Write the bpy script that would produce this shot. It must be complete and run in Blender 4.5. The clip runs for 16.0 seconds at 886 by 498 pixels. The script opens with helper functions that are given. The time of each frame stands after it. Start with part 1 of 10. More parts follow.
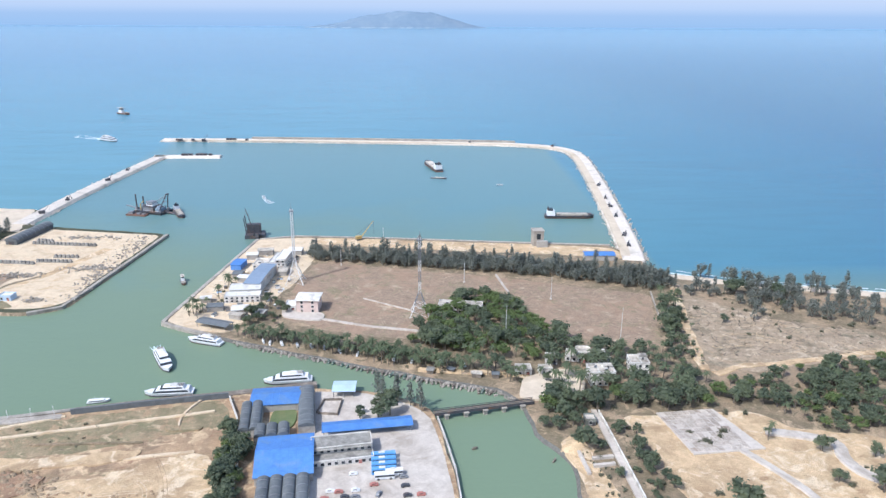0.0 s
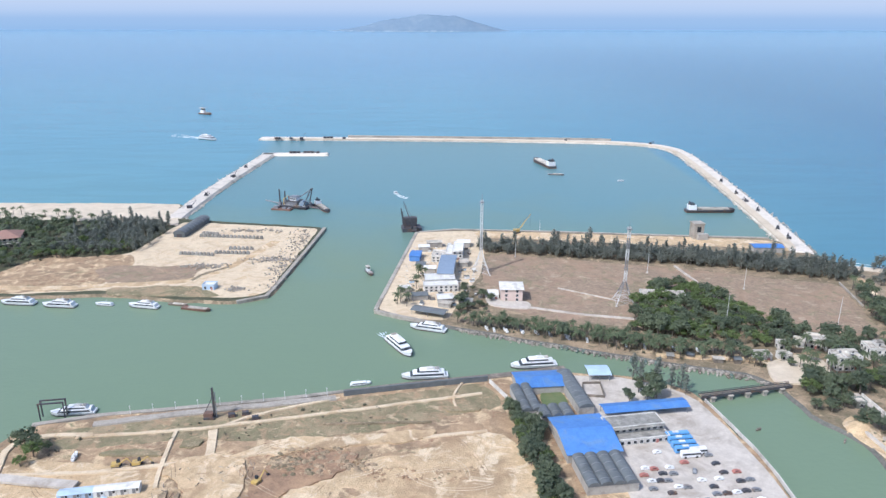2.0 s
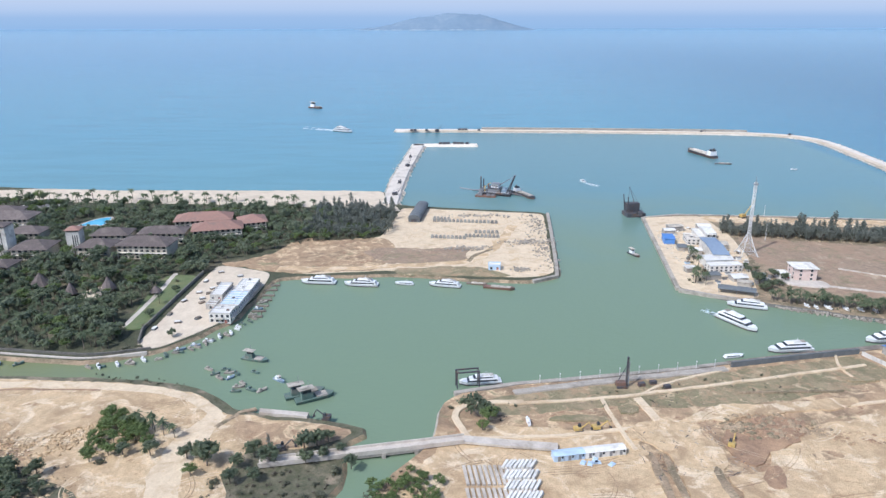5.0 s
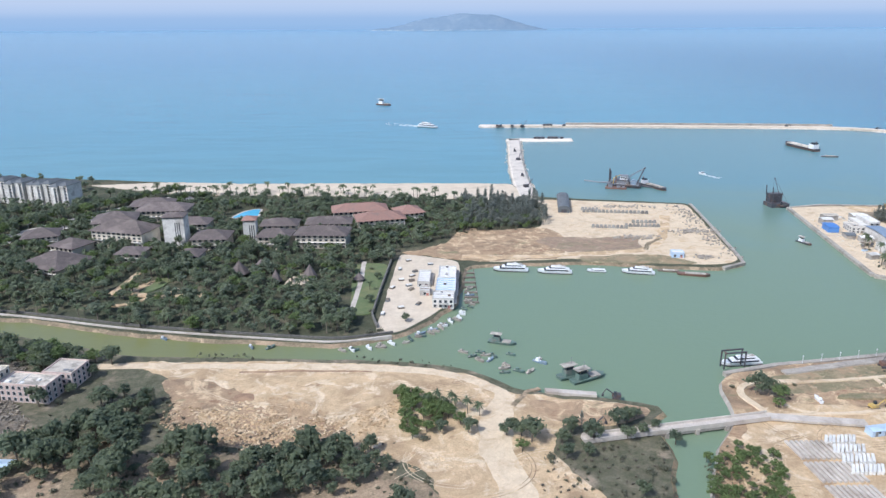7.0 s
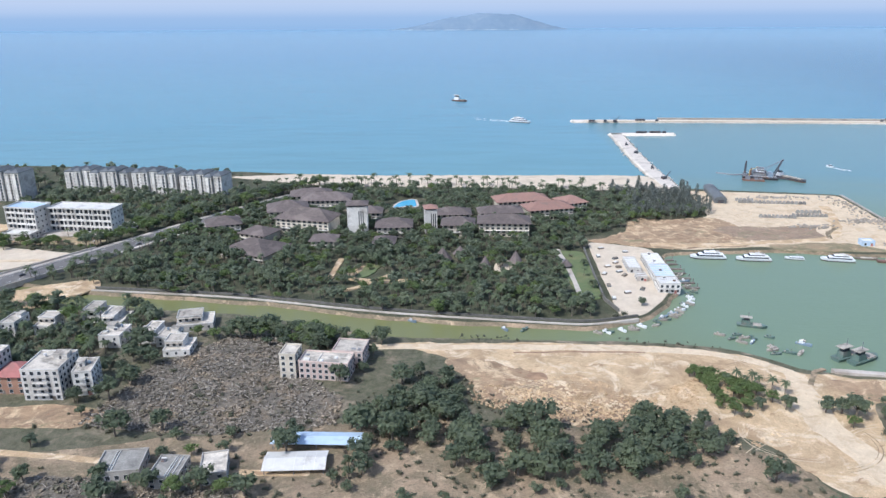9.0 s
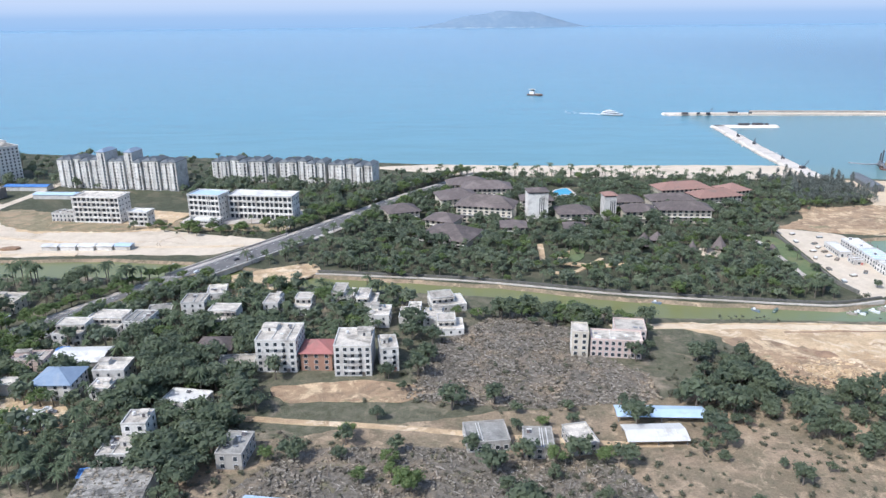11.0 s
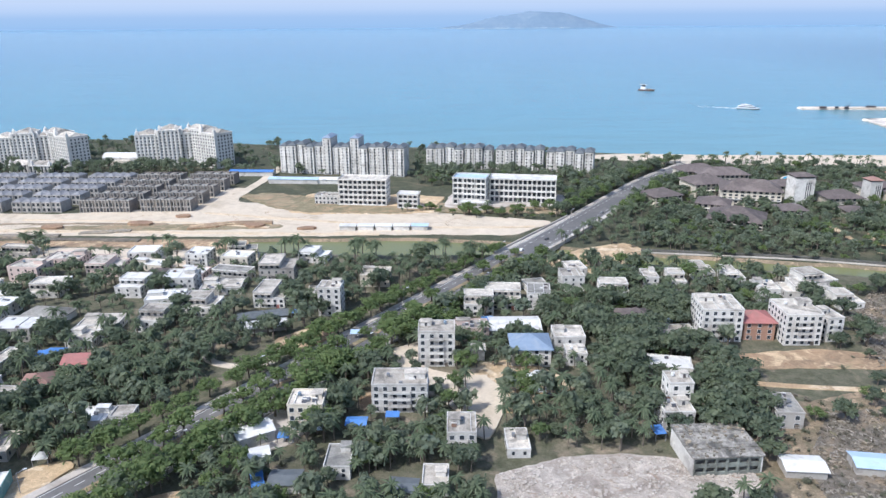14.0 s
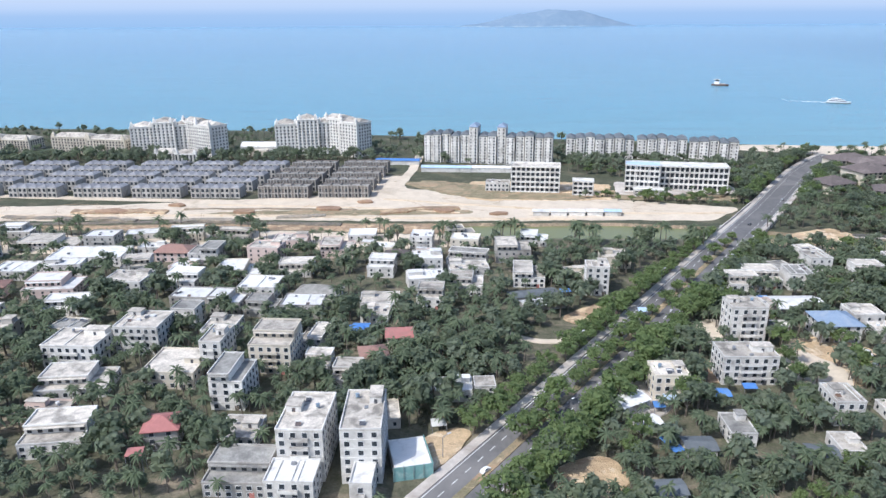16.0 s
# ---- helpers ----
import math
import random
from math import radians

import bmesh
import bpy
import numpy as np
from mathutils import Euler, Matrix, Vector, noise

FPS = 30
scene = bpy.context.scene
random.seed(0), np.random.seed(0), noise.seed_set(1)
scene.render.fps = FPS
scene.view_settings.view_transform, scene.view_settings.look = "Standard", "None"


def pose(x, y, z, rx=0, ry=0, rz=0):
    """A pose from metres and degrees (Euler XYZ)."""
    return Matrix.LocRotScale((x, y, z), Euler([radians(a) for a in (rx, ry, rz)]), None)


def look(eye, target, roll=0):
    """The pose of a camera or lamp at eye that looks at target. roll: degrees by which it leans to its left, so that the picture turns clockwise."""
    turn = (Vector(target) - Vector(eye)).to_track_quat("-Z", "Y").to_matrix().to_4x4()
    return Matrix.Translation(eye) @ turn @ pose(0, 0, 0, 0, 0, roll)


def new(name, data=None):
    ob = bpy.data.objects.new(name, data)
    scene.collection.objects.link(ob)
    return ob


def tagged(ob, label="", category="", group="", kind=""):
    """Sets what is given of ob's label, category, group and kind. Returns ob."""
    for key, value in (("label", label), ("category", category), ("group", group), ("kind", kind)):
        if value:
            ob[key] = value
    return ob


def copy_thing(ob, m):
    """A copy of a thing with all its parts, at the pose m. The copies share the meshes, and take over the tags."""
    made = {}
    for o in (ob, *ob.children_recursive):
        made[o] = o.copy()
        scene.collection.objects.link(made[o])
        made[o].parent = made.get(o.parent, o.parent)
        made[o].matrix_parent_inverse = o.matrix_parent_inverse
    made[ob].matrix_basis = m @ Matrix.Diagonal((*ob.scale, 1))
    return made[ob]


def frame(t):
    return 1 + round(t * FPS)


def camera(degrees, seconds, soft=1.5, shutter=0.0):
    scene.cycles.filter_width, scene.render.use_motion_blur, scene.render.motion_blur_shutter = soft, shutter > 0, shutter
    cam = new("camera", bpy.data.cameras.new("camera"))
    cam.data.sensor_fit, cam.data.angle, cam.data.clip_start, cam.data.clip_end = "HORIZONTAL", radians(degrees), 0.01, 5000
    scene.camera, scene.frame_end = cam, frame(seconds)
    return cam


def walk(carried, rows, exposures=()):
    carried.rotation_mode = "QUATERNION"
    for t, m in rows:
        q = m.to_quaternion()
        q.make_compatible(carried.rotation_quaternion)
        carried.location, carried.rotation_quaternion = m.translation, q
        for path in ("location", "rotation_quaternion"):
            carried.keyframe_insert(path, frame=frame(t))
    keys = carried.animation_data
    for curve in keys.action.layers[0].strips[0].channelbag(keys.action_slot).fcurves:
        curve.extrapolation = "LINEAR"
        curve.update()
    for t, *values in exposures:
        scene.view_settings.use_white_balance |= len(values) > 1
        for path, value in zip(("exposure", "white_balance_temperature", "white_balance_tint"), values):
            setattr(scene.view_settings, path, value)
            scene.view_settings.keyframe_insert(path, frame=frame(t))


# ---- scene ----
import itertools

# ---- camera: from a seat by the window of a landing aeroplane, along the coast ----
cam = camera(63.5, 16.0, soft=1.45)
PATH = [  # seconds, x, y, z, yaw, pitch, roll
    (0, 1.46, 0.02, 112.75, -2.060, -18.592, 0.354),
    (0.5, -17.21, -0.84, 111.68, -1.909, -18.542, 0.326),
    (1, -35.93, -1.67, 110.62, -1.674, -18.492, 0.164),
    (1.5, -54.70, -2.49, 109.57, -1.398, -18.354, 0.173),
    (2, -73.52, -3.29, 108.52, -1.142, -18.308, 0.093),
    (2.5, -92.39, -4.09, 107.49, -0.887, -18.347, -0.014),
    (3, -111.30, -4.87, 106.46, -0.732, -18.298, 0.018),
    (3.5, -130.25, -5.65, 105.44, -0.726, -18.296, 0.045),
    (4, -149.23, -6.42, 104.43, -0.655, -18.325, 0.023),
    (6.5, -244.62, -10.34, 99.43, -0.505, -18.306, -0.224),
    (7, -263.77, -11.16, 98.44, -0.511, -18.254, -0.280),
    (7.5, -282.94, -11.99, 97.45, -0.372, -18.135, -0.290),
    (8, -302.12, -12.83, 96.46, -0.253, -18.118, -0.294),
    (8.5, -321.31, -13.70, 95.47, -0.119, -18.207, -0.273),
    (9, -340.51, -14.59, 94.48, 0.109, -18.221, -0.319),
    (11.5, -436.57, -19.51, 89.48, 0.801, -18.320, -0.566),
    (12, -455.77, -20.61, 88.47, 0.866, -18.277, -0.553),
    (12.5, -474.96, -21.75, 87.45, 1.025, -18.281, -0.455),
    (13, -494.13, -22.93, 86.43, 1.158, -18.250, -0.497),
    (13.5, -513.29, -24.16, 85.40, 1.291, -18.228, -0.428),
    (14, -532.43, -25.45, 84.36, 1.476, -18.188, -0.413),
    (14.5, -551.55, -26.78, 83.31, 1.639, -18.227, -0.359),
    (15, -570.65, -28.18, 82.25, 1.807, -18.308, -0.326),
    (15.5, -589.72, -29.64, 81.18, 1.887, -18.285, -0.364),
    (16, -608.76, -31.15, 80.10, 1.933, -18.264, -0.338),
]


def ahead(yaw, pitch):
    a, b = radians(yaw), radians(pitch)
    return Vector((-math.sin(a) * math.cos(b), math.cos(a) * math.cos(b), math.sin(b)))


walk(cam, [(t, look((x, y, z), Vector((x, y, z)) + ahead(yaw, pitch), roll)) for t, x, y, z, yaw, pitch, roll in PATH],
     exposures=[(0.0, 0.34, 5850, 11), (2.5, 0.22, 5850, 11), (8.5, 0.18, 5850, 11), (11.0, 0.33, 5850, 11), (12.5, 0.33, 5850, 11), (14.5, 0.32, 5850, 11), (16.0, 0.35, 5850, 11)])

# ---- sky and sun: a hazy bright morning, the sun high over the land ----
SUN_UP, SUN_FROM = 50.0, (-0.76, -0.65)  # degrees above the ground; the side that it shines from
world = bpy.data.worlds.new("hazy_sky")
scene.world = world
world.use_nodes = True
wn, wl = world.node_tree.nodes, world.node_tree.links
sky = wn.new("ShaderNodeTexSky")
sky.sky_type, sky.sun_disc = "NISHITA", False
sky.sun_elevation, sky.sun_rotation = radians(SUN_UP), math.atan2(SUN_FROM[0], SUN_FROM[1])
sky.air_density, sky.dust_density, sky.ozone_density = 1.0, 2.0, 1.0
wl.new(sky.outputs[0], wn["Background"].inputs[0])
wn["Background"].inputs[1].default_value = 0.15
sun = new("sun", bpy.data.lights.new("sun", "SUN"))
sun.data.energy, sun.data.angle, sun.data.color = 3.0, radians(0.8), (1.0, 0.95, 0.86)
sun.matrix_world = look((0, 0, 300), Vector((0, 0, 300)) - Vector((SUN_FROM[0] * math.cos(radians(SUN_UP)), SUN_FROM[1] * math.cos(radians(SUN_UP)), math.sin(radians(SUN_UP)))))


# ---- tools: shapes, parts, outlines ----
class Shape:
    """Vertices and faces gathered piece by piece, with a material slot for each face."""

    def __init__(self):
        self.v, self.f, self.m = [], [], []

    def add(self, verts, faces, m=0):
        o = len(self.v)
        self.v += [tuple(p) for p in verts]
        self.f += [tuple(o + i for i in f) for f in faces]
        self.m += [m] * len(faces)
        return self

    def box(self, x0, x1, y0, y1, z0, z1, m=0):
        v = [(x, y, z) for z in (z0, z1) for x, y in ((x0, y0), (x1, y0), (x1, y1), (x0, y1))]
        return self.add(v, [(3, 2, 1, 0), (4, 5, 6, 7), (0, 1, 5, 4), (1, 2, 6, 5), (2, 3, 7, 6), (3, 0, 4, 7)], m)

    def slab(self, pts, z0, z1, m=0, grow=0.0):
        """A prism over an outline that runs counter-clockwise; its foot may be wider by grow."""
        n = len(pts)
        low = widened(pts, grow) if grow else pts
        v = [(x, y, z0) for x, y in low] + [(x, y, z1) for x, y in pts]
        return self.add(v, [tuple(range(n, 2 * n))] + [(i, (i + 1) % n, n + (i + 1) % n, n + i) for i in range(n)], m)

    def rod(self, a, b, r, r2=None, n=6, m=0, cap=True):
        a, b = Vector(a), Vector(b)
        q = (b - a).to_track_quat("Z", "Y")
        r2 = r if r2 is None else r2
        ring = [Vector((math.cos(k * math.tau / n), math.sin(k * math.tau / n), 0)) for k in range(n)]
        v = [a + q @ (p * r) for p in ring] + [b + q @ (p * r2) for p in ring]
        f = [(i, (i + 1) % n, n + (i + 1) % n, n + i) for i in range(n)]
        return self.add(v, f + ([tuple(range(n))[::-1], tuple(range(n, 2 * n))] if cap else []), m)

    def hip(self, w, d, z, rise, over=0.4, m=0, x=0.0, y=0.0, thick=0.18, ridge=None):
        """A hipped roof with eaves over a w by d plan; ridge: its length, or what 45 degrees give."""
        a, b = w / 2 + over, d / 2 + over
        if a >= b:
            r = max(0.02, a - b) if ridge is None else ridge / 2
            top = [(x - r, y, z + rise), (x + r, y, z + rise)]
            f = [(4, 5, 9, 8), (5, 6, 9), (6, 7, 8, 9), (7, 4, 8)]
        else:
            r = max(0.02, b - a) if ridge is None else ridge / 2
            top = [(x, y - r, z + rise), (x, y + r, z + rise)]
            f = [(4, 5, 8), (5, 6, 9, 8), (6, 7, 9), (7, 4, 8, 9)]
        low = [(x - a, y - b), (x + a, y - b), (x + a, y + b), (x - a, y + b)]
        v = [(p, q, z - thick) for p, q in low] + [(p, q, z) for p, q in low] + top
        return self.add(v, f + [(3, 2, 1, 0)] + [(i, (i + 1) % 4, 4 + (i + 1) % 4, 4 + i) for i in range(4)], m)

    def gable(self, w, d, z, rise, over=0.3, m=0, x=0.0, y=0.0, thick=0.12):
        """A pitched roof, its ridge along x, as two thick sheets."""
        a, b = w / 2 + over, d / 2 + over
        v = [(x + s * a, y + q, z + h - t) for s in (-1, 1) for q, h in ((-b, 0), (0, rise), (b, 0)) for t in (thick, 0)]
        f = [(1, 7, 9, 3), (3, 9, 11, 5), (0, 2, 8, 6), (2, 4, 10, 8), (0, 6, 7, 1), (4, 5, 11, 10), (0, 1, 3, 2), (2, 3, 5, 4), (6, 8, 9, 7), (8, 10, 11, 9)]
        return self.add(v, f, m)

    def vault(self, w, d, z, rise, m=0, x=0.0, y=0.0, n=10):
        """A barrel roof, its axis along y."""
        v, f = [], []
        for k in range(n + 1):
            a = math.pi * k / n
            v += [(x - math.cos(a) * w / 2, y + s * d / 2, z + math.sin(a) * rise) for s in (-1, 1)]
        f = [(2 * k, 2 * k + 2, 2 * k + 3, 2 * k + 1) for k in range(n)]
        return self.add(v, f + [tuple(range(2 * n, -1, -2)), tuple(range(1, 2 * n + 2, 2))], m)

    def moved(self, m):
        self.v = [tuple(m @ Vector(p)) for p in self.v]
        return self

    def join(self, other, m=None):
        self.add(other.v, other.f)
        self.m[len(self.m) - len(other.m):] = [x + (m or 0) for x in other.m]
        return self


def mesh_of(name, shape, mats, smooth=False):
    me = bpy.data.meshes.new(name)
    me.from_pydata(shape.v, [], shape.f)
    for m in mats if isinstance(mats, (list, tuple)) else [mats]:
        me.materials.append(m)
    me.polygons.foreach_set("material_index", shape.m)
    if smooth:
        me.polygons.foreach_set("use_smooth", [True] * len(me.polygons))
    return me


def part(name, shape, mats, parent=None, label="", m=None, smooth=False):
    """One mesh object, under a thing or a part if one is given."""
    me = shape if isinstance(shape, bpy.types.Mesh) else mesh_of(name, shape, mats, smooth)
    ob = new(name, me)
    if parent:
        ob.parent = parent
    if m is not None:
        ob.matrix_basis = m
    return tagged(ob, label)


def thing(name, label, category, m=None, group="", kind=""):
    ob = new(name)
    ob.empty_display_size = 0.5
    if m is not None:
        ob.matrix_basis = m
    return tagged(ob, label, category, group, kind)


def structure(name, shape, mats, label="", smooth=False):
    return tagged(part(name, shape, mats, None, label, smooth=smooth), kind="structure")


def turned_left(pts):
    area = sum(a[0] * b[1] - b[0] * a[1] for a, b in zip(pts, pts[1:] + pts[:1]))
    return list(pts) if area > 0 else list(pts)[::-1]


def widened(pts, by):
    """An outline moved outwards by so much at each corner."""
    n, out = len(pts), []
    for i in range(n):
        a, b = Vector(pts[i - 1]), Vector(pts[(i + 1) % n])
        d = (b - a).normalized()
        out.append((pts[i][0] + d.y * by, pts[i][1] - d.x * by))
    return out


def natural(pts, step=3.0, rough=0.8, rounds=2, seed=0.0, soft=2.5):
    """A rounded, uneven outline through the given corners."""
    pts = [Vector(p) for p in turned_left(pts)]
    for _ in range(rounds):
        cuts = [(a, b, min(0.25, soft / max(0.1, (b - a).length))) for a, b in zip(pts, pts[1:] + pts[:1])]
        pts = [q for a, b, f in cuts for q in (a.lerp(b, f), a.lerp(b, 1 - f))]
    out = []
    for a, b in zip(pts, pts[1:] + pts[:1]):
        n = max(1, int((b - a).length / step))
        out += [a.lerp(b, k / n) for k in range(n)]
    res = []
    for p in out:
        s = noise.noise_vector((p.x * 0.13 + seed, p.y * 0.13, 3.7)) * rough + noise.noise_vector((p.x * 0.5, p.y * 0.5 + seed, 9.1)) * rough * 0.5 + noise.noise_vector((p.x * 1.4, p.y * 1.4 + seed, 4.3)) * rough * 0.4
        res.append((p.x + s.x, p.y + s.y))
    return res


def inside(x, y, pts):
    hit = False
    for (ax, ay), (bx, by) in zip(pts, pts[1:] + pts[:1]):
        if (ay > y) != (by > y) and x < (bx - ax) * (y - ay) / (by - ay) + ax:
            hit = not hit
    return hit


def along(line, width):
    """The outline of a strip that follows a line."""
    pts = [Vector(p) for p in line]
    left, right = [], []
    for i, p in enumerate(pts):
        d = (pts[min(i + 1, len(pts) - 1)] - pts[max(i - 1, 0)]).normalized()
        w = width if not isinstance(width, (list, tuple)) else width[i]
        left.append((p.x - d.y * w / 2, p.y + d.x * w / 2))
        right.append((p.x + d.y * w / 2, p.y - d.x * w / 2))
    return right + left[::-1]


def rounded_line(line, rounds=2):
    pts = [Vector(p) for p in line]
    for _ in range(rounds):
        mid = [q for a, b in zip(pts, pts[1:]) for q in (a.lerp(b, 0.25), a.lerp(b, 0.75))]
        pts = [pts[0]] + mid + [pts[-1]]
    return [tuple(p) for p in pts]


# ---- materials ----
def nodes_of(name):
    mat = bpy.data.materials.new(name)
    mat.use_nodes = True
    return mat, mat.node_tree.nodes, mat.node_tree.links, mat.node_tree.nodes["Principled BSDF"]


def noise_node(n, l, scale, detail=5.0, rough=0.6, stretch=None, warp=0.0):
    tex, geo = n.new("ShaderNodeTexNoise"), n.new("ShaderNodeNewGeometry")
    tex.inputs["Scale"].default_value, tex.inputs["Detail"].default_value = scale, detail
    tex.inputs["Roughness"].default_value, tex.inputs["Distortion"].default_value = rough, warp
    if stretch:
        mp = n.new("ShaderNodeMapping")
        mp.inputs["Scale"].default_value = stretch
        l.new(geo.outputs["Position"], mp.inputs[0])
        l.new(mp.outputs[0], tex.inputs[0])
    else:
        l.new(geo.outputs["Position"], tex.inputs[0])
    return tex.outputs["Fac"]


def spread(n, l, value, low, high):
    r = n.new("ShaderNodeMapRange")
    r.inputs[1].default_value, r.inputs[2].default_value = low, high
    l.new(value, r.inputs[0])
    return r.outputs[0]


def mixed(n, l, fac, a, b, kind="MIX"):
    m = n.new("ShaderNodeMix")
    m.data_type, m.blend_type = "RGBA", kind
    for sock, val in ((m.inputs[0], fac), (m.inputs[6], a), (m.inputs[7], b)):
        if isinstance(val, (int, float)):
            sock.default_value = val
        elif isinstance(val, tuple):
            sock.default_value = (*val, 1)
        else:
            l.new(val, sock)
    return m.outputs[2]


def surface(name, a, b, size=3.0, c=None, spots=0.4, big=25.0, rough=0.85, metal=0.0, bump=0.0, vary=0.0, island=0.0, stretch=None, warp=0.0, grain=0.0, more=()):
    """A worn surface: a and b mixed in grains of that size in metres, stained with c in patches of size big."""
    mat, n, l, p = nodes_of(name)
    fac = noise_node(n, l, 1.0 / size, 6.0, 0.65, stretch, warp)
    col = mixed(n, l, spread(n, l, fac, 0.34, 0.66), a, b)
    if c:
        stain = spread(n, l, noise_node(n, l, 1.0 / big, 7.0, 0.62, None, 0.6), 0.62 - spots * 0.35, 0.78 - spots * 0.35)
        col = mixed(n, l, stain, col, c)
    for k, (tint, wide, share) in enumerate(more):  # further soft-edged stains: colour, size, share
        rag = spread(n, l, noise_node(n, l, 1.0 / wide, 8.0, 0.68, (1.0, 1.0 + 0.35 * k, 1.0), 0.9), 0.64 - share * 0.35, 0.74 - share * 0.35)
        col = mixed(n, l, rag, col, tint)
    if grain:  # fine grain and wider mottling
        for scale, detail, amount in ((4.5 / size, 4.0, grain), (0.33 / size, 7.0, grain * 0.8)):
            hsv, val = n.new("ShaderNodeHueSaturation"), n.new("ShaderNodeMapRange")
            val.inputs[1].default_value, val.inputs[2].default_value = 0.3, 0.7
            val.inputs[3].default_value, val.inputs[4].default_value = 1 - amount, 1 + amount
            l.new(noise_node(n, l, scale, detail, 0.7, None, 0.4), val.inputs[0])
            l.new(val.outputs[0], hsv.inputs["Value"])
            l.new(col, hsv.inputs["Color"])
            col = hsv.outputs[0]
    for amount, source in ((vary, "object"), (island, "island")):
        if amount:
            src = n.new("ShaderNodeObjectInfo").outputs["Random"] if source == "object" else n.new("ShaderNodeNewGeometry").outputs["Random Per Island"]
            hsv, val = n.new("ShaderNodeHueSaturation"), n.new("ShaderNodeMapRange")
            val.inputs[3].default_value, val.inputs[4].default_value = 1 - amount, 1 + amount
            l.new(src, val.inputs[0])
            l.new(val.outputs[0], hsv.inputs["Value"])
            l.new(col, hsv.inputs["Color"])
            col = hsv.outputs[0]
    l.new(col, p.inputs["Base Color"])
    p.inputs["Roughness"].default_value, p.inputs["Metallic"].default_value = rough, metal
    p.inputs["Specular IOR Level"].default_value = 0.25
    if bump:
        bp = n.new("ShaderNodeBump")
        bp.inputs["Strength"].default_value, bp.inputs["Distance"].default_value = min(1.0, bump), 0.25 * size
        l.new(noise_node(n, l, 3.0 / size, 6.0, 0.7), bp.inputs["Height"])
        l.new(bp.outputs[0], p.inputs["Normal"])
    return mat


def foliage(name, a, b, c, through_leaf=0.25):
    mat, n, l, p = nodes_of(name)
    geo = n.new("ShaderNodeNewGeometry")
    col = mixed(n, l, spread(n, l, noise_node(n, l, 0.14, 4.0, 0.7), 0.38, 0.62), a, b)
    col = mixed(n, l, spread(n, l, geo.outputs["Random Per Island"], 0.45, 1.5), col, c)
    n.remove(p)
    dif, tra, mix = n.new("ShaderNodeBsdfDiffuse"), n.new("ShaderNodeBsdfTranslucent"), n.new("ShaderNodeMixShader")
    l.new(col, dif.inputs[0])
    l.new(col, tra.inputs[0])
    mix.inputs[0].default_value = through_leaf
    l.new(dif.outputs[0], mix.inputs[1])
    l.new(tra.outputs[0], mix.inputs[2])
    l.new(mix.outputs[0], n["Material Output"].inputs[0])
    return mat


SAND = surface("pale_sand", (0.66, 0.50, 0.315), (0.53, 0.385, 0.235), 1.6, (0.42, 0.30, 0.185), 0.42, 11, bump=0.8, grain=0.18, more=(((0.72, 0.59, 0.42), 7.0, 0.36), ((0.38, 0.255, 0.155), 4.5, 0.16)))
BEACH = surface("beach_sand", (0.66, 0.57, 0.45), (0.58, 0.49, 0.38), 4.0, (0.46, 0.38, 0.28), 0.2, 18, bump=0.2, grain=0.07)
PALE_TRACK = surface("white_sandy_track", (0.70, 0.58, 0.42), (0.62, 0.50, 0.355), 1.4, (0.52, 0.40, 0.27), 0.3, 7, bump=0.4, grain=0.11, more=(((0.56, 0.42, 0.27), 5.0, 0.24),))
RED_EARTH = surface("reddish_brown_earth", (0.36, 0.235, 0.155), (0.27, 0.18, 0.12), 1.2, (0.44, 0.29, 0.18), 0.4, 6, bump=0.9, grain=0.16)
LITTER = surface("pale_brush_litter", (0.43, 0.345, 0.25), (0.32, 0.245, 0.17), 0.9, (0.24, 0.20, 0.14), 0.4, 9, bump=0.7, grain=0.25, more=(((0.52, 0.425, 0.315), 4.0, 0.3), ((0.22, 0.195, 0.135), 5.0, 0.25)))
EARTH = surface("ochre_earth", (0.47, 0.335, 0.21), (0.36, 0.25, 0.16), 1.6, (0.27, 0.195, 0.13), 0.46, 9, bump=0.8, grain=0.2, more=(((0.64, 0.49, 0.315), 6.0, 0.38), ((0.31, 0.195, 0.125), 4.5, 0.26), ((0.25, 0.225, 0.13), 9.0, 0.14)))
SCRUB = surface("dry_scrub_ground", (0.26, 0.205, 0.14), (0.18, 0.152, 0.10), 2.2, (0.36, 0.27, 0.185), 0.45, 16, bump=0.6, grain=0.26, more=(((0.43, 0.33, 0.225), 5.0, 0.32), ((0.16, 0.145, 0.092), 3.5, 0.25)))
FIELD = surface("dry_brown_field", (0.35, 0.26, 0.188), (0.25, 0.19, 0.138), 1.2, (0.34, 0.24, 0.17), 0.5, 14, bump=0.5, grain=0.2, more=(((0.25, 0.215, 0.135), 6.0, 0.3), ((0.43, 0.345, 0.25), 4.5, 0.24)))
GRASS = surface("worn_grass", (0.20, 0.19, 0.11), (0.27, 0.22, 0.14), 1.6, (0.36, 0.28, 0.18), 0.4, 9, bump=0.6, grain=0.22, more=(((0.38, 0.27, 0.17), 5.0, 0.36), ((0.52, 0.405, 0.27), 4.0, 0.2)))
LAWN = surface("green_lawn", (0.12, 0.165, 0.075), (0.16, 0.19, 0.095), 2.5, (0.20, 0.20, 0.10), 0.3, 12, bump=0.4)
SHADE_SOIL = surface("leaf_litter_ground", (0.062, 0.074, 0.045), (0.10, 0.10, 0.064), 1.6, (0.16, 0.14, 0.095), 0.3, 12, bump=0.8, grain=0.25)
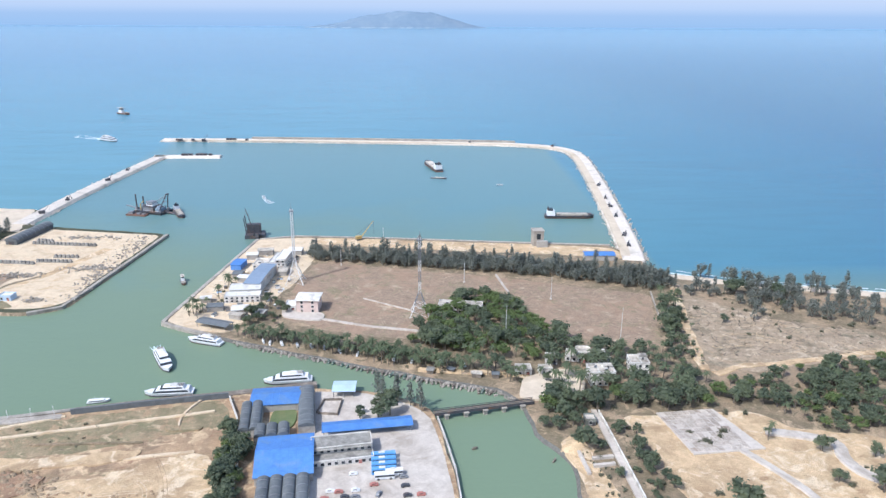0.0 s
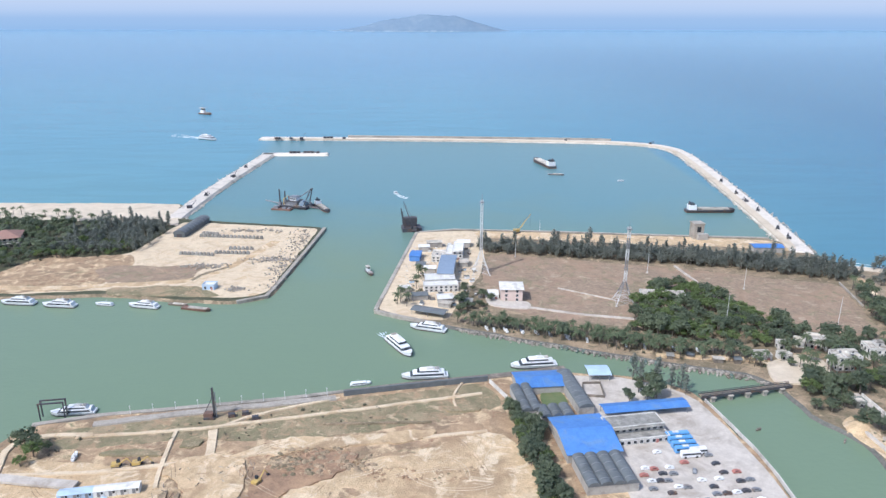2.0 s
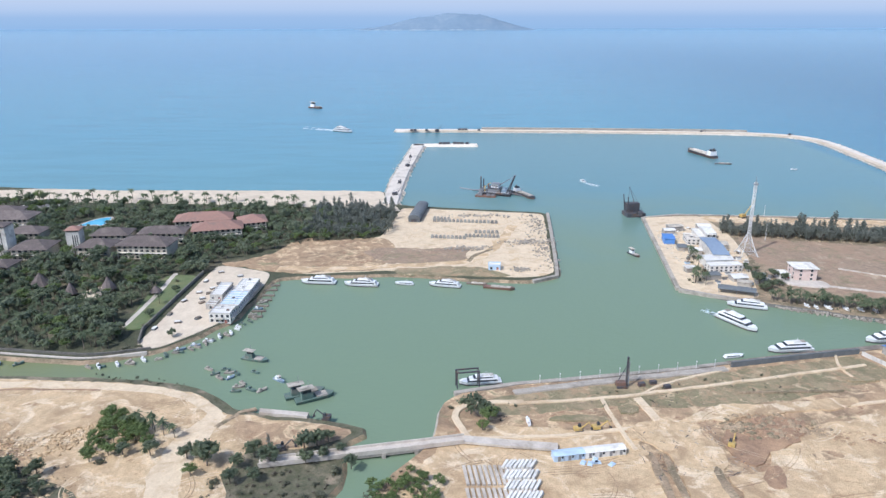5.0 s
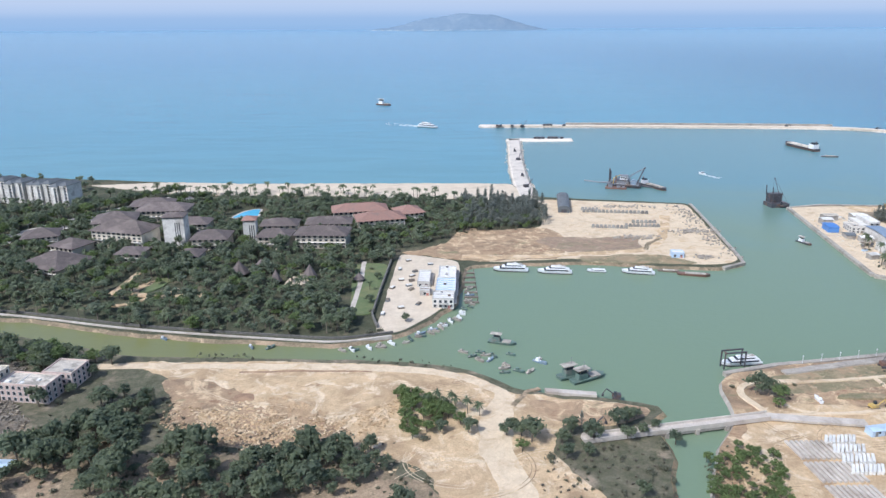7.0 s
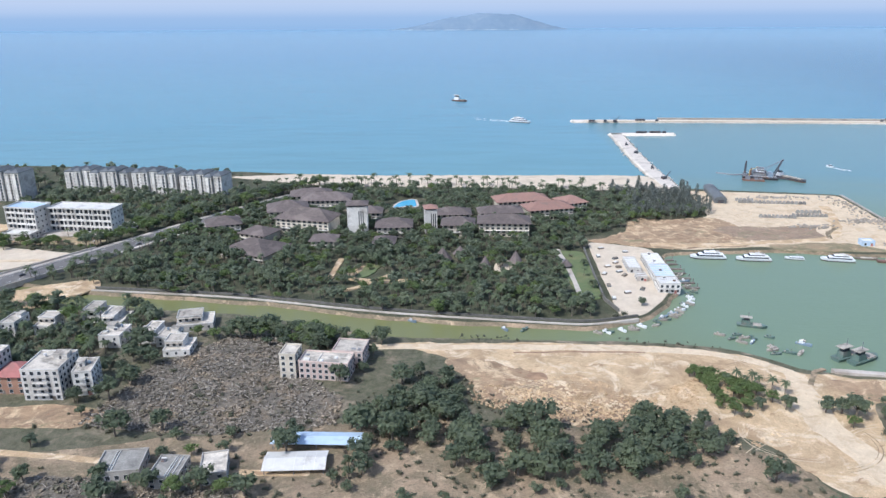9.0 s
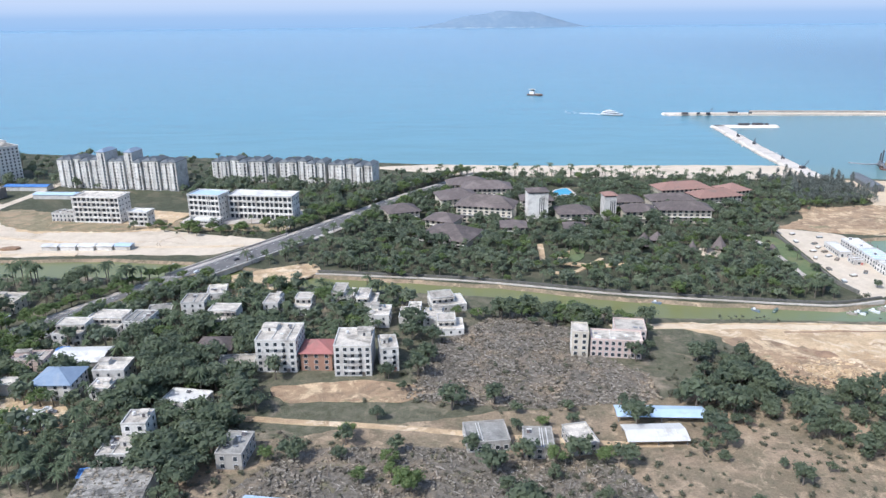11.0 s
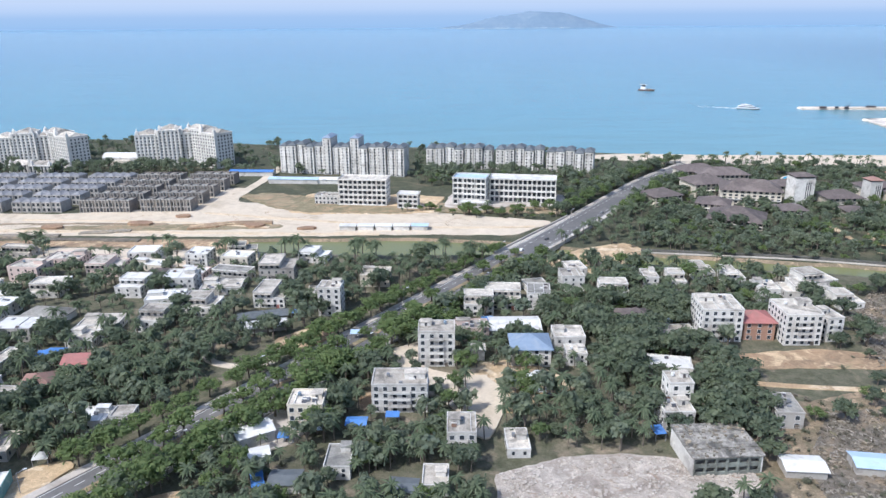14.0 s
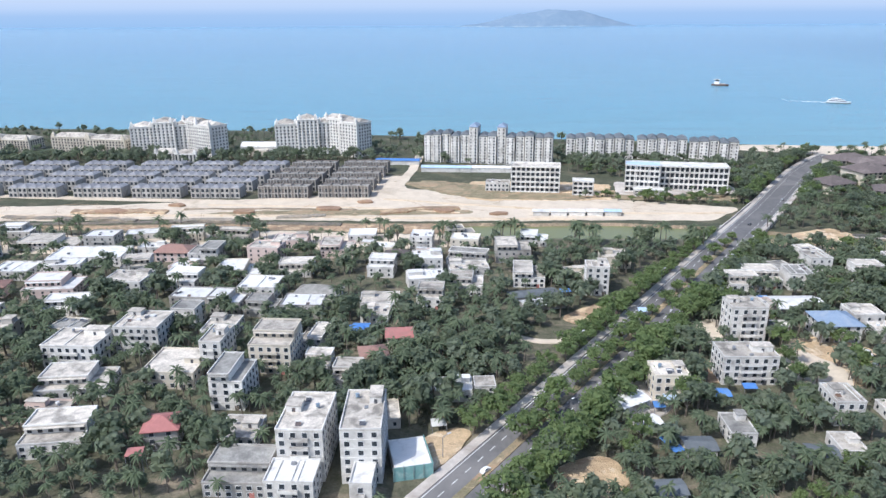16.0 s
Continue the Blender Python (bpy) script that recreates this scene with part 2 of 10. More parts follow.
VILLAGE_SOIL = surface("trodden_village_ground", (0.17, 0.155, 0.11), (0.085, 0.092, 0.055), 2.0, (0.36, 0.29, 0.215), 0.24, 12, bump=0.6, grain=0.2)
RUBBLE = surface("grey_rubble_ground", (0.33, 0.295, 0.245), (0.165, 0.145, 0.115), 1.0, (0.39, 0.31, 0.22), 0.36, 9, bump=0.9, island=0.3, grain=0.26, more=(((0.25, 0.225, 0.14), 4.0, 0.2),))
CONCRETE = surface("pale_concrete", (0.60, 0.55, 0.49), (0.50, 0.45, 0.40), 2.0, (0.40, 0.35, 0.30), 0.4, 8, bump=0.2, grain=0.09)
QUAY = surface("weathered_quay_concrete", (0.44, 0.40, 0.35), (0.34, 0.31, 0.27), 1.5, (0.24, 0.22, 0.19), 0.35, 8, bump=0.3, vary=0.08, grain=0.16)
CRUSHED = surface("crushed_concrete_ground", (0.52, 0.465, 0.405), (0.40, 0.35, 0.305), 0.8, (0.30, 0.255, 0.215), 0.42, 7, bump=0.9, grain=0.28, more=(((0.62, 0.56, 0.49), 3.0, 0.3), ((0.33, 0.24, 0.18), 5.0, 0.16)))
ASPHALT = surface("grey_asphalt", (0.165, 0.16, 0.158), (0.13, 0.127, 0.125), 2.0, (0.22, 0.21, 0.20), 0.4, 15, bump=0.1)
WHITE_LINE = surface("road_paint", (0.75, 0.75, 0.72), (0.6, 0.6, 0.58), 1.0)
ROCK = surface("breakwater_stone", (0.70, 0.64, 0.57), (0.56, 0.51, 0.45), 1.2, (0.42, 0.38, 0.33), 0.3, 9, bump=0.5, vary=0.12, island=0.15)
DARK_ROCK = surface("wet_dark_stone", (0.22, 0.21, 0.19), (0.13, 0.13, 0.12), 1.0, bump=0.5, island=0.2)
WHITEWASH = surface("weathered_white_wall", (0.70, 0.68, 0.64), (0.58, 0.56, 0.525), 1.6, (0.40, 0.375, 0.345), 0.34, 4, bump=0.1, vary=0.16, grain=0.1)
HOTEL_WHITE = surface("painted_hotel_stucco", (0.78, 0.755, 0.71), (0.70, 0.675, 0.63), 2.0, (0.60, 0.57, 0.52), 0.25, 6, vary=0.05)
CREAM = surface("cream_wall", (0.66, 0.60, 0.50), (0.57, 0.515, 0.425), 1.6, (0.42, 0.375, 0.31), 0.3, 5, vary=0.1)
GREY_WALL = surface("bare_cement_wall", (0.44, 0.42, 0.39), (0.36, 0.34, 0.31), 1.5, (0.26, 0.24, 0.22), 0.3, 4, vary=0.1)
PINK_WALL = surface("pale_pink_wall", (0.66, 0.53, 0.475), (0.59, 0.465, 0.415), 2.0, (0.5, 0.43, 0.38), 0.25, 5, vary=0.1)
BRICK_WALL = surface("orange_brick_wall", (0.42, 0.25, 0.18), (0.35, 0.205, 0.145), 1.0, (0.30, 0.2, 0.15), 0.3, 5)
GREEN_WALL = surface("pale_green_wall", (0.29, 0.32, 0.295), (0.215, 0.235, 0.215), 1.5, (0.13, 0.135, 0.12), 0.45, 4)
FLAT_ROOF = surface("stained_flat_roof", (0.60, 0.55, 0.475), (0.45, 0.41, 0.355), 1.3, (0.25, 0.23, 0.20), 0.42, 4, bump=0.1, vary=0.24, grain=0.2)
DARK_ROOF = surface("mouldy_grey_roof", (0.36, 0.35, 0.32), (0.24, 0.23, 0.21), 1.4, (0.17, 0.165, 0.155), 0.4, 5, bump=0.2, vary=0.1, grain=0.16)
BROKEN_ROOF = surface("crumbling_roof_slab", (0.42, 0.395, 0.35), (0.23, 0.215, 0.19), 0.8, (0.11, 0.105, 0.095), 0.48, 3, bump=0.5, grain=0.3, island=0.25)
BROWN_TILE = surface("brown_tiled_roof", (0.165, 0.138, 0.13), (0.12, 0.102, 0.098), 1.0, (0.22, 0.185, 0.17), 0.3, 7, vary=0.14, grain=0.16)
RED_TILE = surface("faded_red_tiles", (0.33, 0.20, 0.165), (0.27, 0.165, 0.135), 1.0, (0.24, 0.17, 0.145), 0.3, 5, vary=0.1)
BRIGHT_RED = surface("red_sheet_roof", (0.43, 0.185, 0.17), (0.36, 0.155, 0.14), 1.0, (0.30, 0.17, 0.15), 0.3, 4)
BLUE_SHEET = surface("blue_sheet_roof", (0.085, 0.21, 0.53), (0.11, 0.26, 0.57), 2.0, (0.15, 0.26, 0.45), 0.3, 6, rough=0.5, vary=0.1, grain=0.08)
PALE_BLUE = surface("pale_blue_sheet", (0.42, 0.56, 0.72), (0.50, 0.62, 0.76), 2.0, (0.36, 0.44, 0.54), 0.2, 5, rough=0.5)
GREY_SHEET = surface("grey_sheet_vault", (0.125, 0.14, 0.15), (0.165, 0.18, 0.19), 1.5, (0.10, 0.11, 0.115), 0.3, 6, rough=0.55, vary=0.08)
SLATE_BLUE = surface("blue_grey_roof", (0.25, 0.32, 0.42), (0.21, 0.275, 0.37), 1.2, (0.31, 0.35, 0.40), 0.2, 5)
WHITE_SHEET = surface("white_sheet_roof", (0.74, 0.73, 0.70), (0.66, 0.65, 0.62), 2.0, (0.48, 0.46, 0.43), 0.25, 4, rough=0.5, vary=0.1)
HULL_WHITE = surface("white_boat_paint", (0.80, 0.81, 0.82), (0.74, 0.75, 0.77), 1.5, (0.62, 0.62, 0.61), 0.15, 4, rough=0.35)
HULL_DARK = surface("dark_hull_paint", (0.06, 0.07, 0.09), (0.09, 0.09, 0.10), 1.0, (0.16, 0.10, 0.07), 0.35, 3, rough=0.5)
HULL_RED = surface("rusty_brown_paint", (0.235, 0.13, 0.10), (0.18, 0.105, 0.085), 1.0, (0.15, 0.11, 0.09), 0.4, 3, rough=0.6)
HULL_BLUE = surface("blue_boat_paint", (0.19, 0.26, 0.33), (0.22, 0.29, 0.36), 1.0, (0.22, 0.24, 0.27), 0.3, 2, rough=0.5, vary=0.15)
HULL_GREEN = surface("green_boat_paint", (0.10, 0.16, 0.14), (0.14, 0.20, 0.175), 1.0, (0.2, 0.2, 0.18), 0.3, 2, rough=0.5, vary=0.15)
WOOD = surface("weathered_timber", (0.22, 0.19, 0.16), (0.15, 0.13, 0.11), 0.8, (0.34, 0.29, 0.24), 0.3, 3, vary=0.1)
STEEL = surface("dull_grey_steel", (0.30, 0.31, 0.33), (0.22, 0.23, 0.25), 0.8, (0.22, 0.15, 0.11), 0.2, 3, rough=0.5, metal=0.3)
DARK_STEEL = surface("dark_steel", (0.10, 0.105, 0.12), (0.07, 0.07, 0.08), 0.8, (0.18, 0.11, 0.08), 0.25, 3, rough=0.55, metal=0.2)
WHITE_STEEL = surface("white_painted_steel", (0.74, 0.74, 0.74), (0.66, 0.66, 0.66), 0.8, (0.5, 0.46, 0.42), 0.2, 3, rough=0.5)
RED_STEEL = surface("red_painted_steel", (0.46, 0.20, 0.17), (0.40, 0.17, 0.14), 0.8, rough=0.5)
YELLOW = surface("yellow_machine_paint", (0.60, 0.43, 0.14), (0.50, 0.35, 0.12), 0.8, (0.32, 0.25, 0.15), 0.3, 2, rough=0.5)
GLASS = surface("dark_window_glass", (0.035, 0.043, 0.052), (0.06, 0.068, 0.078), 1.5, rough=0.22, vary=0.3)
RUBBER = surface("black_rubber", (0.03, 0.03, 0.03), (0.02, 0.02, 0.02), 0.5)
PALM_LEAF = foliage("palm_fronds", (0.165, 0.21, 0.128), (0.12, 0.155, 0.10), (0.26, 0.295, 0.19), 0.45)
BROAD_LEAF = foliage("broad_leaves", (0.136, 0.174, 0.126), (0.21, 0.25, 0.155), (0.228, 0.254, 0.184), 0.52)
LIGHT_LEAF = foliage("bright_street_tree_leaves", (0.225, 0.295, 0.125), (0.165, 0.225, 0.105), (0.29, 0.34, 0.16), 0.55)
# Broad leaves again, paled and greyed so the colour carries distance haze
HAZED_LEAF = foliage("haze_paled_leaves", (0.188, 0.23, 0.172), (0.265, 0.305, 0.20), (0.285, 0.312, 0.232), 0.54)
NEEDLES = foliage("dark_needle_foliage", (0.26, 0.285, 0.255), (0.30, 0.32, 0.285), (0.33, 0.35, 0.31), 0.62)
BRUSH_LEAF = foliage("grey_dry_brush", (0.20, 0.18, 0.145), (0.135, 0.125, 0.10), (0.30, 0.27, 0.225), 0.3)
DRY_LEAF = foliage("dry_bush_leaves", (0.20, 0.205, 0.15), (0.165, 0.178, 0.128), (0.27, 0.26, 0.19), 0.48)
BARK = surface("grey_bark", (0.20, 0.17, 0.14), (0.13, 0.11, 0.09), 0.5)
FOAM = surface("white_wake_foam", (0.80, 0.84, 0.85), (0.55, 0.68, 0.72), 1.2, (0.45, 0.6, 0.66), 0.3, 4)
TRUCK_BLUE = surface("blue_coach_paint", (0.12, 0.33, 0.66), (0.16, 0.38, 0.7), 1.5, rough=0.35)
POOL_BLUE = surface("pool_water", (0.10, 0.42, 0.66), (0.14, 0.48, 0.70), 3.0, rough=0.08)
TEAL_NET = surface("teal_scaffold_net", (0.24, 0.43, 0.41), (0.18, 0.34, 0.33), 1.0, (0.36, 0.50, 0.48), 0.3, 2)


# ---- the sea: one sheet to the horizon, green and silty in the harbour, blue outside ----
def water_material():
    mat, n, l, p = nodes_of("sea_water")
    geo, sep = n.new("ShaderNodeNewGeometry"), n.new("ShaderNodeSeparateXYZ")
    l.new(geo.outputs["Position"], sep.inputs[0])

    def math_node(op, a, b):
        m = n.new("ShaderNodeMath")
        m.operation = op
        for s, v in zip(m.inputs, (a, b)):
            if isinstance(v, (int, float)):
                s.default_value = v
            else:
                l.new(v, s)
        return m.outputs[0]

    wob = math_node("MULTIPLY", math_node("SUBTRACT", noise_node(n, l, 0.012, 4.0, 0.55, None, 0.8), 0.5), 130.0)
    y = math_node("ADD", sep.outputs["Y"], wob)
    x = math_node("ADD", sep.outputs["X"], math_node("MULTIPLY", wob, 0.25))
    silt = (0.180, 0.250, 0.166)      # inner harbour and river
    lagoon = (0.125, 0.245, 0.265)    # behind the breakwater
    shallow = (0.122, 0.288, 0.338)   # off the beach
    deep = (0.092, 0.262, 0.405)      # open sea
    col = mixed(n, l, spread(n, l, y, 290.0, 420.0), silt, lagoon)
    olive = math_node("MULTIPLY", spread(n, l, x, -250.0, -330.0), spread(n, l, sep.outputs["Y"], 300.0, 240.0))
    col = mixed(n, l, olive, col, (0.19, 0.20, 0.085))
    out_west = math_node("MULTIPLY", spread(n, l, sep.outputs["X"], -202.0, -219.0), spread(n, l, sep.outputs["Y"], 390.0, 405.0))
    out_east = math_node("MULTIPLY", spread(n, l, sep.outputs["X"], 106.0, 114.0), spread(n, l, sep.outputs["Y"], 258.0, 310.0))
    out_far = spread(n, l, math_node("ADD", sep.outputs["Y"], math_node("MULTIPLY", sep.outputs["X"], 0.034)), 618.3, 628.3)
    outside = math_node("MAXIMUM", math_node("MAXIMUM", out_west, out_east), out_far)
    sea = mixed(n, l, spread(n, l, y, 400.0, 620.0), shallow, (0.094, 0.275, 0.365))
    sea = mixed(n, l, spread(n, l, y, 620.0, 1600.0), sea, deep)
    # Far water grows paler with distance: haze put into its colour
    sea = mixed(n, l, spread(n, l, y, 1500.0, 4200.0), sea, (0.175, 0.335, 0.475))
    east = math_node("MULTIPLY", spread(n, l, x, -40.0, 400.0), spread(n, l, sep.outputs["Y"], 2600.0, 300.0))
    sea = mixed(n, l, math_node("MULTIPLY", east, 0.95), sea, (0.012, 0.110, 0.215))
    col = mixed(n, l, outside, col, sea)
    streak = spread(n, l, noise_node(n, l, 0.05, 5.0, 0.6, (0.22, 1.0, 1.0), 1.0), 0.40, 0.66)
    col = mixed(n, l, math_node("MULTIPLY", math_node("MULTIPLY", streak, outside), 0.16), col, (0.05, 0.11, 0.15))
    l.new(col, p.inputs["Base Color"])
    p.inputs["Roughness"].default_value, p.inputs["IOR"].default_value = 0.22, 1.33
    bp = n.new("ShaderNodeBump")
    bp.inputs["Strength"].default_value, bp.inputs["Distance"].default_value = 0.35, 0.3
    waves = math_node("ADD", noise_node(n, l, 0.7, 3.0, 0.6, (0.6, 1.0, 1.0)), math_node("MULTIPLY", noise_node(n, l, 0.09, 4.0, 0.6, (0.5, 1.0, 1.0)), 2.0))
    l.new(waves, bp.inputs["Height"])
    l.new(bp.outputs[0], p.inputs["Normal"])
    return mat


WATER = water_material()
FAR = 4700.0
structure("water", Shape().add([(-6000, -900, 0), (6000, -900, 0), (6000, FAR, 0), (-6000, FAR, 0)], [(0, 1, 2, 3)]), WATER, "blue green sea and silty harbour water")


def horizon():
    """The last of the sea and the hazy sky low over it, painted on a plain glowing far backdrop."""
    mat, n, l, p = nodes_of("far_haze")
    n.remove(p)
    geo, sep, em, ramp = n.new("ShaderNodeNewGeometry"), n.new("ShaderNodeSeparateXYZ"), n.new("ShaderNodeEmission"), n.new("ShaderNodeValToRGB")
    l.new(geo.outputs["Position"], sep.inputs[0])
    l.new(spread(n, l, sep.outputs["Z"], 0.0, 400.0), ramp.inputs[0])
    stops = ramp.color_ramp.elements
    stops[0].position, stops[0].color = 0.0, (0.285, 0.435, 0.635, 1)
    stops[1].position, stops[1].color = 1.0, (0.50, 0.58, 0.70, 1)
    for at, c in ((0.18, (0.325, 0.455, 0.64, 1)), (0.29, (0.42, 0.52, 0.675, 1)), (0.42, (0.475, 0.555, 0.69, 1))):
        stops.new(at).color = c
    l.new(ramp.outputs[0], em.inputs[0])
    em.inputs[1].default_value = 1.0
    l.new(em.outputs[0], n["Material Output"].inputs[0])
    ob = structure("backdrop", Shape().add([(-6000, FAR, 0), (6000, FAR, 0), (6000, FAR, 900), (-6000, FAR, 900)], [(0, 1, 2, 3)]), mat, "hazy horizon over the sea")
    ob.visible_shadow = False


horizon()

# ---- land: five pieces of low coast ----
GROUND = 1.0


def land(name, pts, mat, label, bank=2.0, rough=1.0, bank_mat=None):
    out = natural(pts, 4.0, rough, 1)
    s = Shape().slab(out, -0.8, GROUND, 0, bank)
    s.m = [0] + [1] * (len(s.m) - 1)
    structure(name, s, [mat, bank_mat or SCRUB], label)
    return out


WEST, EAST, BACK = -1500, 900, -700
land("ground", [(-79, 348.3), (-60.9, 353), (-9.4, 348.2), (47.1, 341), (97.1, 335.7), (105.3, 315), (111.4, 294.2), (130.2, 288.2), (144.8, 282.2), (176.3, 276.4), (197.4, 270.5), (318.7, 242.7), (536.3, 200.5), (EAST, 120),
                (EAST, BACK), (30, BACK), (37.3, 61.6), (40.9, 142.9), (41.9, 150.2), (42, 156.3), (38.9, 163.5), (34.8, 169.7), (33.8, 179), (32.8, 187.2), (27.7, 195.5), (19.5, 198.5), (5.1, 203.5), (-7.1, 208.4), (-25.3, 216.2), (-43.6, 223.1), (-57.6, 229.9), (-69.7, 234.8), (-83.6, 241.7), (-93.6, 247.7)],
     SCRUB, "dry scrubland with sandy tracks", 1.5, 0.7, DARK_ROCK)
land("ground", [(-187.6, 150.9), (-186.6, 163), (-181.5, 169.2), (-165.7, 173.6), (-150.8, 175.9), (-116.9, 181.6), (-97, 186.1), (-54.8, 194), (-31.6, 197.6), (-16.3, 195.9), (-10.2, 193.9), (4, 187), (6.1, 179.8), (8.1, 168.5), (10.1, 155.1), (11, 143.8), (8.6, 61.6), (0, BACK), (-260, BACK), (-212.5, 59.8), (-205.5, 115.2), (-201.5, 126.3), (-196.6, 135.5), (-189.6, 143.8)],
     EARTH, "bare building land beside the quay", 1.2, 0.6, QUAY)
land("ground", [(-220.4, 59.7), (-214.4, 115), (-209.5, 132.3), (-210.4, 144.4), (-204.5, 151.5), (-218.4, 156.3), (-241.3, 160.8), (-248.2, 168.8), (-257.3, 174.6), (-276.3, 179.2), (-306.4, 181.2), (-332.6, 182.3), (-357.9, 184.1), (-383.3, 194), (-406.9, 201.7), (-438.6, 206.3), (-467.5, 210.8), (-497.6, 219.4), (-521.3, 221.3), (-569.2, 221), (-597.3, 223.3), (-669.4, 230.5),
                (-792.6, 229.3), (WEST, 300), (WEST, BACK), (-270, BACK)], VILLAGE_SOIL, "village ground between houses and palms", 2.0, 0.8, GRASS)
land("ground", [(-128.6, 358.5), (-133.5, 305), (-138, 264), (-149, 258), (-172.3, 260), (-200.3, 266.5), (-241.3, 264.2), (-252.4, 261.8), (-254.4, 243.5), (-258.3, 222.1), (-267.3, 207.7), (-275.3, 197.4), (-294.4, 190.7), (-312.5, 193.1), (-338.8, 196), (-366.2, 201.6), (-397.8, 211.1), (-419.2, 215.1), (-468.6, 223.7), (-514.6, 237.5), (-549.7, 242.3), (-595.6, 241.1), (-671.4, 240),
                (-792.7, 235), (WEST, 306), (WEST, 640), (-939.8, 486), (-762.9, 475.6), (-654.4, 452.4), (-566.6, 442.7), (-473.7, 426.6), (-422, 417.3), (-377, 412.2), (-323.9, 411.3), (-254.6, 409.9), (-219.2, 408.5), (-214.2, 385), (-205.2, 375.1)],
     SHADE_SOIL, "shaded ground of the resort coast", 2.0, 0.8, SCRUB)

LEVEL = itertools.count(1)


def crosses_itself(pts):
    """Whether an outline has two sides that cross."""
    a = np.array([(p[0], p[1]) for p in pts])
    d = np.roll(a, -1, axis=0) - a
    gap = a[None] - a[:, None]
    den = d[:, None, 0] * d[None, :, 1] - d[:, None, 1] * d[None, :, 0]
    den[np.abs(den) < 1e-9] = 1e9
    s = (gap[..., 0] * d[None, :, 1] - gap[..., 1] * d[None, :, 0]) / den
    t = (gap[..., 0] * d[:, None, 1] - gap[..., 1] * d[:, None, 0]) / den
    return bool(((s > 1e-4) & (s < 1 - 1e-4) & (t > 1e-4) & (t < 1 - 1e-4)).any())


def patch(name, pts, mat, label, rough=0.9, step=1.6, rounds=2, rise=0.0):
    """A thin spread of another ground on the land."""
    z = GROUND + 0.005 * next(LEVEL) + rise
    out = natural(pts, min(step, 1.6), rough * 1.3, rounds, z * 7) if rounds or rough > 0.2 else turned_left(pts)
    while rough > 0.3 and crosses_itself(out):
        rough *= 0.7
        out = natural(pts, min(step, 1.6), rough * 1.3, rounds, z * 7)
    structure(name, Shape().slab(out, GROUND - 0.3, z, 0, 0.15), mat, label)
    PATCHES.append((out, z))
    return out


PATCHES = []


def level(x, y):
    """The height of the ground at a place on land."""
    return max([GROUND] + [z for out, z in PATCHES if inside(x, y, out)])


patch("field", [(-45, 315.1), (-8.6, 304.6), (36.5, 292.9), (96.6, 271), (86.9, 224.1), (72.4, 222.9), (53.8, 229.9), (23.8, 228.5), (5.3, 230.3), (-23.3, 236), (-49.5, 249.8), (-51.3, 288)], FIELD, "fenced field of dry brown grass")
patch("sand_yard", [(-79.5, 349.3), (-49.9, 351.3), (-47, 321.3), (-51.3, 288), (-61.6, 255.6), (-67.6, 236.9), (-83.6, 242.7), (-93.6, 248.7)], PALE_TRACK, "sandy quay yard", 0.4)
patch("sand_strip", [(-51.7, 351.2), (47.1, 339.9), (97, 332.6), (101.1, 314.9), (65.7, 323.6), (45, 325.3), (-48.9, 339.9)], SAND, "sand strip along the basin", 0.4)
patch("sand_track", [(111.4, 289), (108, 266), (98.5, 239.8), (94.1, 212.7), (109.7, 204.6), (162.1, 215.6), (201.2, 222.3), (201.3, 230.7), (169.6, 227.1), (119.2, 220.3), (110, 249.3), (117.5, 278.6)], LITTER, "sandy track through the scrub")
patch("beach", [(111.4, 296.3), (130.2, 289.3), (144.8, 283.3), (176.4, 277.5), (197.4, 271.5), (318.7, 243.7), (536.3, 201.6), (536.2, 194.1), (318.6, 236.3), (197.4, 265.2), (176.3, 271.2), (144.8, 278), (128.1, 284), (113.5, 290.1)], BEACH, "narrow sandy beach")
patch("sand_lot", [(58.6, 179.2), (73.1, 179.3), (100.1, 181.6), (107.4, 171.3), (118.8, 169.3), (132.3, 165.3), (135.3, 144.5), (126.7, 113.4), (74.7, 111.1), (64.6, 147.2), (64.7, 161.7)], SAND, "sandy lot with tracks")
patch("river_sand", [(38.9, 168.7), (48.2, 171.9), (49.2, 164.7), (47.1, 156.4), (50.2, 148.1), (50.1, 131.6), (40.8, 131.6), (41.9, 150.2)], SAND, "sandy river bank", 0.8)
patch("yard", [(-32.6, 195.5), (-16.3, 194.9), (-3.1, 188.8), (4, 181.8), (7, 168.5), (10, 144.8), (9.8, 102.7), (-27, 102.4), (-26.8, 144.3)], CONCRETE, "white concrete yard of the coach depot", 0.2, 3, 1)
patch("grass_strip", [(-177.6, 165.3), (-162.7, 169.6), (-116, 178.6), (-55.9, 190.9), (-51.9, 177.7), (-78.1, 169), (-104.2, 160.4), (-137.9, 161.9), (-175.7, 157.2)], GRASS, "worn grass behind the quay")
patch("worked_earth", [(-157.8, 156.5), (-127, 160), (-65.2, 167.2), (-50, 163.4), (-43.1, 133.8), (-43.4, 91.9), (-138.3, 90.9), (-148, 131.3)], EARTH, "ochre worked earth with wheel tracks")
patch("stockyard", [(-183.6, 147.9), (-175.7, 153.1), (-138, 149.7), (-136.1, 119.3), (-138.3, 92.9), (-195.6, 92.2), (-197.6, 128.4)], SAND, "pale stockyard ground")
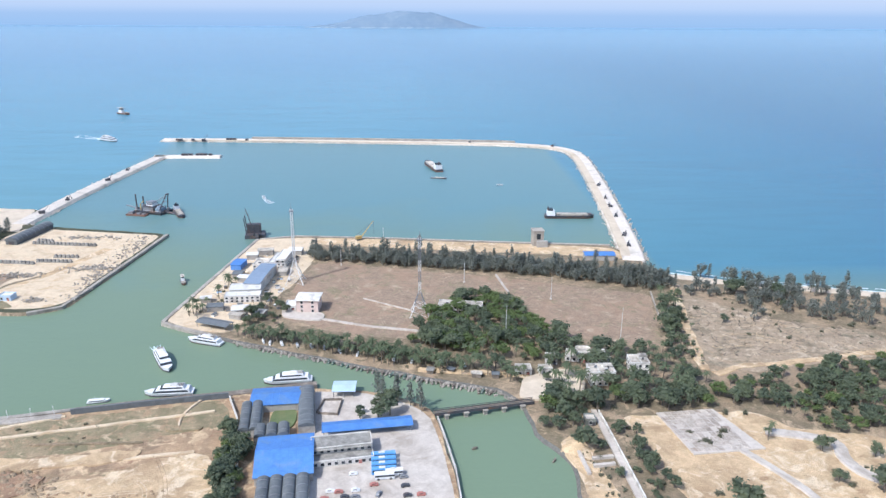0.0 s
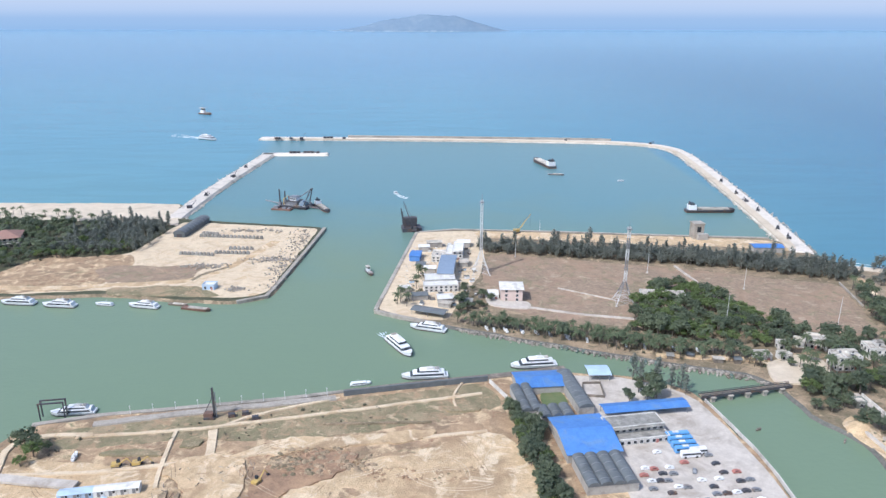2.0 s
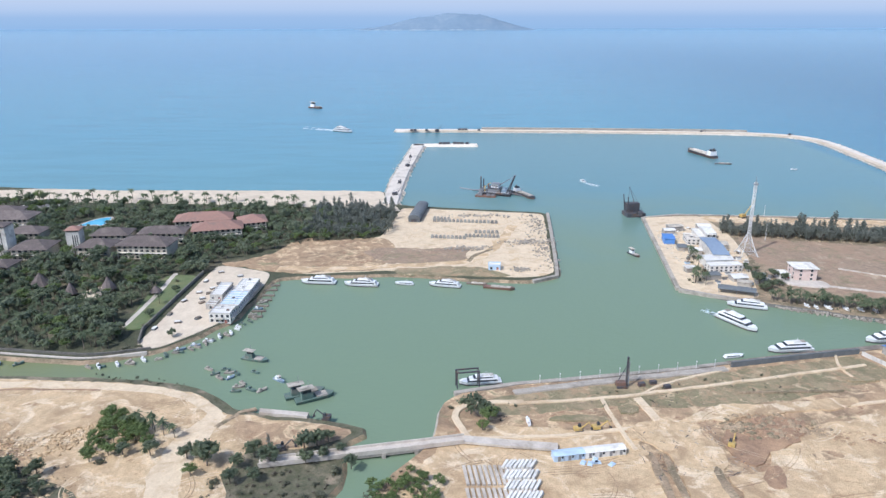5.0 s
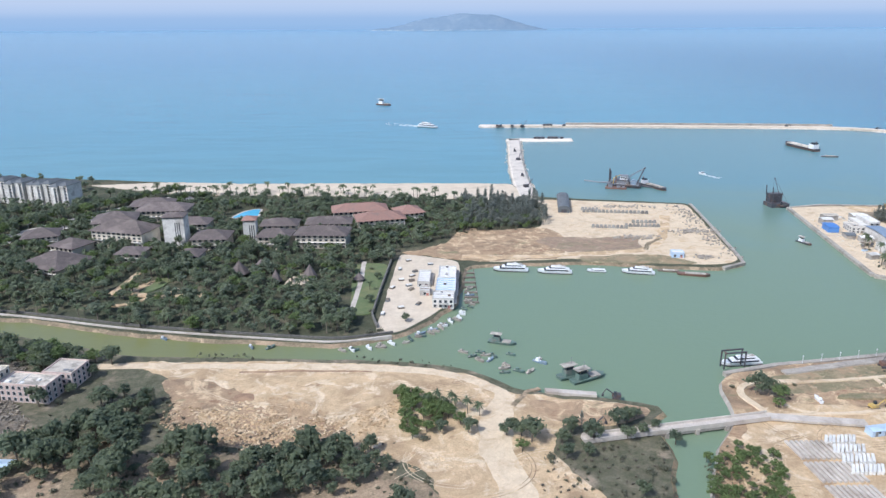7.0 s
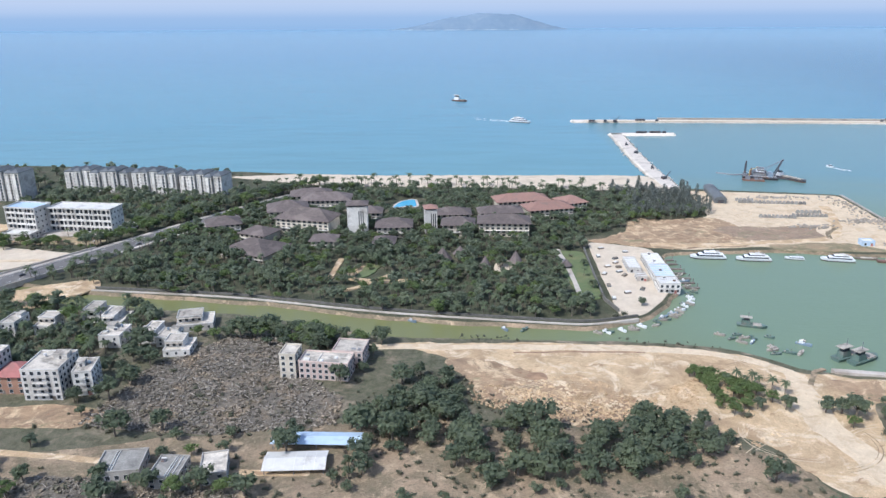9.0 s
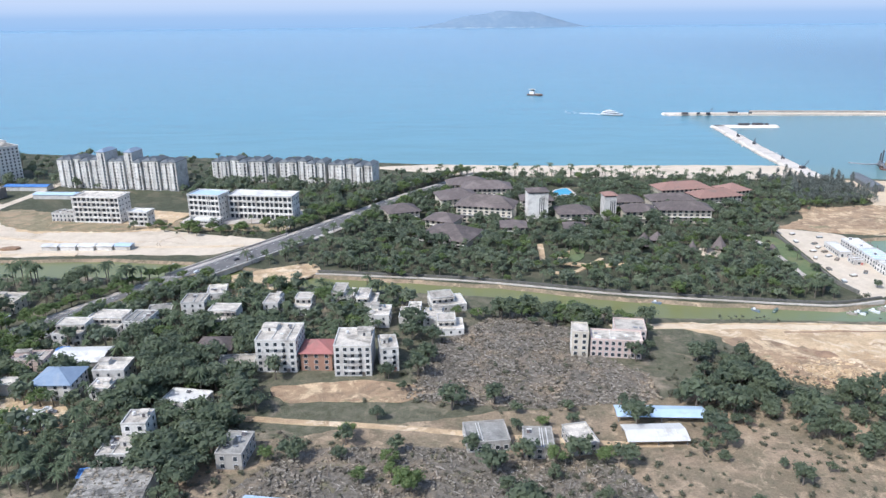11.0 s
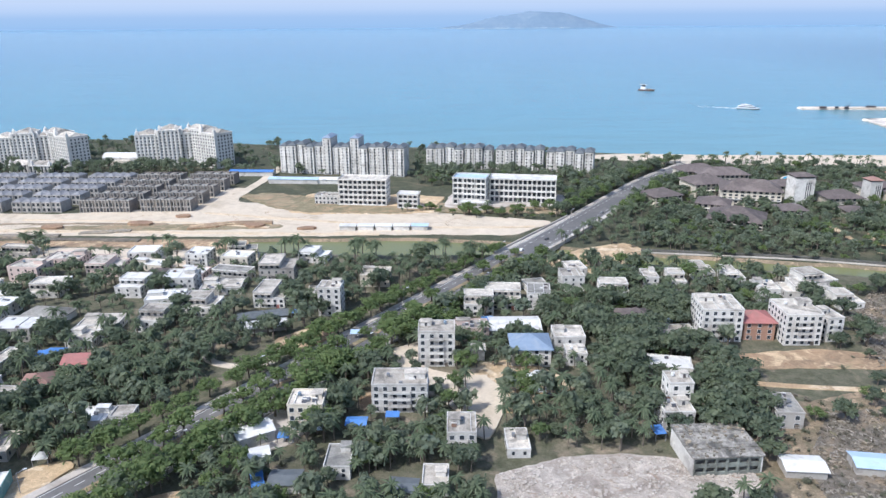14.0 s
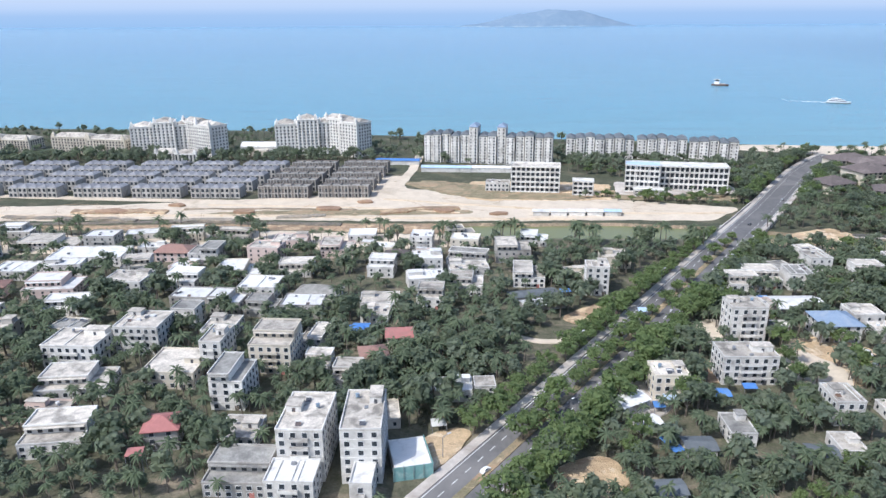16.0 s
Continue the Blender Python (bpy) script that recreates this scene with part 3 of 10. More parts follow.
patch("bare_field", [(-357.9, 180.1), (-317.5, 179.8), (-276.3, 176.2), (-255.3, 171.6), (-244.3, 159.8), (-218.4, 154.3), (-206.5, 150.5), (-221.3, 143.1), (-233.3, 145.9), (-237.3, 132.7), (-226.4, 109.8), (-259.1, 107.1), (-267.2, 127.1), (-293.2, 138.5), (-316.2, 134.9), (-335.4, 157.2), (-337.6, 169)], SAND, "graded pale sand field")
patch("field_earth", [(-340.6, 167.9), (-330.5, 169.3), (-315.3, 157.9), (-297.3, 148.4), (-282.2, 140.8), (-303.2, 135.2), (-317.3, 135.7), (-330.4, 145.3)], EARTH, "turned ochre ground of the field", 2.5)
patch("bank_road", along(rounded_line([(-370, 177.6), (-354.7, 177.3), (-321.5, 176.7), (-286.3, 175.4), (-261.3, 172), (-248.2, 162.7), (-244.3, 156.7)]), 3.4), PALE_TRACK, "white sandy road along the bank", 0.5, 3, 0)
patch("field_ditch", along(rounded_line([(-320.5, 172.7), (-302.4, 173.6), (-282.3, 172.6)]), 0.9), RED_EARTH, "shallow ditch beside the bank road", 0.4, 2, 0)
patch("field_track", along(rounded_line([(-245.3, 159.7), (-250.2, 144.5), (-250.2, 130.4), (-246.2, 116.4), (-243.2, 99.4)]), (5, 5, 5.5, 6.5, 7, 8, 8, 8, 8, 8, 8, 8, 8, 8, 8, 8, 8, 8, 8, 8)), PALE_TRACK, "broad sandy track through the field", 0.8, 3, 0)
patch("bank_earth", [(-241.3, 155.8), (-221.3, 154.7), (-207.5, 151.5), (-212.4, 146.3), (-223.3, 143.1), (-237.3, 146.8)], EARTH, "ochre ground at the river bank", 0.8)
patch("rust_spot", [(-319.4, 159.7), (-313.3, 161), (-312.3, 157), (-317.4, 155.7)], RED_EARTH, "spot of red earth on the field", 0.6)
patch("field_ridge", along([(-244.3, 152.7), (-240.3, 159.9), (-236.3, 162.4)], 1.6), SCRUB, "dark weedy ridge at the bank", 0.6, 2, 0)
patch("scrub_field", [(-398.1, 130.6), (-342.4, 138.9), (-335.3, 133.2), (-297.2, 133.4), (-265.1, 121.1), (-259.1, 104.1), (-222.4, 107.8), (-213.4, 116.1), (-219.5, 59.7), (-479, 52.6), (-479.7, 113.5), (-438.8, 123.1)], SCRUB, "dry scrub beside the sand field")
patch("rubble_field", [(-428.7, 135.3), (-422.7, 165.3), (-404.5, 185), (-384.2, 182), (-379, 160.2), (-366.8, 147.7), (-366.7, 134.8), (-391.9, 130.9), (-412.2, 132.1)], RUBBLE, "field of grey rubble and stumps")
patch("rubble_ground", [(-467.2, 92.3), (-450.9, 114.7), (-419.3, 114.9), (-383.6, 109.4), (-375.6, 91.7), (-392.5, 79.4), (-465.1, 76.6)], RUBBLE, "rubble and dry brush")
patch("earth_bank", [(-465.8, 141.6), (-439, 145.8), (-422.5, 141.6), (-426.7, 134.4), (-459.4, 134)], EARTH, "bare earth before the houses")
patch("dirt_track", along(rounded_line([(-479.9, 129.2), (-465.6, 126.8), (-438.8, 124), (-416.4, 120.9), (-392.8, 117), (-369.5, 115.8)]), 2.0), SAND, "narrow dirt track", 0.3)
patch("demolition_lot", [(-527.1, 90.6), (-512.9, 96.1), (-496.2, 97.9), (-477.5, 94.8), (-473.4, 76.2), (-524.9, 74)], CRUSHED, "demolition lot with crushed concrete")
patch("pad", [(-252.4, 285.2), (-213.3, 318.3), (-206.2, 369.8), (-131, 356.4), (-139.4, 265.6), (-149, 261), (-170.3, 263.4), (-208.3, 270.3), (-241.3, 266.2), (-250.4, 273.1)], PALE_TRACK, "sandy reclaimed pad", 0.5)
patch("pad_scrub", [(-281, 279.5), (-262, 272.5), (-243, 267), (-210, 271), (-204, 298), (-212, 316), (-232, 312), (-251, 316), (-257, 300), (-264, 287)], EARTH, "ochre ground with dry weeds beside the pad", 1.5)
patch("pad_bare", [(-221.3, 295.4), (-210.2, 301), (-193.2, 298.5), (-173.2, 300.2), (-175.3, 282.7), (-184.3, 278.3), (-200.3, 276.8), (-213.3, 283.5)], FIELD, "bare brownish ground of the pad", 1.5)
patch("pad_road", along(rounded_line([(-253.4, 274), (-232.3, 271.5), (-203.3, 275.6), (-174.3, 279.6), (-165.3, 290.1), (-156.2, 312), (-149.2, 334.9)]), 4.5), SAND, "wheel tracks over the pad", 0.6, 3, 0)
patch("pad_bank", [(-204.3, 272.5), (-184.3, 274.7), (-169.4, 274.6), (-157.4, 264.6), (-158.5, 262.5), (-182.3, 263), (-203.3, 265.4)], GRASS, "weedy bank of the pad", 1.0)
patch("pad_ridge", along([(-174.3, 280.6), (-168.3, 291), (-163.2, 296.4)], 2.0), SCRUB, "low dark ridge on the pad", 0.8, 2, 0)
patch("beach", [(-426, 418.1), (-377, 412.2), (-323.9, 411.3), (-254.6, 409.9), (-219.2, 407.4), (-213.2, 383), (-206.2, 362.7), (-245.5, 371.2), (-321.7, 379.9), (-408.5, 385.8), (-472.5, 410.6)], BEACH, "wide pale beach")
patch("dock_apron", [(-279.5, 278), (-256, 269), (-254.6, 262), (-255.6, 243), (-259.2, 223.5), (-268.2, 209), (-274.5, 200.5), (-281, 197.5), (-284, 200), (-283, 214), (-281.6, 240)], BEACH, "pale concrete marina apron", 0.3)
patch("building_site", [(-880.8, 257.9), (-754.4, 268), (-664.5, 286.8), (-653.6, 326.4), (-639.3, 327.7), (-637.9, 298.7), (-564.6, 284.9), (-492.7, 265.4), (-510.2, 245.8), (-546.8, 246.4), (-626.6, 243.3), (-728.4, 245.4), (-880.4, 235.9)], BEACH, "sandy earthworks along the canal")
patch("canal_green", [(-645.8, 315.5), (-606.7, 309.5), (-488, 285.6), (-487.9, 276.6), (-556.7, 280.4), (-621.5, 290.4)], GRASS, "green verge below the schools")
patch("site_grass", [(-701.7, 257.9), (-645.1, 261.3), (-606, 260.7), (-606, 254.8), (-664, 250.2), (-720.2, 251.7)], GRASS, "green weeds on the earthworks")
patch("village_yard", [(-792, 220), (-701, 229), (-605, 224), (-603, 214), (-640, 206), (-701, 210), (-780, 198)], BEACH, "pale yards among the houses", 3.0)
structure("canal_bed", Shape().slab(natural([(-1100, 256), (-792.4, 218.1), (-701.1, 214.9), (-617.6, 214.7), (-609.5, 227.2), (-617.9, 242), (-701.5, 245.5), (-1100, 280)], 4, 1.5), -0.5, 0.72), EARTH, "dry ochre bed of the canal")
patch("dark_bank", along(rounded_line([(-810.5, 233.6), (-756.7, 240), (-727.4, 241.7), (-692.1, 240.4), (-658.1, 238.6)]), 3.2), RUBBLE, "dark bank beside the dry canal", 0.8, 2, 0)
patch("dark_bank", along(rounded_line([(-654.6, 260.6), (-692.4, 261.5), (-729.5, 260.5)]), 3.0), SCRUB, "low mounds on the earthworks", 0.8, 2, 0)
patch("haul_road", along(rounded_line([(-881.3, 289.1), (-822.8, 283), (-757.2, 276.3), (-699.1, 273.4), (-654.8, 276), (-642.7, 294.4), (-637.5, 333.7), (-635.4, 394.2)]), 5.0), BEACH, "white sand haul road", 0.5, 3, 0)
patch("track", along(rounded_line([(-600.7, 151.6), (-598.1, 137.3), (-587.9, 133.1), (-579.5, 136.6)]), 2.2), BEACH, "pale track among the trees", 0.3, 2, 0)
patch("waste_ground", [(-583.2, 149.9), (-570.4, 159.9), (-564.4, 151.3), (-577.6, 140.6)], EARTH, "dry waste ground by the road")
patch("white_lot", [(-574.2, 108.5), (-564.9, 112), (-565.7, 100.2), (-574.1, 96.8)], CONCRETE, "white paved lot by the road", 0.5)
patch("earth_lot", [(-554.7, 123.4), (-547.2, 123.9), (-550, 114), (-556.5, 113.5)], EARTH, "bare orange earth beside a block", 0.5)
patch("earth_lot", [(-529.5, 126.9), (-516.2, 124.5), (-519, 111.7), (-529.4, 116.1)], SAND, "bare pale earth behind a block", 0.6)
patch("bridge_bank", [(-503.4, 217.2), (-491.2, 225.7), (-470.7, 236.5), (-464.2, 226.9), (-470.5, 218.7), (-489, 197), (-497.4, 203.5)], SAND, "sandy embankment by the bridge", 0.8)
patch("site_yard", [(-532.1, 133.5), (-519.3, 139.2), (-506.9, 129.9), (-513.2, 117.8), (-527.4, 115.2)], SAND, "sandy yard beside a block", 0.5)

# litter, tracks and mounds
patch("litter", [(102.8, 266.9), (111.2, 271.2), (138.2, 244.5), (169.6, 232.4), (171.6, 219.9), (127.5, 213.1), (102.4, 210.7), (98.4, 229.4)], LITTER, "pale dry litter over the scrub", 2.5)
patch("sand_track", along(rounded_line([(110.3, 283.7), (107, 267), (99.5, 233.6), (95.1, 206.5)]), 3.0), SAND, "sandy track beside the field", 0.8, 3, 0)
patch("sand_track", along(rounded_line([(97.2, 203.4), (107.6, 208.7), (128.5, 211), (162.1, 217.7), (211.8, 230.8)]), 2.6), SAND, "sandy track through the scrub", 0.8, 3, 0)
for line, w, mat in (([(-798.2, 245.8), (-769.4, 245.1), (-740.3, 241.7)], 3.4, RUBBLE), ([(-726.5, 241.7), (-707.1, 243.2), (-692.1, 243.8)], 3.4, RUBBLE), ([(-686.6, 246.6), (-673.4, 249.5), (-665.9, 251)], 3.0, RUBBLE), ([(-645, 255.5), (-627.8, 261.6), (-611.9, 262.2)], 5.0, EARTH), ([(-775, 255.1), (-748.7, 255.2), (-734, 254.5)], 6.0, EARTH)):
    patch("spoil_heap", along(rounded_line(line), w), mat, "long heap of dark spoil on the earthworks", 1.4, 2, 0, 0.5)
for x, y, r in ((-667, 260.6, 4.0), (-757.8, 254.5, 4.5), (-701.6, 255, 3.0), (-618.1, 258.5, 3.2), (-734.2, 265.8, 2.6), (-652.9, 272.3, 2.4), (-595.7, 253.8, 2.4)):
    patch("earth_mound", [(x + r * 1.5 * math.cos(a * 0.785), y + r * 0.8 * math.sin(a * 0.785)) for a in range(8)], RED_EARTH, "low mound of brown earth", 1.0, 1.5, 1, 0.7)
for line, w in (([(-564.6, 246.9), (-626.7, 247.2), (-692.2, 251), (-756.8, 249.9), (-837.2, 248.4)], 3.0), ([(-501.9, 257), (-543.4, 254.8), (-606.1, 268.5), (-645.3, 278.7)], 2.4), ([(-611.8, 256.3), (-664.2, 265.6), (-720.4, 266.9)], 2.0)):
    patch("haul_track", along(rounded_line(line), w), PALE_TRACK, "pale wheel track on the earthworks", 0.5, 3, 0)
patch("school_yard", [(-610.1, 277.9), (-564.5, 276.9), (-543.7, 278.6), (-540.2, 308.8), (-606.8, 315.4)], SAND, "pale trodden yard of a school", 2.0)
patch("school_yard", [(-539.9, 286.8), (-486, 289.7), (-481.9, 311.9), (-538.2, 312.9)], CONCRETE, "pale paved yard of a school", 1.0)
patch("site_grass", [(-631.5, 316.8), (-597.4, 305.7), (-570.1, 291.2), (-539.9, 284.8), (-564.5, 276.9), (-606.3, 280.2), (-622.4, 290.3)], GRASS, "green weeds below the schools", 2.0)
patch("forecourt", [(-575.3, 112.3), (-565.9, 114.9), (-562.8, 106.2), (-568.6, 101.1), (-575.2, 104.5)], CONCRETE, "pale paved forecourt of a block", 0.3)
patch("block_yard", [(-552, 142), (-546, 148), (-540.5, 148), (-543, 134), (-533, 129), (-525, 130), (-521, 122), (-523, 110), (-526.5, 101), (-530.5, 106), (-534.5, 117), (-541, 121.5), (-544.5, 128)], BEACH, "pale sandy yard between white blocks", 0.8)
patch("road_verge", [(-620, 86), (-613, 94), (-606.5, 93), (-614.5, 78)], SAND, "sandy verge beside the main road", 0.6)
patch("sandy_clearing", [(-591.5, 82), (-582.4, 85.5), (-578.7, 77.1), (-586.1, 70.7), (-593.4, 74.2)], SAND, "sandy clearing among palms", 0.6)
patch("rubble_yard", [(-527.6, 129.9), (-513.4, 133.5), (-502.9, 126.1), (-508.7, 121), (-521, 121.4)], SAND, "sandy yard strewn with rubble", 0.8)


# ---- houses and blocks ----
TAKEN = []  # plots that trees keep clear of: x, y, half width, half depth, turn


def take(x, y, w, d, turn, room=0.8):
    TAKEN.append((x, y, w / 2 + room, d / 2 + room, math.cos(radians(turn)), math.sin(radians(turn))))


def is_taken(x, y, room=0.0):
    for px, py, a, b, c, s in TAKEN:
        dx, dy = x - px, y - py
        if abs(dx) + abs(dy) < 70 and abs(dx * c + dy * s) < a + room and abs(dy * c - dx * s) < b + room:
            return True
    return False


def keep_open(line, width):
    for (ax, ay), (bx, by) in zip(line, line[1:]):
        take((ax + bx) / 2, (ay + by) / 2, math.hypot(bx - ax, by - ay), width, math.degrees(math.atan2(by - ay, bx - ax)), 0.3)


WINDOW_MESHES = {}


def window_mesh(w, h, mat=None):
    """A window: a frame that stands proud of the wall, a sill and a dark pane."""
    key = (round(w, 1), round(h, 1))
    if key not in WINDOW_MESHES:
        w, h = key
        rings = [(0.05, 0.02, 0.0), (0.05, -0.06, 0.0), (0.0, -0.06, 0.0), (0.0, -0.015, 0.0)]  # frame outwards, then in to the pane
        v = [(sx * (w / 2 + grow), y, h / 2 + sz * (h / 2 + grow)) for grow, y, _ in rings for sx, sz in ((-1, -1), (1, -1), (1, 1), (-1, 1))]
        s = Shape()
        s.v = v
        s.f = [(4 * k + i, 4 * k + (i + 1) % 4, 4 * k + 4 + (i + 1) % 4, 4 * k + 4 + i) for k in range(3) for i in range(4)] + [(12, 13, 14, 15)]
        s.m = [0] * 12 + [1]
        WINDOW_MESHES[key] = mesh_of("window", s, [WHITE_STEEL, GLASS])
    return WINDOW_MESHES[key]


def windows(parent, w, d, h, floors, pitch=1.7, sides="flr", base=0.0, ww=0.9, wh=1.0):
    """Rows of windows on the named sides of a w by d body."""
    storey = (h - base) / floors
    for side in sides:
        run = w if side in "fb" else d
        n = max(1, int((run - 0.6) / pitch))
        for k, f in itertools.product(range(n), range(floors)):
            u = (k + 0.5) * run / n - run / 2
            z = base + f * storey + storey * 0.25
            at = {"f": (u, -d / 2, 0), "b": (u, d / 2, 180), "l": (-w / 2, u, -90), "r": (w / 2, u, 90)}[side]
            part("window", window_mesh(ww, min(wh, storey * 0.62)), None, parent, m=pose(at[0], at[1], z, 0, 0, at[2]))


def joined_windows(parent, w, d, h, floors, pitch, sides="fr", ww=0.6, wh=0.75, base=0.4, m=None):
    """Far windows, too small to pick apart, as one part of stuff."""
    s = Shape()
    storey = (h - base) / floors
    for side in sides:
        run = w if side in "fb" else d
        n = max(1, int(run / pitch))
        for k, f in itertools.product(range(n), range(floors)):
            u, z = (k + 0.5) * run / n - run / 2, base + f * storey + storey * 0.25
            one = Shape().box(-ww / 2, ww / 2, -0.06, 0.05, 0, min(wh, storey * 0.6))
            at = {"f": (u, -d / 2, 0), "b": (u, d / 2, 180), "r": (w / 2, u, 90), "l": (-w / 2, u, -90)}[side]
            s.join(one.moved(pose(at[0], at[1], z, 0, 0, at[2])))
    tagged(part("window", s, GLASS, parent, m=m), kind="stuff")


def parapet(w, d, z, high=0.45, t=0.16, m=0):
    s = Shape()
    s.box(-w / 2, w / 2, -d / 2, d / 2, z, z + 0.12, m)
    s.box(-w / 2 - 0.05, w / 2 + 0.05, -d / 2 - 0.05, -d / 2 + t, z + 0.12, z + high, m + 1)
    s.box(-w / 2 - 0.05, w / 2 + 0.05, d / 2 - t, d / 2 + 0.05, z + 0.12, z + high, m + 1)
    s.box(-w / 2 - 0.05, -w / 2 + t, -d / 2 + t, d / 2 - t, z + 0.12, z + high, m + 1)
    return s.box(w / 2 - t, w / 2 + 0.05, -d / 2 + t, d / 2 - t, z + 0.12, z + high, m + 1)


def flat_house(x, y, w, d, h, turn, wall, roof, rng, label="", sides="flr", pitch=1.7, group="", stair=True, balcony=None, name="house", category="house", plain=False, step=None):
    """A flat-roofed block: walls, parapet roof, floor bands, windows, a stair head and a tank on top."""
    take(x, y, w, d, turn)
    storey = 1.68
    floors = max(1, round(h / storey))
    ob = thing(name, label, category, pose(x, y, GROUND, 0, 0, turn), group)
    step = step is None and name == "house" and h > 3.0 and w > 5.0 and balcony is None and rng.random() < 0.6
    top, over = h, None
    if step:  # the top storey covers a part of the plan, the rest is a terrace
        top = h - storey
        over = rng.choice(((-w / 2, w / 2, -d * 0.12, d / 2), (-w / 2, w * 0.12, -d / 2, d / 2), (-w * 0.1, w / 2, -d / 2, d / 2), (-w / 2, w * 0.2, -d * 0.2, d / 2)))
    body = Shape().box(-w / 2, w / 2, -d / 2, d / 2, -0.3, top)
    part("wall", body, wall, ob)
    if step:
        x0, x1, y0, y1 = over
        upper = part("upper_storey", Shape().box(x0 + 0.06, x1 - 0.06, y0 + 0.06, y1 - 0.06, top, h), wall, ob)
        part("roof", parapet(x1 - x0, y1 - y0, h), [roof, wall], upper, m=pose((x0 + x1) / 2, (y0 + y1) / 2, 0))
        part("canopy", Shape().box(x0 + 0.3, x1 - 0.3, y0 - 0.8, y0 - 0.05, h - 0.15, h - 0.03), roof, upper)
        joined_windows(ob, x1 - x0, 0.2, storey, 1, 1.7, "f", 0.85, 0.95, 0.0, pose((x0 + x1) / 2, y0 + 0.12, top))
        h = top
        floors = max(1, round(h / storey))
    if floors > 3:
        for f in range(1, floors):
            z = h * f / floors
            part("floor_band", Shape().box(-w / 2 - 0.06, w / 2 + 0.06, -d / 2 - 0.06, d / 2 + 0.06, z - 0.06, z + 0.06), wall, ob)
    part("roof", parapet(w, d, h), [roof, wall], ob, "stained flat roof with a parapet")
    if stair and not step and w > 4.5 and d > 5:
        sw, sd, sh = w * rng.uniform(0.28, 0.42), d * rng.uniform(0.22, 0.35), rng.uniform(1.1, 1.5)
        sx, sy = rng.choice((-1, 1)) * (w / 2 - sw / 2 - 0.5), d / 2 - sd / 2 - rng.uniform(0.4, d * 0.35)
        head = part("stair_head", Shape().box(-sw / 2, sw / 2, -sd / 2, sd / 2, 0.1, sh).box(-sw / 2 - 0.15, sw / 2 + 0.15, -sd / 2 - 0.15, sd / 2 + 0.15, sh, sh + 0.14, 1), [wall, roof], ob, m=pose(sx, sy, h))
        if not plain:
            part("door", Shape().box(-0.3, 0.3, -0.05, 0.0, 0.12, 1.0), DARK_STEEL, head, m=pose(0, -sd / 2, 0))
        if rng.random() < 0.6:
            tx = -sx * 0.8
            tank = Shape().rod((tx, sy, h + 0.45), (tx, sy, h + 1.05), 0.38, n=10)
            for a, b in ((-1, -1), (-1, 1), (1, -1), (1, 1)):
                tank.rod((tx + a * 0.25, sy + b * 0.25, h), (tx + a * 0.25, sy + b * 0.25, h + 0.45), 0.04, n=4)
            part("water_tank", tank, rng.choice((STEEL, WHITE_STEEL, HULL_BLUE)), ob)
    if balcony or (balcony is None and floors >= 2 and rng.random() < 0.45):
        for f in range(1, floors):
            z = h * f / floors
            bw = w * 0.4
            b = Shape().box(-bw / 2, bw / 2, -0.75, 0, z - 0.08, z + 0.02)
            b.box(-bw / 2, bw / 2, -0.75, -0.68, z + 0.02, z + 0.5).box(-bw / 2, -bw / 2 + 0.07, -0.68, 0, z + 0.02, z + 0.5).box(bw / 2 - 0.07, bw / 2, -0.68, 0, z + 0.02, z + 0.5)
            part("balcony", b, wall, ob, m=pose(0, -d / 2, 0))
    if plain:
        joined_windows(ob, w, d, h, floors, 2.2, sides)
    else:
        windows(ob, w, d, h, floors, pitch, sides)
    if not plain:
        part("door", Shape().box(-0.45, 0.45, -0.06, 0.02, -0.1, 1.15), rng.choice((DARK_STEEL, WOOD, RED_STEEL)), ob, m=pose(w * 0.28, -d / 2, 0))
    if w > 5.5 and not step and rng.random() < 0.75:
        tagged(part("roof_gear", roof_gear(w, d, h, rng), [STEEL, HULL_DARK, WHITE_SHEET], ob, "heaters, boxes and pipes on the roof"), kind="stuff")
    return ob


def roof_gear(w, d, h, rng):
    """Solar heaters, vent boxes, a low wall and pipes, as stand about on a roof."""
    s = Shape()
    for _ in range(rng.randint(2, 5)):
        x, y = rng.uniform(-w / 2 + 1.0, w / 2 - 1.0), rng.uniform(-d / 2 + 1.0, d / 2 - 1.0)
        kind = rng.random()
        if kind < 0.35:
            s.add([(x - 0.5, y - 0.4, h + 0.2), (x + 0.5, y - 0.4, h + 0.2), (x + 0.5, y + 0.4, h + 0.65), (x - 0.5, y + 0.4, h + 0.65)], [(0, 1, 2, 3)], 1)
            s.rod((x - 0.55, y + 0.42, h + 0.7), (x + 0.55, y + 0.42, h + 0.7), 0.14, n=6, m=2)
        elif kind < 0.7:
            a, b = rng.uniform(0.3, 0.8), rng.uniform(0.25, 0.6)
            s.box(x - a, x + a, y - b, y + b, h + 0.1, h + rng.uniform(0.3, 0.6), rng.choice((0, 2)))
        else:
            s.box(x - 0.06, x + 0.06, -d / 2 + 0.3, d / 2 - 0.3, h + 0.1, h + 0.34, 2)
    return s


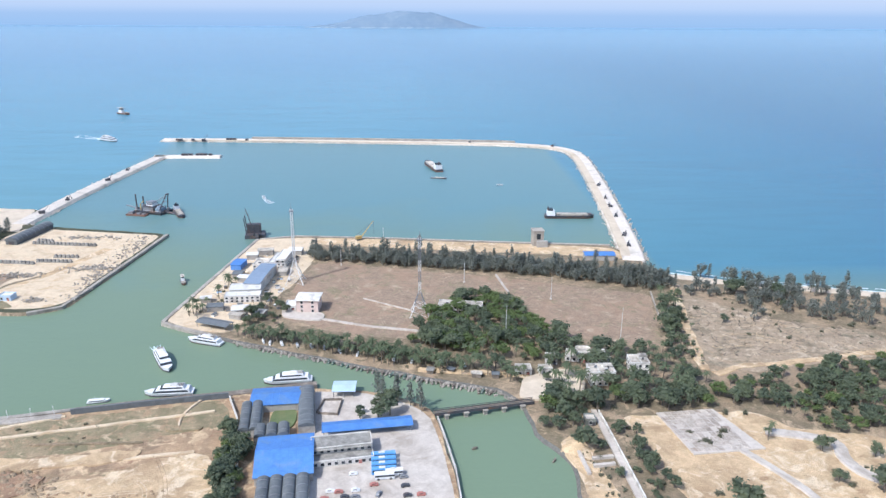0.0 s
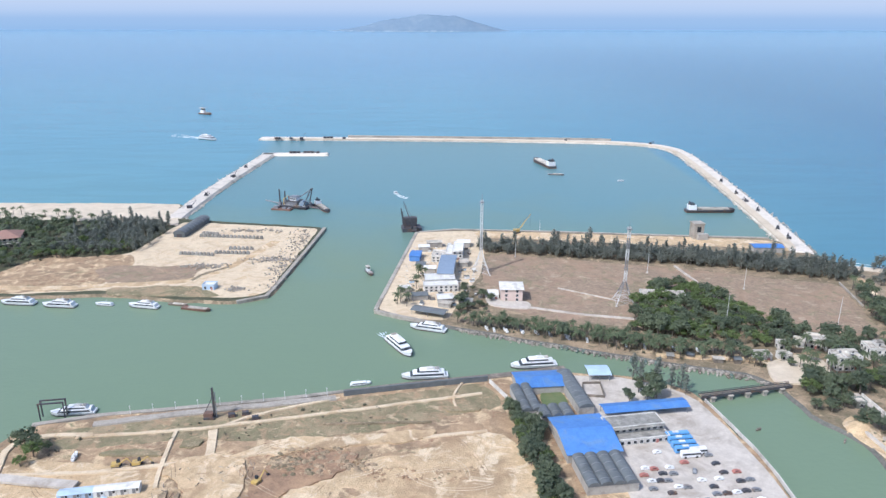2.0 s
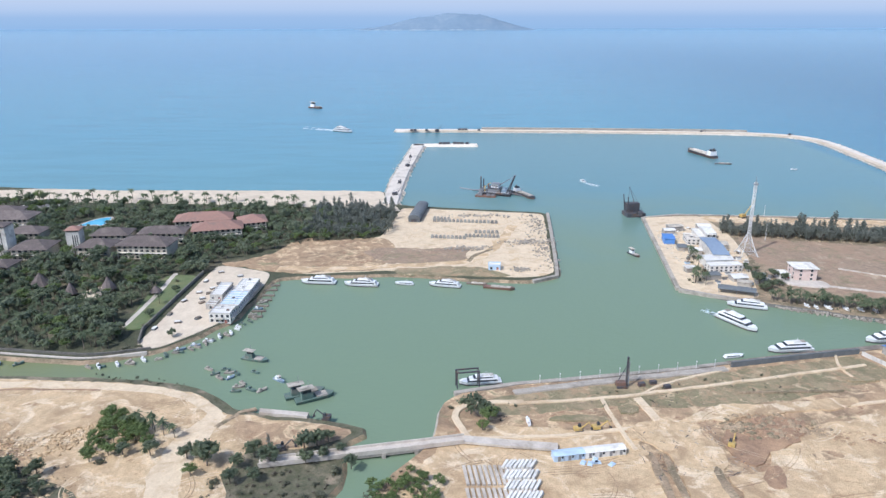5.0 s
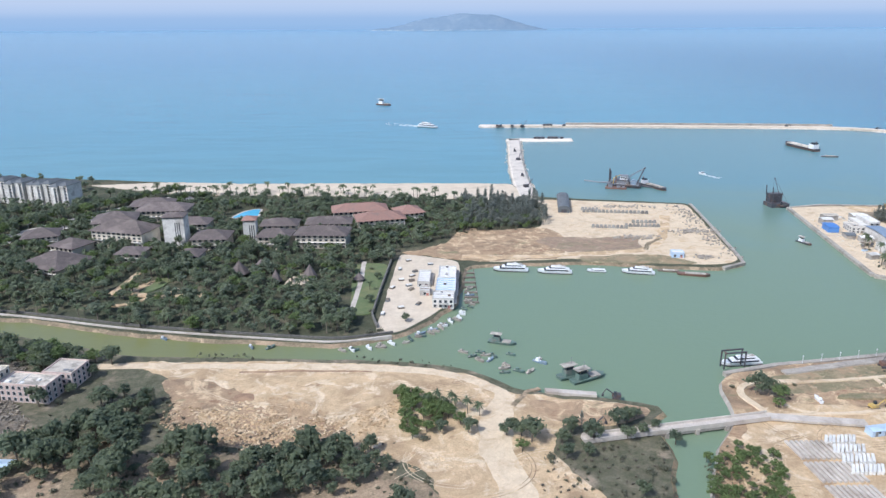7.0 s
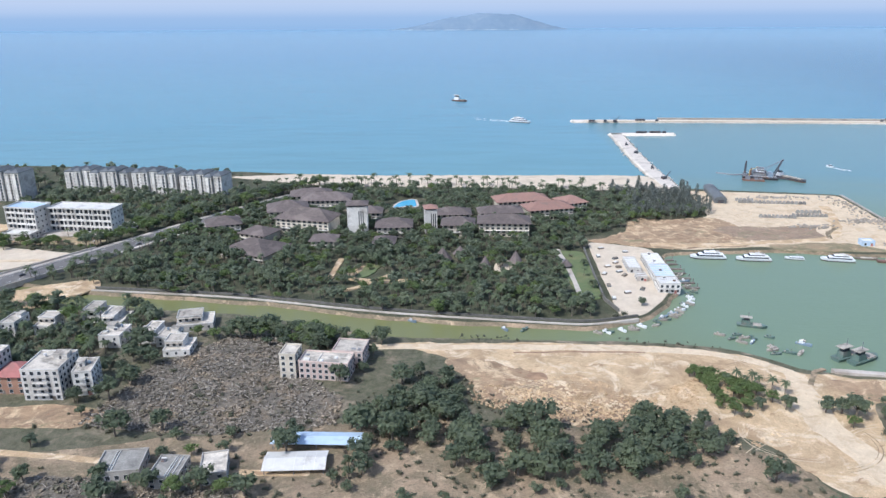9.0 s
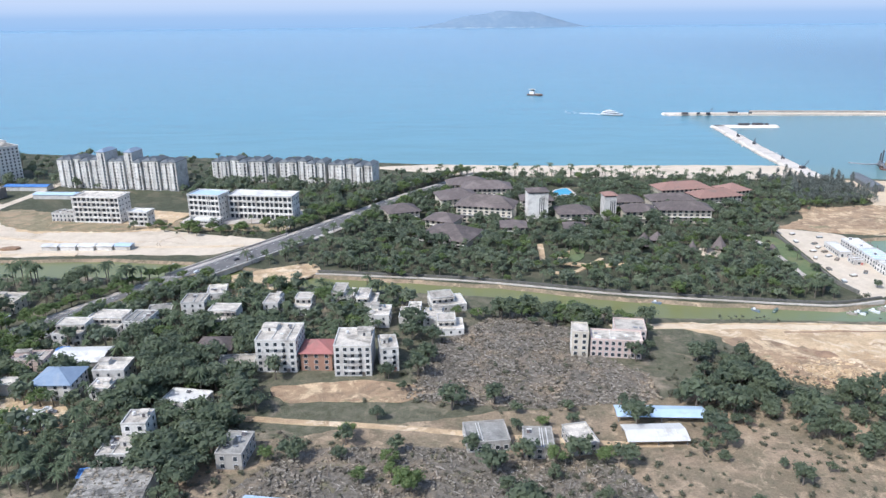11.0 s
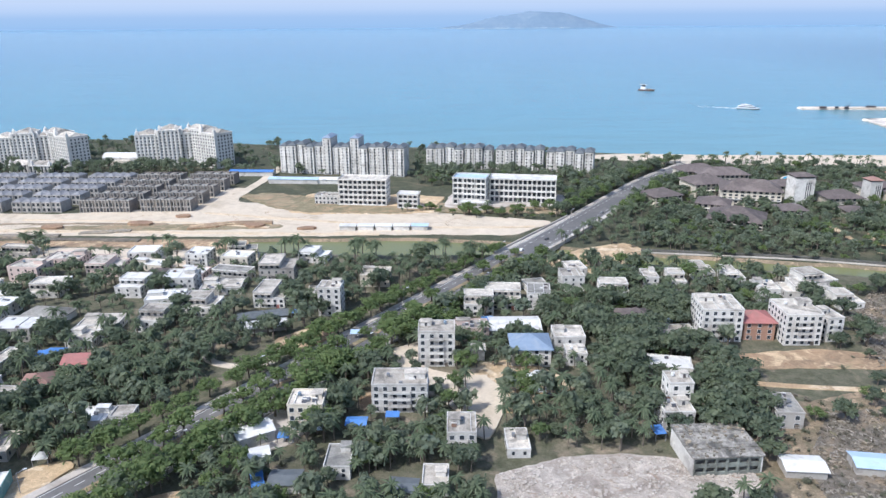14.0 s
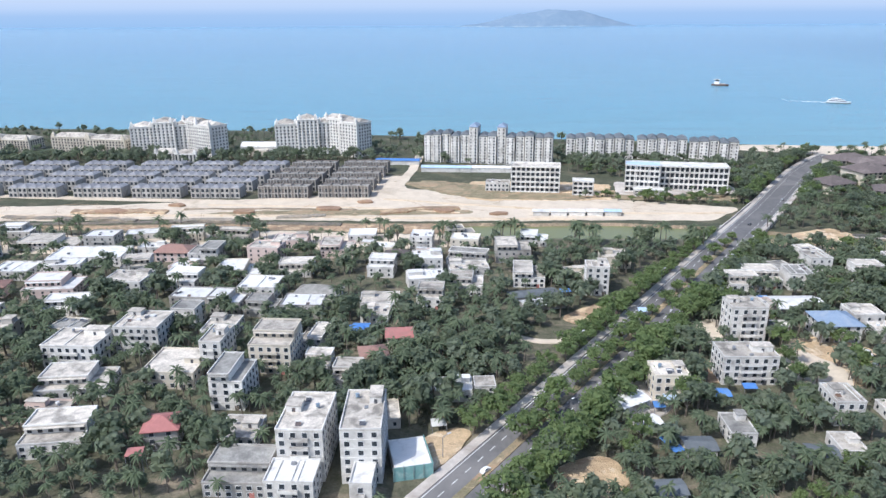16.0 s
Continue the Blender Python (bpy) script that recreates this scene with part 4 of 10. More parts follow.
def hip_house(x, y, w, d, h, turn, wall, roof, rng, label="", rise=None, sides="flr", pitch=2.0, name="house", category="house", over=0.5, group="", gable=False):
    """A house under a hipped or pitched roof."""
    take(x, y, w, d, turn)
    ob = thing(name, label, category, pose(x, y, GROUND, 0, 0, turn), group)
    floors = max(1, round(h / 1.68))
    part("wall", Shape().box(-w / 2, w / 2, -d / 2, d / 2, -0.3, h), wall, ob)
    rise = rise or 0.24 * min(w, d)
    part("roof", Shape().gable(w, d, h + 0.1, rise, over) if gable else Shape().hip(w, d, h + 0.16, rise, over), roof, ob)
    if gable:
        part("gable_wall", Shape().add([(s * w / 2, q, z) for s in (-1, 1) for q, z in ((-d / 2, h), (d / 2, h), (0, h + rise - 0.05))], [(0, 2, 1), (3, 4, 5)]), wall, ob)
    else:
        r = max(0.1, (w - d) / 2)
        part("ridge", Shape().rod((-r, 0, h + 0.16 + rise), (r, 0, h + 0.16 + rise), 0.12, n=6), roof, ob)
    if name == "resort_wing":
        joined_windows(ob, w, d, h, floors, pitch, sides, 1.3, 1.25, 0.1)
    else:
        windows(ob, w, d, h, floors, pitch, sides)
    part("door", Shape().box(-0.45, 0.45, -0.06, 0.02, -0.1, 1.15), WOOD, ob, m=pose(-w * 0.25, -d / 2, 0))
    return ob


def shed(x, y, w, d, h, turn, roof, rng, label, wall=None, gable=True, name="shed", rise=None):
    """A low open hall: posts or walls under a sheet roof with ribs."""
    take(x, y, w, d, turn)
    ob = thing(name, label, "shed", pose(x, y, GROUND, 0, 0, turn))
    if wall:
        part("wall", Shape().box(-w / 2, w / 2, -d / 2, d / 2, -0.3, h), wall, ob)
    else:
        for a, b in itertools.product((-1, 0, 1), (-1, 1)):
            part("post", Shape().rod((a * (w / 2 - 0.2), b * (d / 2 - 0.2), -0.3), (a * (w / 2 - 0.2), b * (d / 2 - 0.2), h), 0.1, n=6), STEEL, ob)
    rise = rise or 0.12 * d
    sheet = part("roof", Shape().gable(w, d, h, rise, 0.3), roof, ob)
    ribs = int(w / 2.0) if w * d > 80 else 0
    for k in range(ribs + 1 if ribs else 0):
        u, rib = -w / 2 + w * k / ribs, Shape()
        for s in (-1, 1):
            rib.add([(u - 0.06, s * (d / 2 + 0.3), h + 0.0), (u + 0.06, s * (d / 2 + 0.3), h + 0.0), (u + 0.06, 0, h + rise + 0.06), (u - 0.06, 0, h + rise + 0.06)], [(0, 1, 2, 3)] if s < 0 else [(3, 2, 1, 0)])
        part("rib", rib, roof, sheet)
    return ob


RNG = random.Random(7)

# village blocks by the end of the flight: x, y, width, depth, height, turn
def ruined_hall(x, y, w, d, h, turn):
    """An abandoned hall: white end walls, dark open bays between grey green piers, a broken roof slab."""
    ob = thing("hall", "abandoned hall with grey green bays and a crumbling roof", "hall", pose(x, y, GROUND, 0, 0, turn), "")
    take(x, y, w, d, turn)
    rng = random.Random(77)
    # Solid block behind the bays; its grey stands in for the shade inside
    part("core", Shape().box(-w / 2 + 0.5, w / 2 - 0.5, -d / 2 + 1.0, d / 2 - 0.4, 0, h - 0.25), DARK_ROOF, ob, "solid grey fill standing for the dark inside")
    for sx in (-1, 1):
        part("end_wall", Shape().box(min(sx * w / 2, sx * (w / 2 - 0.3)), max(sx * w / 2, sx * (w / 2 - 0.3)), -d / 2, d / 2, 0, h - 0.2), WHITEWASH, ob, "stained white end wall")
    part("rear_wall", Shape().box(-w / 2 + 0.3, w / 2 - 0.3, d / 2 - 0.3, d / 2, 0, h - 0.2), GREEN_WALL, ob)
    for k in range(7):
        px_ = -w / 2 + 0.5 + (w - 1.0) * k / 6
        part("pier", Shape().box(px_ - 0.2, px_ + 0.2, -d / 2, -d / 2 + 0.5, 0, h - 0.2), GREEN_WALL, ob)
    for z0, z1 in ((0.0, 0.75), (1.75, 2.55), (3.45, h - 0.2)):
        part("spandrel", Shape().box(-w / 2 + 0.3, w / 2 - 0.3, -d / 2 + 0.1, -d / 2 + 0.4, z0, z1), GREEN_WALL, ob)
    for i, j in itertools.product(range(6), range(4)):
        x0, y0 = -w / 2 - 0.25 + (w + 0.5) * i / 6, -d / 2 - 0.3 + (d + 0.6) * j / 4
        top = h + 0.08 + rng.uniform(-0.09, 0.12)
        part("roof_slab", Shape().box(x0 + 0.03, x0 + (w + 0.5) / 6 - 0.03, y0 + 0.03, y0 + (d + 0.6) / 4 - 0.03, h - 0.2, top), BROKEN_ROOF, ob, "cracked grey roof slab with black stains")
    scraps = Shape()
    for _ in range(130):
        a, b, r = rng.uniform(-w / 2, w / 2), rng.uniform(-d / 2, d / 2), rng.uniform(0.12, 0.42)
        scraps.box(a, a + r * rng.uniform(0.6, 2.2), b, b + r, h, h + 0.2 + rng.uniform(0.02, 0.2))
    tagged(part("roof_debris", scraps, RUBBLE, ob, "loose broken concrete on the roof"), kind="stuff")


NEAR_BLOCKS = [
    (-637.6, 82.6, 8.3, 13, 10.2, -1), (-627.1, 82.4, 7.2, 13.5, 10.8, 2), (-638.2, 72.2, 8.4, 6.5, 4.8, -1), (-626.2, 72.6, 3.8, 6, 4.2, -1), (-648.3, 75.7, 11, 9, 4.4, -1), (-652.3, 89.1, 7.7, 8, 2.6, -1),
    (-687.1, 86.7, 11.6, 10, 4.7, 8), (-694.9, 108.4, 15, 10, 3.6, 7), (-701.6, 122.4, 13, 10, 5.5, -2), (-688.6, 129.7, 11, 10, 7.1, -2), (-658.4, 104.6, 7.2, 10, 8.2, -2), (-674.4, 114.1, 12, 12, 3.9, -2),
    (-671.8, 137.2, 8, 10, 2.8, -2), (-653.4, 121, 9.8, 11, 8.8, -2), (-643.1, 119.3, 6.2, 6, 3.3, -2), (-635.4, 112.9, 6.3, 8, 3.5, -2), (-666.4, 118.6, 5.0, 9.5, 8.6, -2),
]
MID_BLOCKS = [
    (-633, 147.8, 7.5, 8, 2.5, -2), (-633.1, 157.5, 11, 8, 2.0, 4), (-618.7, 158.3, 7.3, 9, 4.9, -3), (-570.2, 168.4, 6.6, 6, 8.6, -3), (-608.7, 168.8, 10, 9, 4.5, -3), (-589.4, 177, 9.5, 11, 4.6, -3),
    (-545.8, 116.6, 12.2, 7.6, 6.6, 1), (-538.4, 138, 9.0, 7.0, 9.2, 1), (-527.1, 169.8, 8.6, 8, 5.0, 0), (-519.7, 175.7, 10.6, 10, 4.5, -3), (-565.0, 108.8, 7.4, 6.6, 5.8, 1), (-555.7, 92.4, 5.0, 7.5, 2.6, 1),
    (-532.2, 100.2, 5.8, 7.6, 5.2, 1), (-537, 87.4, 4.8, 6.5, 2.0, 0), (-521, 99.8, 4.6, 7.4, 1.8, 2), (-504.4, 146, 8.0, 7, 4.2, 1), (-503.6, 138, 5.2, 5.4, 3.0, 0),
]
WHITE_ROOFS = [
    (-757.1, 209.3, 20, 10, 3.1, 3), (-735, 193.7, 24, 12, 3.0, 3), (-752.1, 179.4, 12, 10, 2.8, 2), (-709.7, 166.7, 11.8, 10, 4.5, -3), (-694.8, 171.4, 10, 9, 4.3, -3), (-680, 180.9, 14, 11, 3.4, 6), (-663.1, 183.8, 11, 10, 3.2, 4),
    (-687.2, 158.4, 11, 8, 2.8, -3), (-669.4, 165.2, 11, 10, 3.6, -3), (-652.9, 202.7, 11, 10, 4.4, 2), (-635.4, 183.5, 8.3, 9, 4.9, -3), (-624.3, 212.4, 7.8, 8, 4.3, -4), (-671, 211.2, 12, 9, 3.0, 2), (-646.4, 217.7, 10, 8, 3.1, 4),
    (-731.8, 165.4, 15, 11, 4.2, 6), (-593.1, 199.1, 11.5, 10, 5.8, 2),
]
EAST_BLOCKS = [
    (-463.2, 155, 10.6, 11, 8.9, -1), (-443.1, 152.8, 9.6, 11, 8.4, 1), (-434.4, 153.6, 4.8, 8, 6.5, 10), (-463.2, 111.4, 5.6, 8.4, 3.6, -4), (-487, 109.2, 6.4, 6.6, 4.4, 2), (-484.9, 115.4, 5.2, 5.6, 7.4, 2),
    (-419, 193.2, 10.9, 9, 3.7, 13), (-422.9, 181.2, 5.9, 7, 2.8, -2), (-486, 179, 8.6, 9, 5.2, -2), (-473, 188, 4.6, 8, 5.0, -2), (-464, 190.4, 5.4, 8, 4.4, -2), (-452.7, 199.7, 7, 8, 3.9, -2),
    (-439.3, 181.4, 6.5, 8, 3.7, -2), (-430.1, 183.8, 6.5, 8, 3.7, -2), (-444.4, 195.1, 6.5, 8, 3.9, -2), (-417.9, 175.4, 7.6, 8, 3.5, 3),
]
WALLS = (WHITEWASH, WHITEWASH, CREAM, GREY_WALL, WHITEWASH, PINK_WALL)
ROOFS = (FLAT_ROOF, FLAT_ROOF, WHITE_SHEET, DARK_ROOF)
for k, row in enumerate(NEAR_BLOCKS):
    flat_house(*row, CREAM if k in (11, 13) else WHITEWASH if k != 4 else GREY_WALL, WHITE_SHEET if k in (2, 3) else DARK_ROOF if k in (4, 10) else FLAT_ROOF, RNG,
               "tall off-white apartment block with a roof terrace" if k == 0 else "white walled village block with a flat roof", group="village blocks", stair=k not in (2, 3), sides="fr", step=False if k < 4 else None)
for k, row in enumerate(MID_BLOCKS):
    flat_house(*row, WHITEWASH if k != 10 else CREAM, DARK_ROOF if k == 11 else FLAT_ROOF, RNG, "white village block among palms", group="village blocks", balcony=True if k == 7 else None, plain=row[4] < 4.4, step=False if k in (3, 6, 10, 12) else None)
for k, row in enumerate(WHITE_ROOFS):
    flat_house(*row, RNG.choice(WALLS), WHITE_SHEET if k % 3 else FLAT_ROOF, RNG, "low house with a sunlit white roof", group="white roofed houses", stair=k % 3 == 0, plain=True, sides="fr")
for k, row in enumerate(EAST_BLOCKS):
    flat_house(*row, WHITEWASH if k != 3 else GREY_WALL, DARK_ROOF if k == 3 else FLAT_ROOF, RNG, "white plastered block beside the rubble field", group="village blocks", balcony=True if k in (0, 1) else None, plain=k > 5, step=False if k in (0, 1, 3, 4, 5) else None)

flat_house(-612, 107, 9.4, 6.0, 2.4, 2, WHITEWASH, WHITE_SHEET, RNG, "low white house with a bright flat roof", plain=True, step=False)
flat_house(-604.6, 108, 4.6, 4.6, 2.6, 4, WHITEWASH, FLAT_ROOF, RNG, "small white annexe beside a palm grove", plain=True, stair=False, step=False)
hip_house(-453, 154.4, 8.2, 8, 5.0, -1, BRICK_WALL, BRIGHT_RED, RNG, "narrow orange house with a red roof")
hip_house(-667, 87.6, 6.2, 6, 4.4, 11, GREY_WALL, BRIGHT_RED, RNG, "grey house under an orange red roof")
hip_house(-630.4, 120.6, 6, 6, 3.4, 14, PINK_WALL, RED_TILE, RNG, "pink house with a faded red roof")
hip_house(-625.1, 129.6, 6, 5.6, 4.2, 6, CREAM, BRIGHT_RED, RNG, "small house with a bright red roof", gable=True)
hip_house(-514.9, 139.2, 9.6, 9, 4.6, 1, WHITEWASH, SLATE_BLUE, RNG, "white house with a blue grey hipped roof", rise=2.2)
ruined_hall(-482.6, 96.6, 13.6, 11, 4.2, 5)
flat_house(-382.4, 161.2, 4.4, 6.4, 7.0, -6, CREAM, FLAT_ROOF, RNG, "cream stair tower of a pink school", stair=False, pitch=1.5, step=False)
flat_house(-367.0, 168.4, 8.6, 8, 4.6, -8, PINK_WALL, FLAT_ROOF, RNG, "pale pink rear wing of a school", stair=False, pitch=1.6, step=False)
flat_house(-372.6, 160.4, 13.6, 6.6, 5.0, -8, PINK_WALL, FLAT_ROOF, RNG, "pale pink building with a roof terrace", pitch=1.6, stair=False, step=False)
for row, roof, label in (((-410.1, 117.3, 9.3, 8, 2.4, 7), DARK_ROOF, "grey low house with a mouldy roof"), ((-399, 114.7, 6.3, 8, 2.6, -2), DARK_ROOF, "grey roofed hut in the trees"), ((-389.8, 116.1, 5.5, 8, 2.6, 12), FLAT_ROOF, "low house beside a blue tarpaulin")):
    flat_house(*row, GREY_WALL, roof, RNG, label, stair=False)
shed(-369.6, 126.8, 19.9, 4.5, 1.8, -2, PALE_BLUE, RNG, "long open shed with a pale blue roof")
shed(-373, 118.6, 13, 6.4, 1.5, 2, WHITE_SHEET, RNG, "low shed with a weathered pale sheet roof")
shed(-467.4, 92.6, 7.4, 5, 1.8, -4, WHITE_SHEET, RNG, "low hall with a white sheet roof", GREY_WALL)
shed(-453.4, 93.4, 8, 5, 1.9, -8, PALE_BLUE, RNG, "low hall with a blue edged roof", GREY_WALL)
shed(-517.6, 155.6, 13.6, 9, 2.4, 2, WHITE_SHEET, RNG, "wide low hall with a pale roof", GREY_WALL)
shed(-589.3, 163.3, 13.9, 5, 1.6, 16, GREY_SHEET, RNG, "long grey shed roof", GREY_WALL)
shed(-587.2, 156.6, 12, 5, 1.6, 16, WHITE_SHEET, RNG, "long pale shed roof", GREY_WALL)
shed(-554.4, 106.7, 4, 3, 1.6, 0, BLUE_SHEET, RNG, "blue awning beside a white block")
shed(-635.7, 137.1, 4, 4, 2.4, 0, BLUE_SHEET, RNG, "small blue sheet roof", WHITEWASH)

# more houses between them, in the parts of the village that stand farther off
VILLAGE = [(-717.5, 65.6), (-642.4, 68.2), (-616, 96.3), (-592.2, 134.7), (-563.7, 175.9), (-532.5, 209.7), (-605.4, 213.8), (-682.5, 221.9), (-845.5, 221.8)]
VILLAGE_EAST = [(-562.9, 109.1), (-500.2, 106.7), (-469.6, 129.6), (-439.2, 170.5), (-431.3, 197.7), (-470.4, 204.8), (-503.3, 205.3), (-531.9, 166.2)]
GROVE = [(-634, 152), (-604, 156), (-582, 138), (-590, 106), (-618, 100), (-634, 118)]
PALM_WOOD = [(-554, 150), (-524, 134), (-494, 131), (-492, 94), (-532, 94), (-556, 120)]
VILLAGE_FAR = [(-844.3, 146.1), (-643.6, 149.2), (-608.6, 162.9), (-584.7, 189), (-564.2, 215.3), (-605.5, 219.7), (-682.5, 223.9), (-845.5, 221.8)]
for area, gap, share in ((VILLAGE_FAR, 11.0, 0.8), (VILLAGE, 12.0, 0.5), (VILLAGE_EAST, 12.0, 0.4)):
    xs, ys = [p[0] for p in area], [p[1] for p in area]
    for i, j in itertools.product(range(int((max(xs) - min(xs)) / gap) + 1), range(int((max(ys) - min(ys)) / gap) + 1)):
        x, y = min(xs) + (i + RNG.uniform(0.2, 0.8)) * gap, min(ys) + (j + RNG.uniform(0.2, 0.8)) * gap
        w, d = RNG.uniform(5.5, 10.5) + (2.5 if area is VILLAGE_FAR else 0), RNG.uniform(5.5, 9)
        if inside(x, y, area) and RNG.random() < share and not is_taken(x, y, 4.2) and not inside(x, y, GROVE) and not inside(x, y, PALM_WOOD):
            if RNG.random() < 0.10:
                hip_house(x, y, w, d, RNG.uniform(2, 3.6), RNG.uniform(-12, 14), RNG.choice(WALLS), RNG.choice((RED_TILE, BROWN_TILE, GREY_SHEET, DARK_ROOF, DARK_ROOF)), RNG, "small house with a pitched roof", group="small pitched houses", sides="f")
            else:
                flat_house(x, y, w, d, RNG.choice((1.8, 2.0, 3.4, 3.6, 5.0, 5.2)), RNG.uniform(-12, 14), RNG.choice(WALLS), WHITE_SHEET if area is VILLAGE_FAR and RNG.random() < 0.5 else RNG.choice(ROOFS), RNG, "weathered village house with a flat roof", group="village houses", sides="fr", plain=True, stair=RNG.random() < 0.5)

# low houses among the palms beside the main road
GROVE_RNG = random.Random(17)
for x, y, w, d, h, turn, roof in ((-559.1, 89, 6.0, 4.0, 2.0, 8, GREY_SHEET), (-542.8, 84.8, 5.0, 4.0, 1.9, -6, GREY_SHEET), (-537.5, 97, 5.5, 4.2, 2.0, 10, WHITE_SHEET), (-573.8, 73.3, 5.0, 4.0, 2.0, 4, GREY_SHEET), (-515.2, 126.4, 4.6, 3.6, 1.8, -4, WHITE_SHEET), (-575, 101.6, 7.4, 5.2, 2.8, 32, WHITE_SHEET), (-564.8, 86.6, 5.6, 4.4, 2.0, 2, GREY_SHEET), (-572.6, 94.6, 5.0, 3.4, 1.8, 20, WHITE_SHEET), (-528.3, 139.8, 3.8, 4.0, 3.0, 2, FLAT_ROOF)):
    if not is_taken(x, y, 2.5):
        shed(x, y, w, d, h, turn, roof, GROVE_RNG, "low shed with a faded sheet roof", WHITEWASH)


# ---- the resort: cream wings under brown hipped roofs ----
def wing(x, y, w, d, h, turn, roof=None, wall=None, rise=None, label="resort wing with a brown hipped roof"):
    h += 1.2
    ob = hip_house(x, y, w, d, h, turn, wall or CREAM, roof or BROWN_TILE, RNG, label, rise or 0.23 * min(w, d), "f", 2.3, "resort_wing", "hotel wing", 0.9, "resort wings")
    part("veranda", Shape().box(-w / 2 + 0.2, w / 2 - 0.2, -d / 2 - 0.8, -d / 2, h * 0.48, h * 0.48 + 0.16), WHITEWASH, ob)
    return ob


wing(-401.5, 293.9, 25, 13, 6.4, -14, rise=4.0)
for row in [(-409.1, 346.6, 20, 12, 4.2, 10), (-417.7, 264, 21, 18, 1.6, -24), (-420.8, 283.8, 13, 11, 2.6, -24), (-414.8, 315.2, 18, 15, 5.0, 14), (-399.8, 337.1, 24, 13, 4.2, 2), (-362.7, 291.2, 15, 12, 3.6, 2), (-365.5, 272, 8, 9, 2.0, -3),
            (-391.1, 274.5, 10, 9, 2.2, -3), (-334.3, 289.9, 13.5, 11, 4.6, -3), (-314, 292, 22, 12, 4.8, -3), (-336.5, 309.8, 16, 10, 3.8, 2), (-314.1, 312.3, 20, 10, 3.8, 3), (-377.2, 313.3, 14, 10, 3.8, 0), (-440.4, 296.8, 14, 12, 3.2, 20)]:
    wing(*row)
for row in [(-290.9, 318.4, 22, 12, 4.0, 14), (-302.1, 334.2, 26, 12, 4.0, 10), (-277.8, 331.2, 12, 12, 3.6, 20)]:
    wing(*row, RED_TILE, label="resort wing with a faded red hipped roof")


def lift_tower(x, y, w, d, h, turn, roof, label):
    take(x, y, w, d, turn)
    ob = thing("stair_tower", label, "tower", pose(x, y, GROUND, 0, 0, turn))
    part("wall", Shape().box(-w / 2, w / 2, -d / 2, d / 2, -0.3, h), WHITEWASH, ob)
    part("roof", Shape().hip(w, d, h + 0.8, 1.3, 0.5), roof, ob)
    part("belfry", Shape().box(-w / 2 + 0.4, w / 2 - 0.4, -d / 2 + 0.4, d / 2 - 0.4, h, h + 0.7), GLASS, ob)
    for k in range(3):
        part("slit_window", Shape().box(-0.18, 0.18, -0.05, 0.03, h * 0.25, h * 0.85), GLASS, ob, m=pose((k - 1) * 0.9 + w * 0.18, -d / 2, 0))


lift_tower(-379.1, 294.2, 9, 8, 12.8, 4, BROWN_TILE, "white stair tower above brown roofs")
lift_tower(-346.6, 295.1, 5.5, 6, 10.6, 6, RED_TILE, "slender white tower with a red cap")


def thatched(x, y, r, h):
    take(x, y, 2 * r, 2 * r, 0)
    ob = thing("pavilion", "garden pavilion with a steep thatched roof", "pavilion", pose(x, y, GROUND))
    part("roof", Shape().rod((0, 0, 1.3), (0, 0, h), r, 0.1, 8), BROWN_TILE, ob)
    for k in range(6):
        a = k * math.tau / 6
        part("post", Shape().rod((math.cos(a) * r * 0.8, math.sin(a) * r * 0.8, -0.2), (math.cos(a) * r * 0.8, math.sin(a) * r * 0.8, 1.5), 0.1, n=5), WOOD, ob)


for x, y, r, h in ((-341.1, 253.2, 4.0, 6.0), (-324.9, 244, 2.5, 5.5), (-312.8, 248.6, 3.0, 6.0), (-334.1, 259.7, 3.2, 4.5), (-293.6, 245.3, 2.4, 3.6)):
    thatched(x, y, r, h)

# pool behind the wings
POOL = natural([(-367.2, 334.1), (-363.1, 348.6), (-356, 354.2), (-353.9, 337.1), (-359.1, 340.7)], 2.0, 0.4)
structure("pool", Shape().slab(POOL, GROUND - 0.2, GROUND + 0.22), POOL_BLUE, "blue lagoon pool of the resort")
structure("pool_edge", Shape().slab(widened(POOL, 1.2), GROUND - 0.2, GROUND + 0.16), CONCRETE, "pale paving round the pool")
take(-360.1, 341.7, 13, 22, 0)

# garden strip and lawns beside the marina apron
patch("lawn", [(-296.8, 265.4), (-283.6, 264.9), (-285.4, 213.2), (-293.5, 212.9), (-295.6, 239.1)], LAWN, "green lawn with a pale garden path", 0.4)
patch("garden_path", along(rounded_line([(-293.7, 267.5), (-292.6, 239.2), (-293.5, 215)]), 1.8), CONCRETE, "pale garden path", 0.2)
take(-289.6, 239.3, 12, 52, 0)
patch("garden_path", along(rounded_line([(-370.5, 247.5), (-378.6, 235.1), (-364.2, 229.9), (-348.2, 232.6)]), 3.0), SAND, "sandy garden path", 0.3)
take(-366.4, 235.6, 16, 10, 0)

patch("lawn", [(-368.6, 256.6), (-361.5, 258.1), (-369.4, 235.5), (-374.4, 233.4)], LAWN, "small lawn among the garden palms", 0.6)
for line, w in (([(-381.8, 257), (-382.6, 240.9), (-383.5, 231.9)], 2.2), ([(-381.5, 224), (-374.3, 221.4), (-360.3, 239)], 1.8)):
    patch("garden_path", along(rounded_line(line), w), SAND, "sandy garden path", 0.3)
    keep_open(line, w + 1.0)
patch("garden_court", [(-319.9, 252.2), (-310.8, 254.7), (-313.7, 241.5), (-321.9, 240.1)], BEACH, "pale paved court in the garden", 0.5)

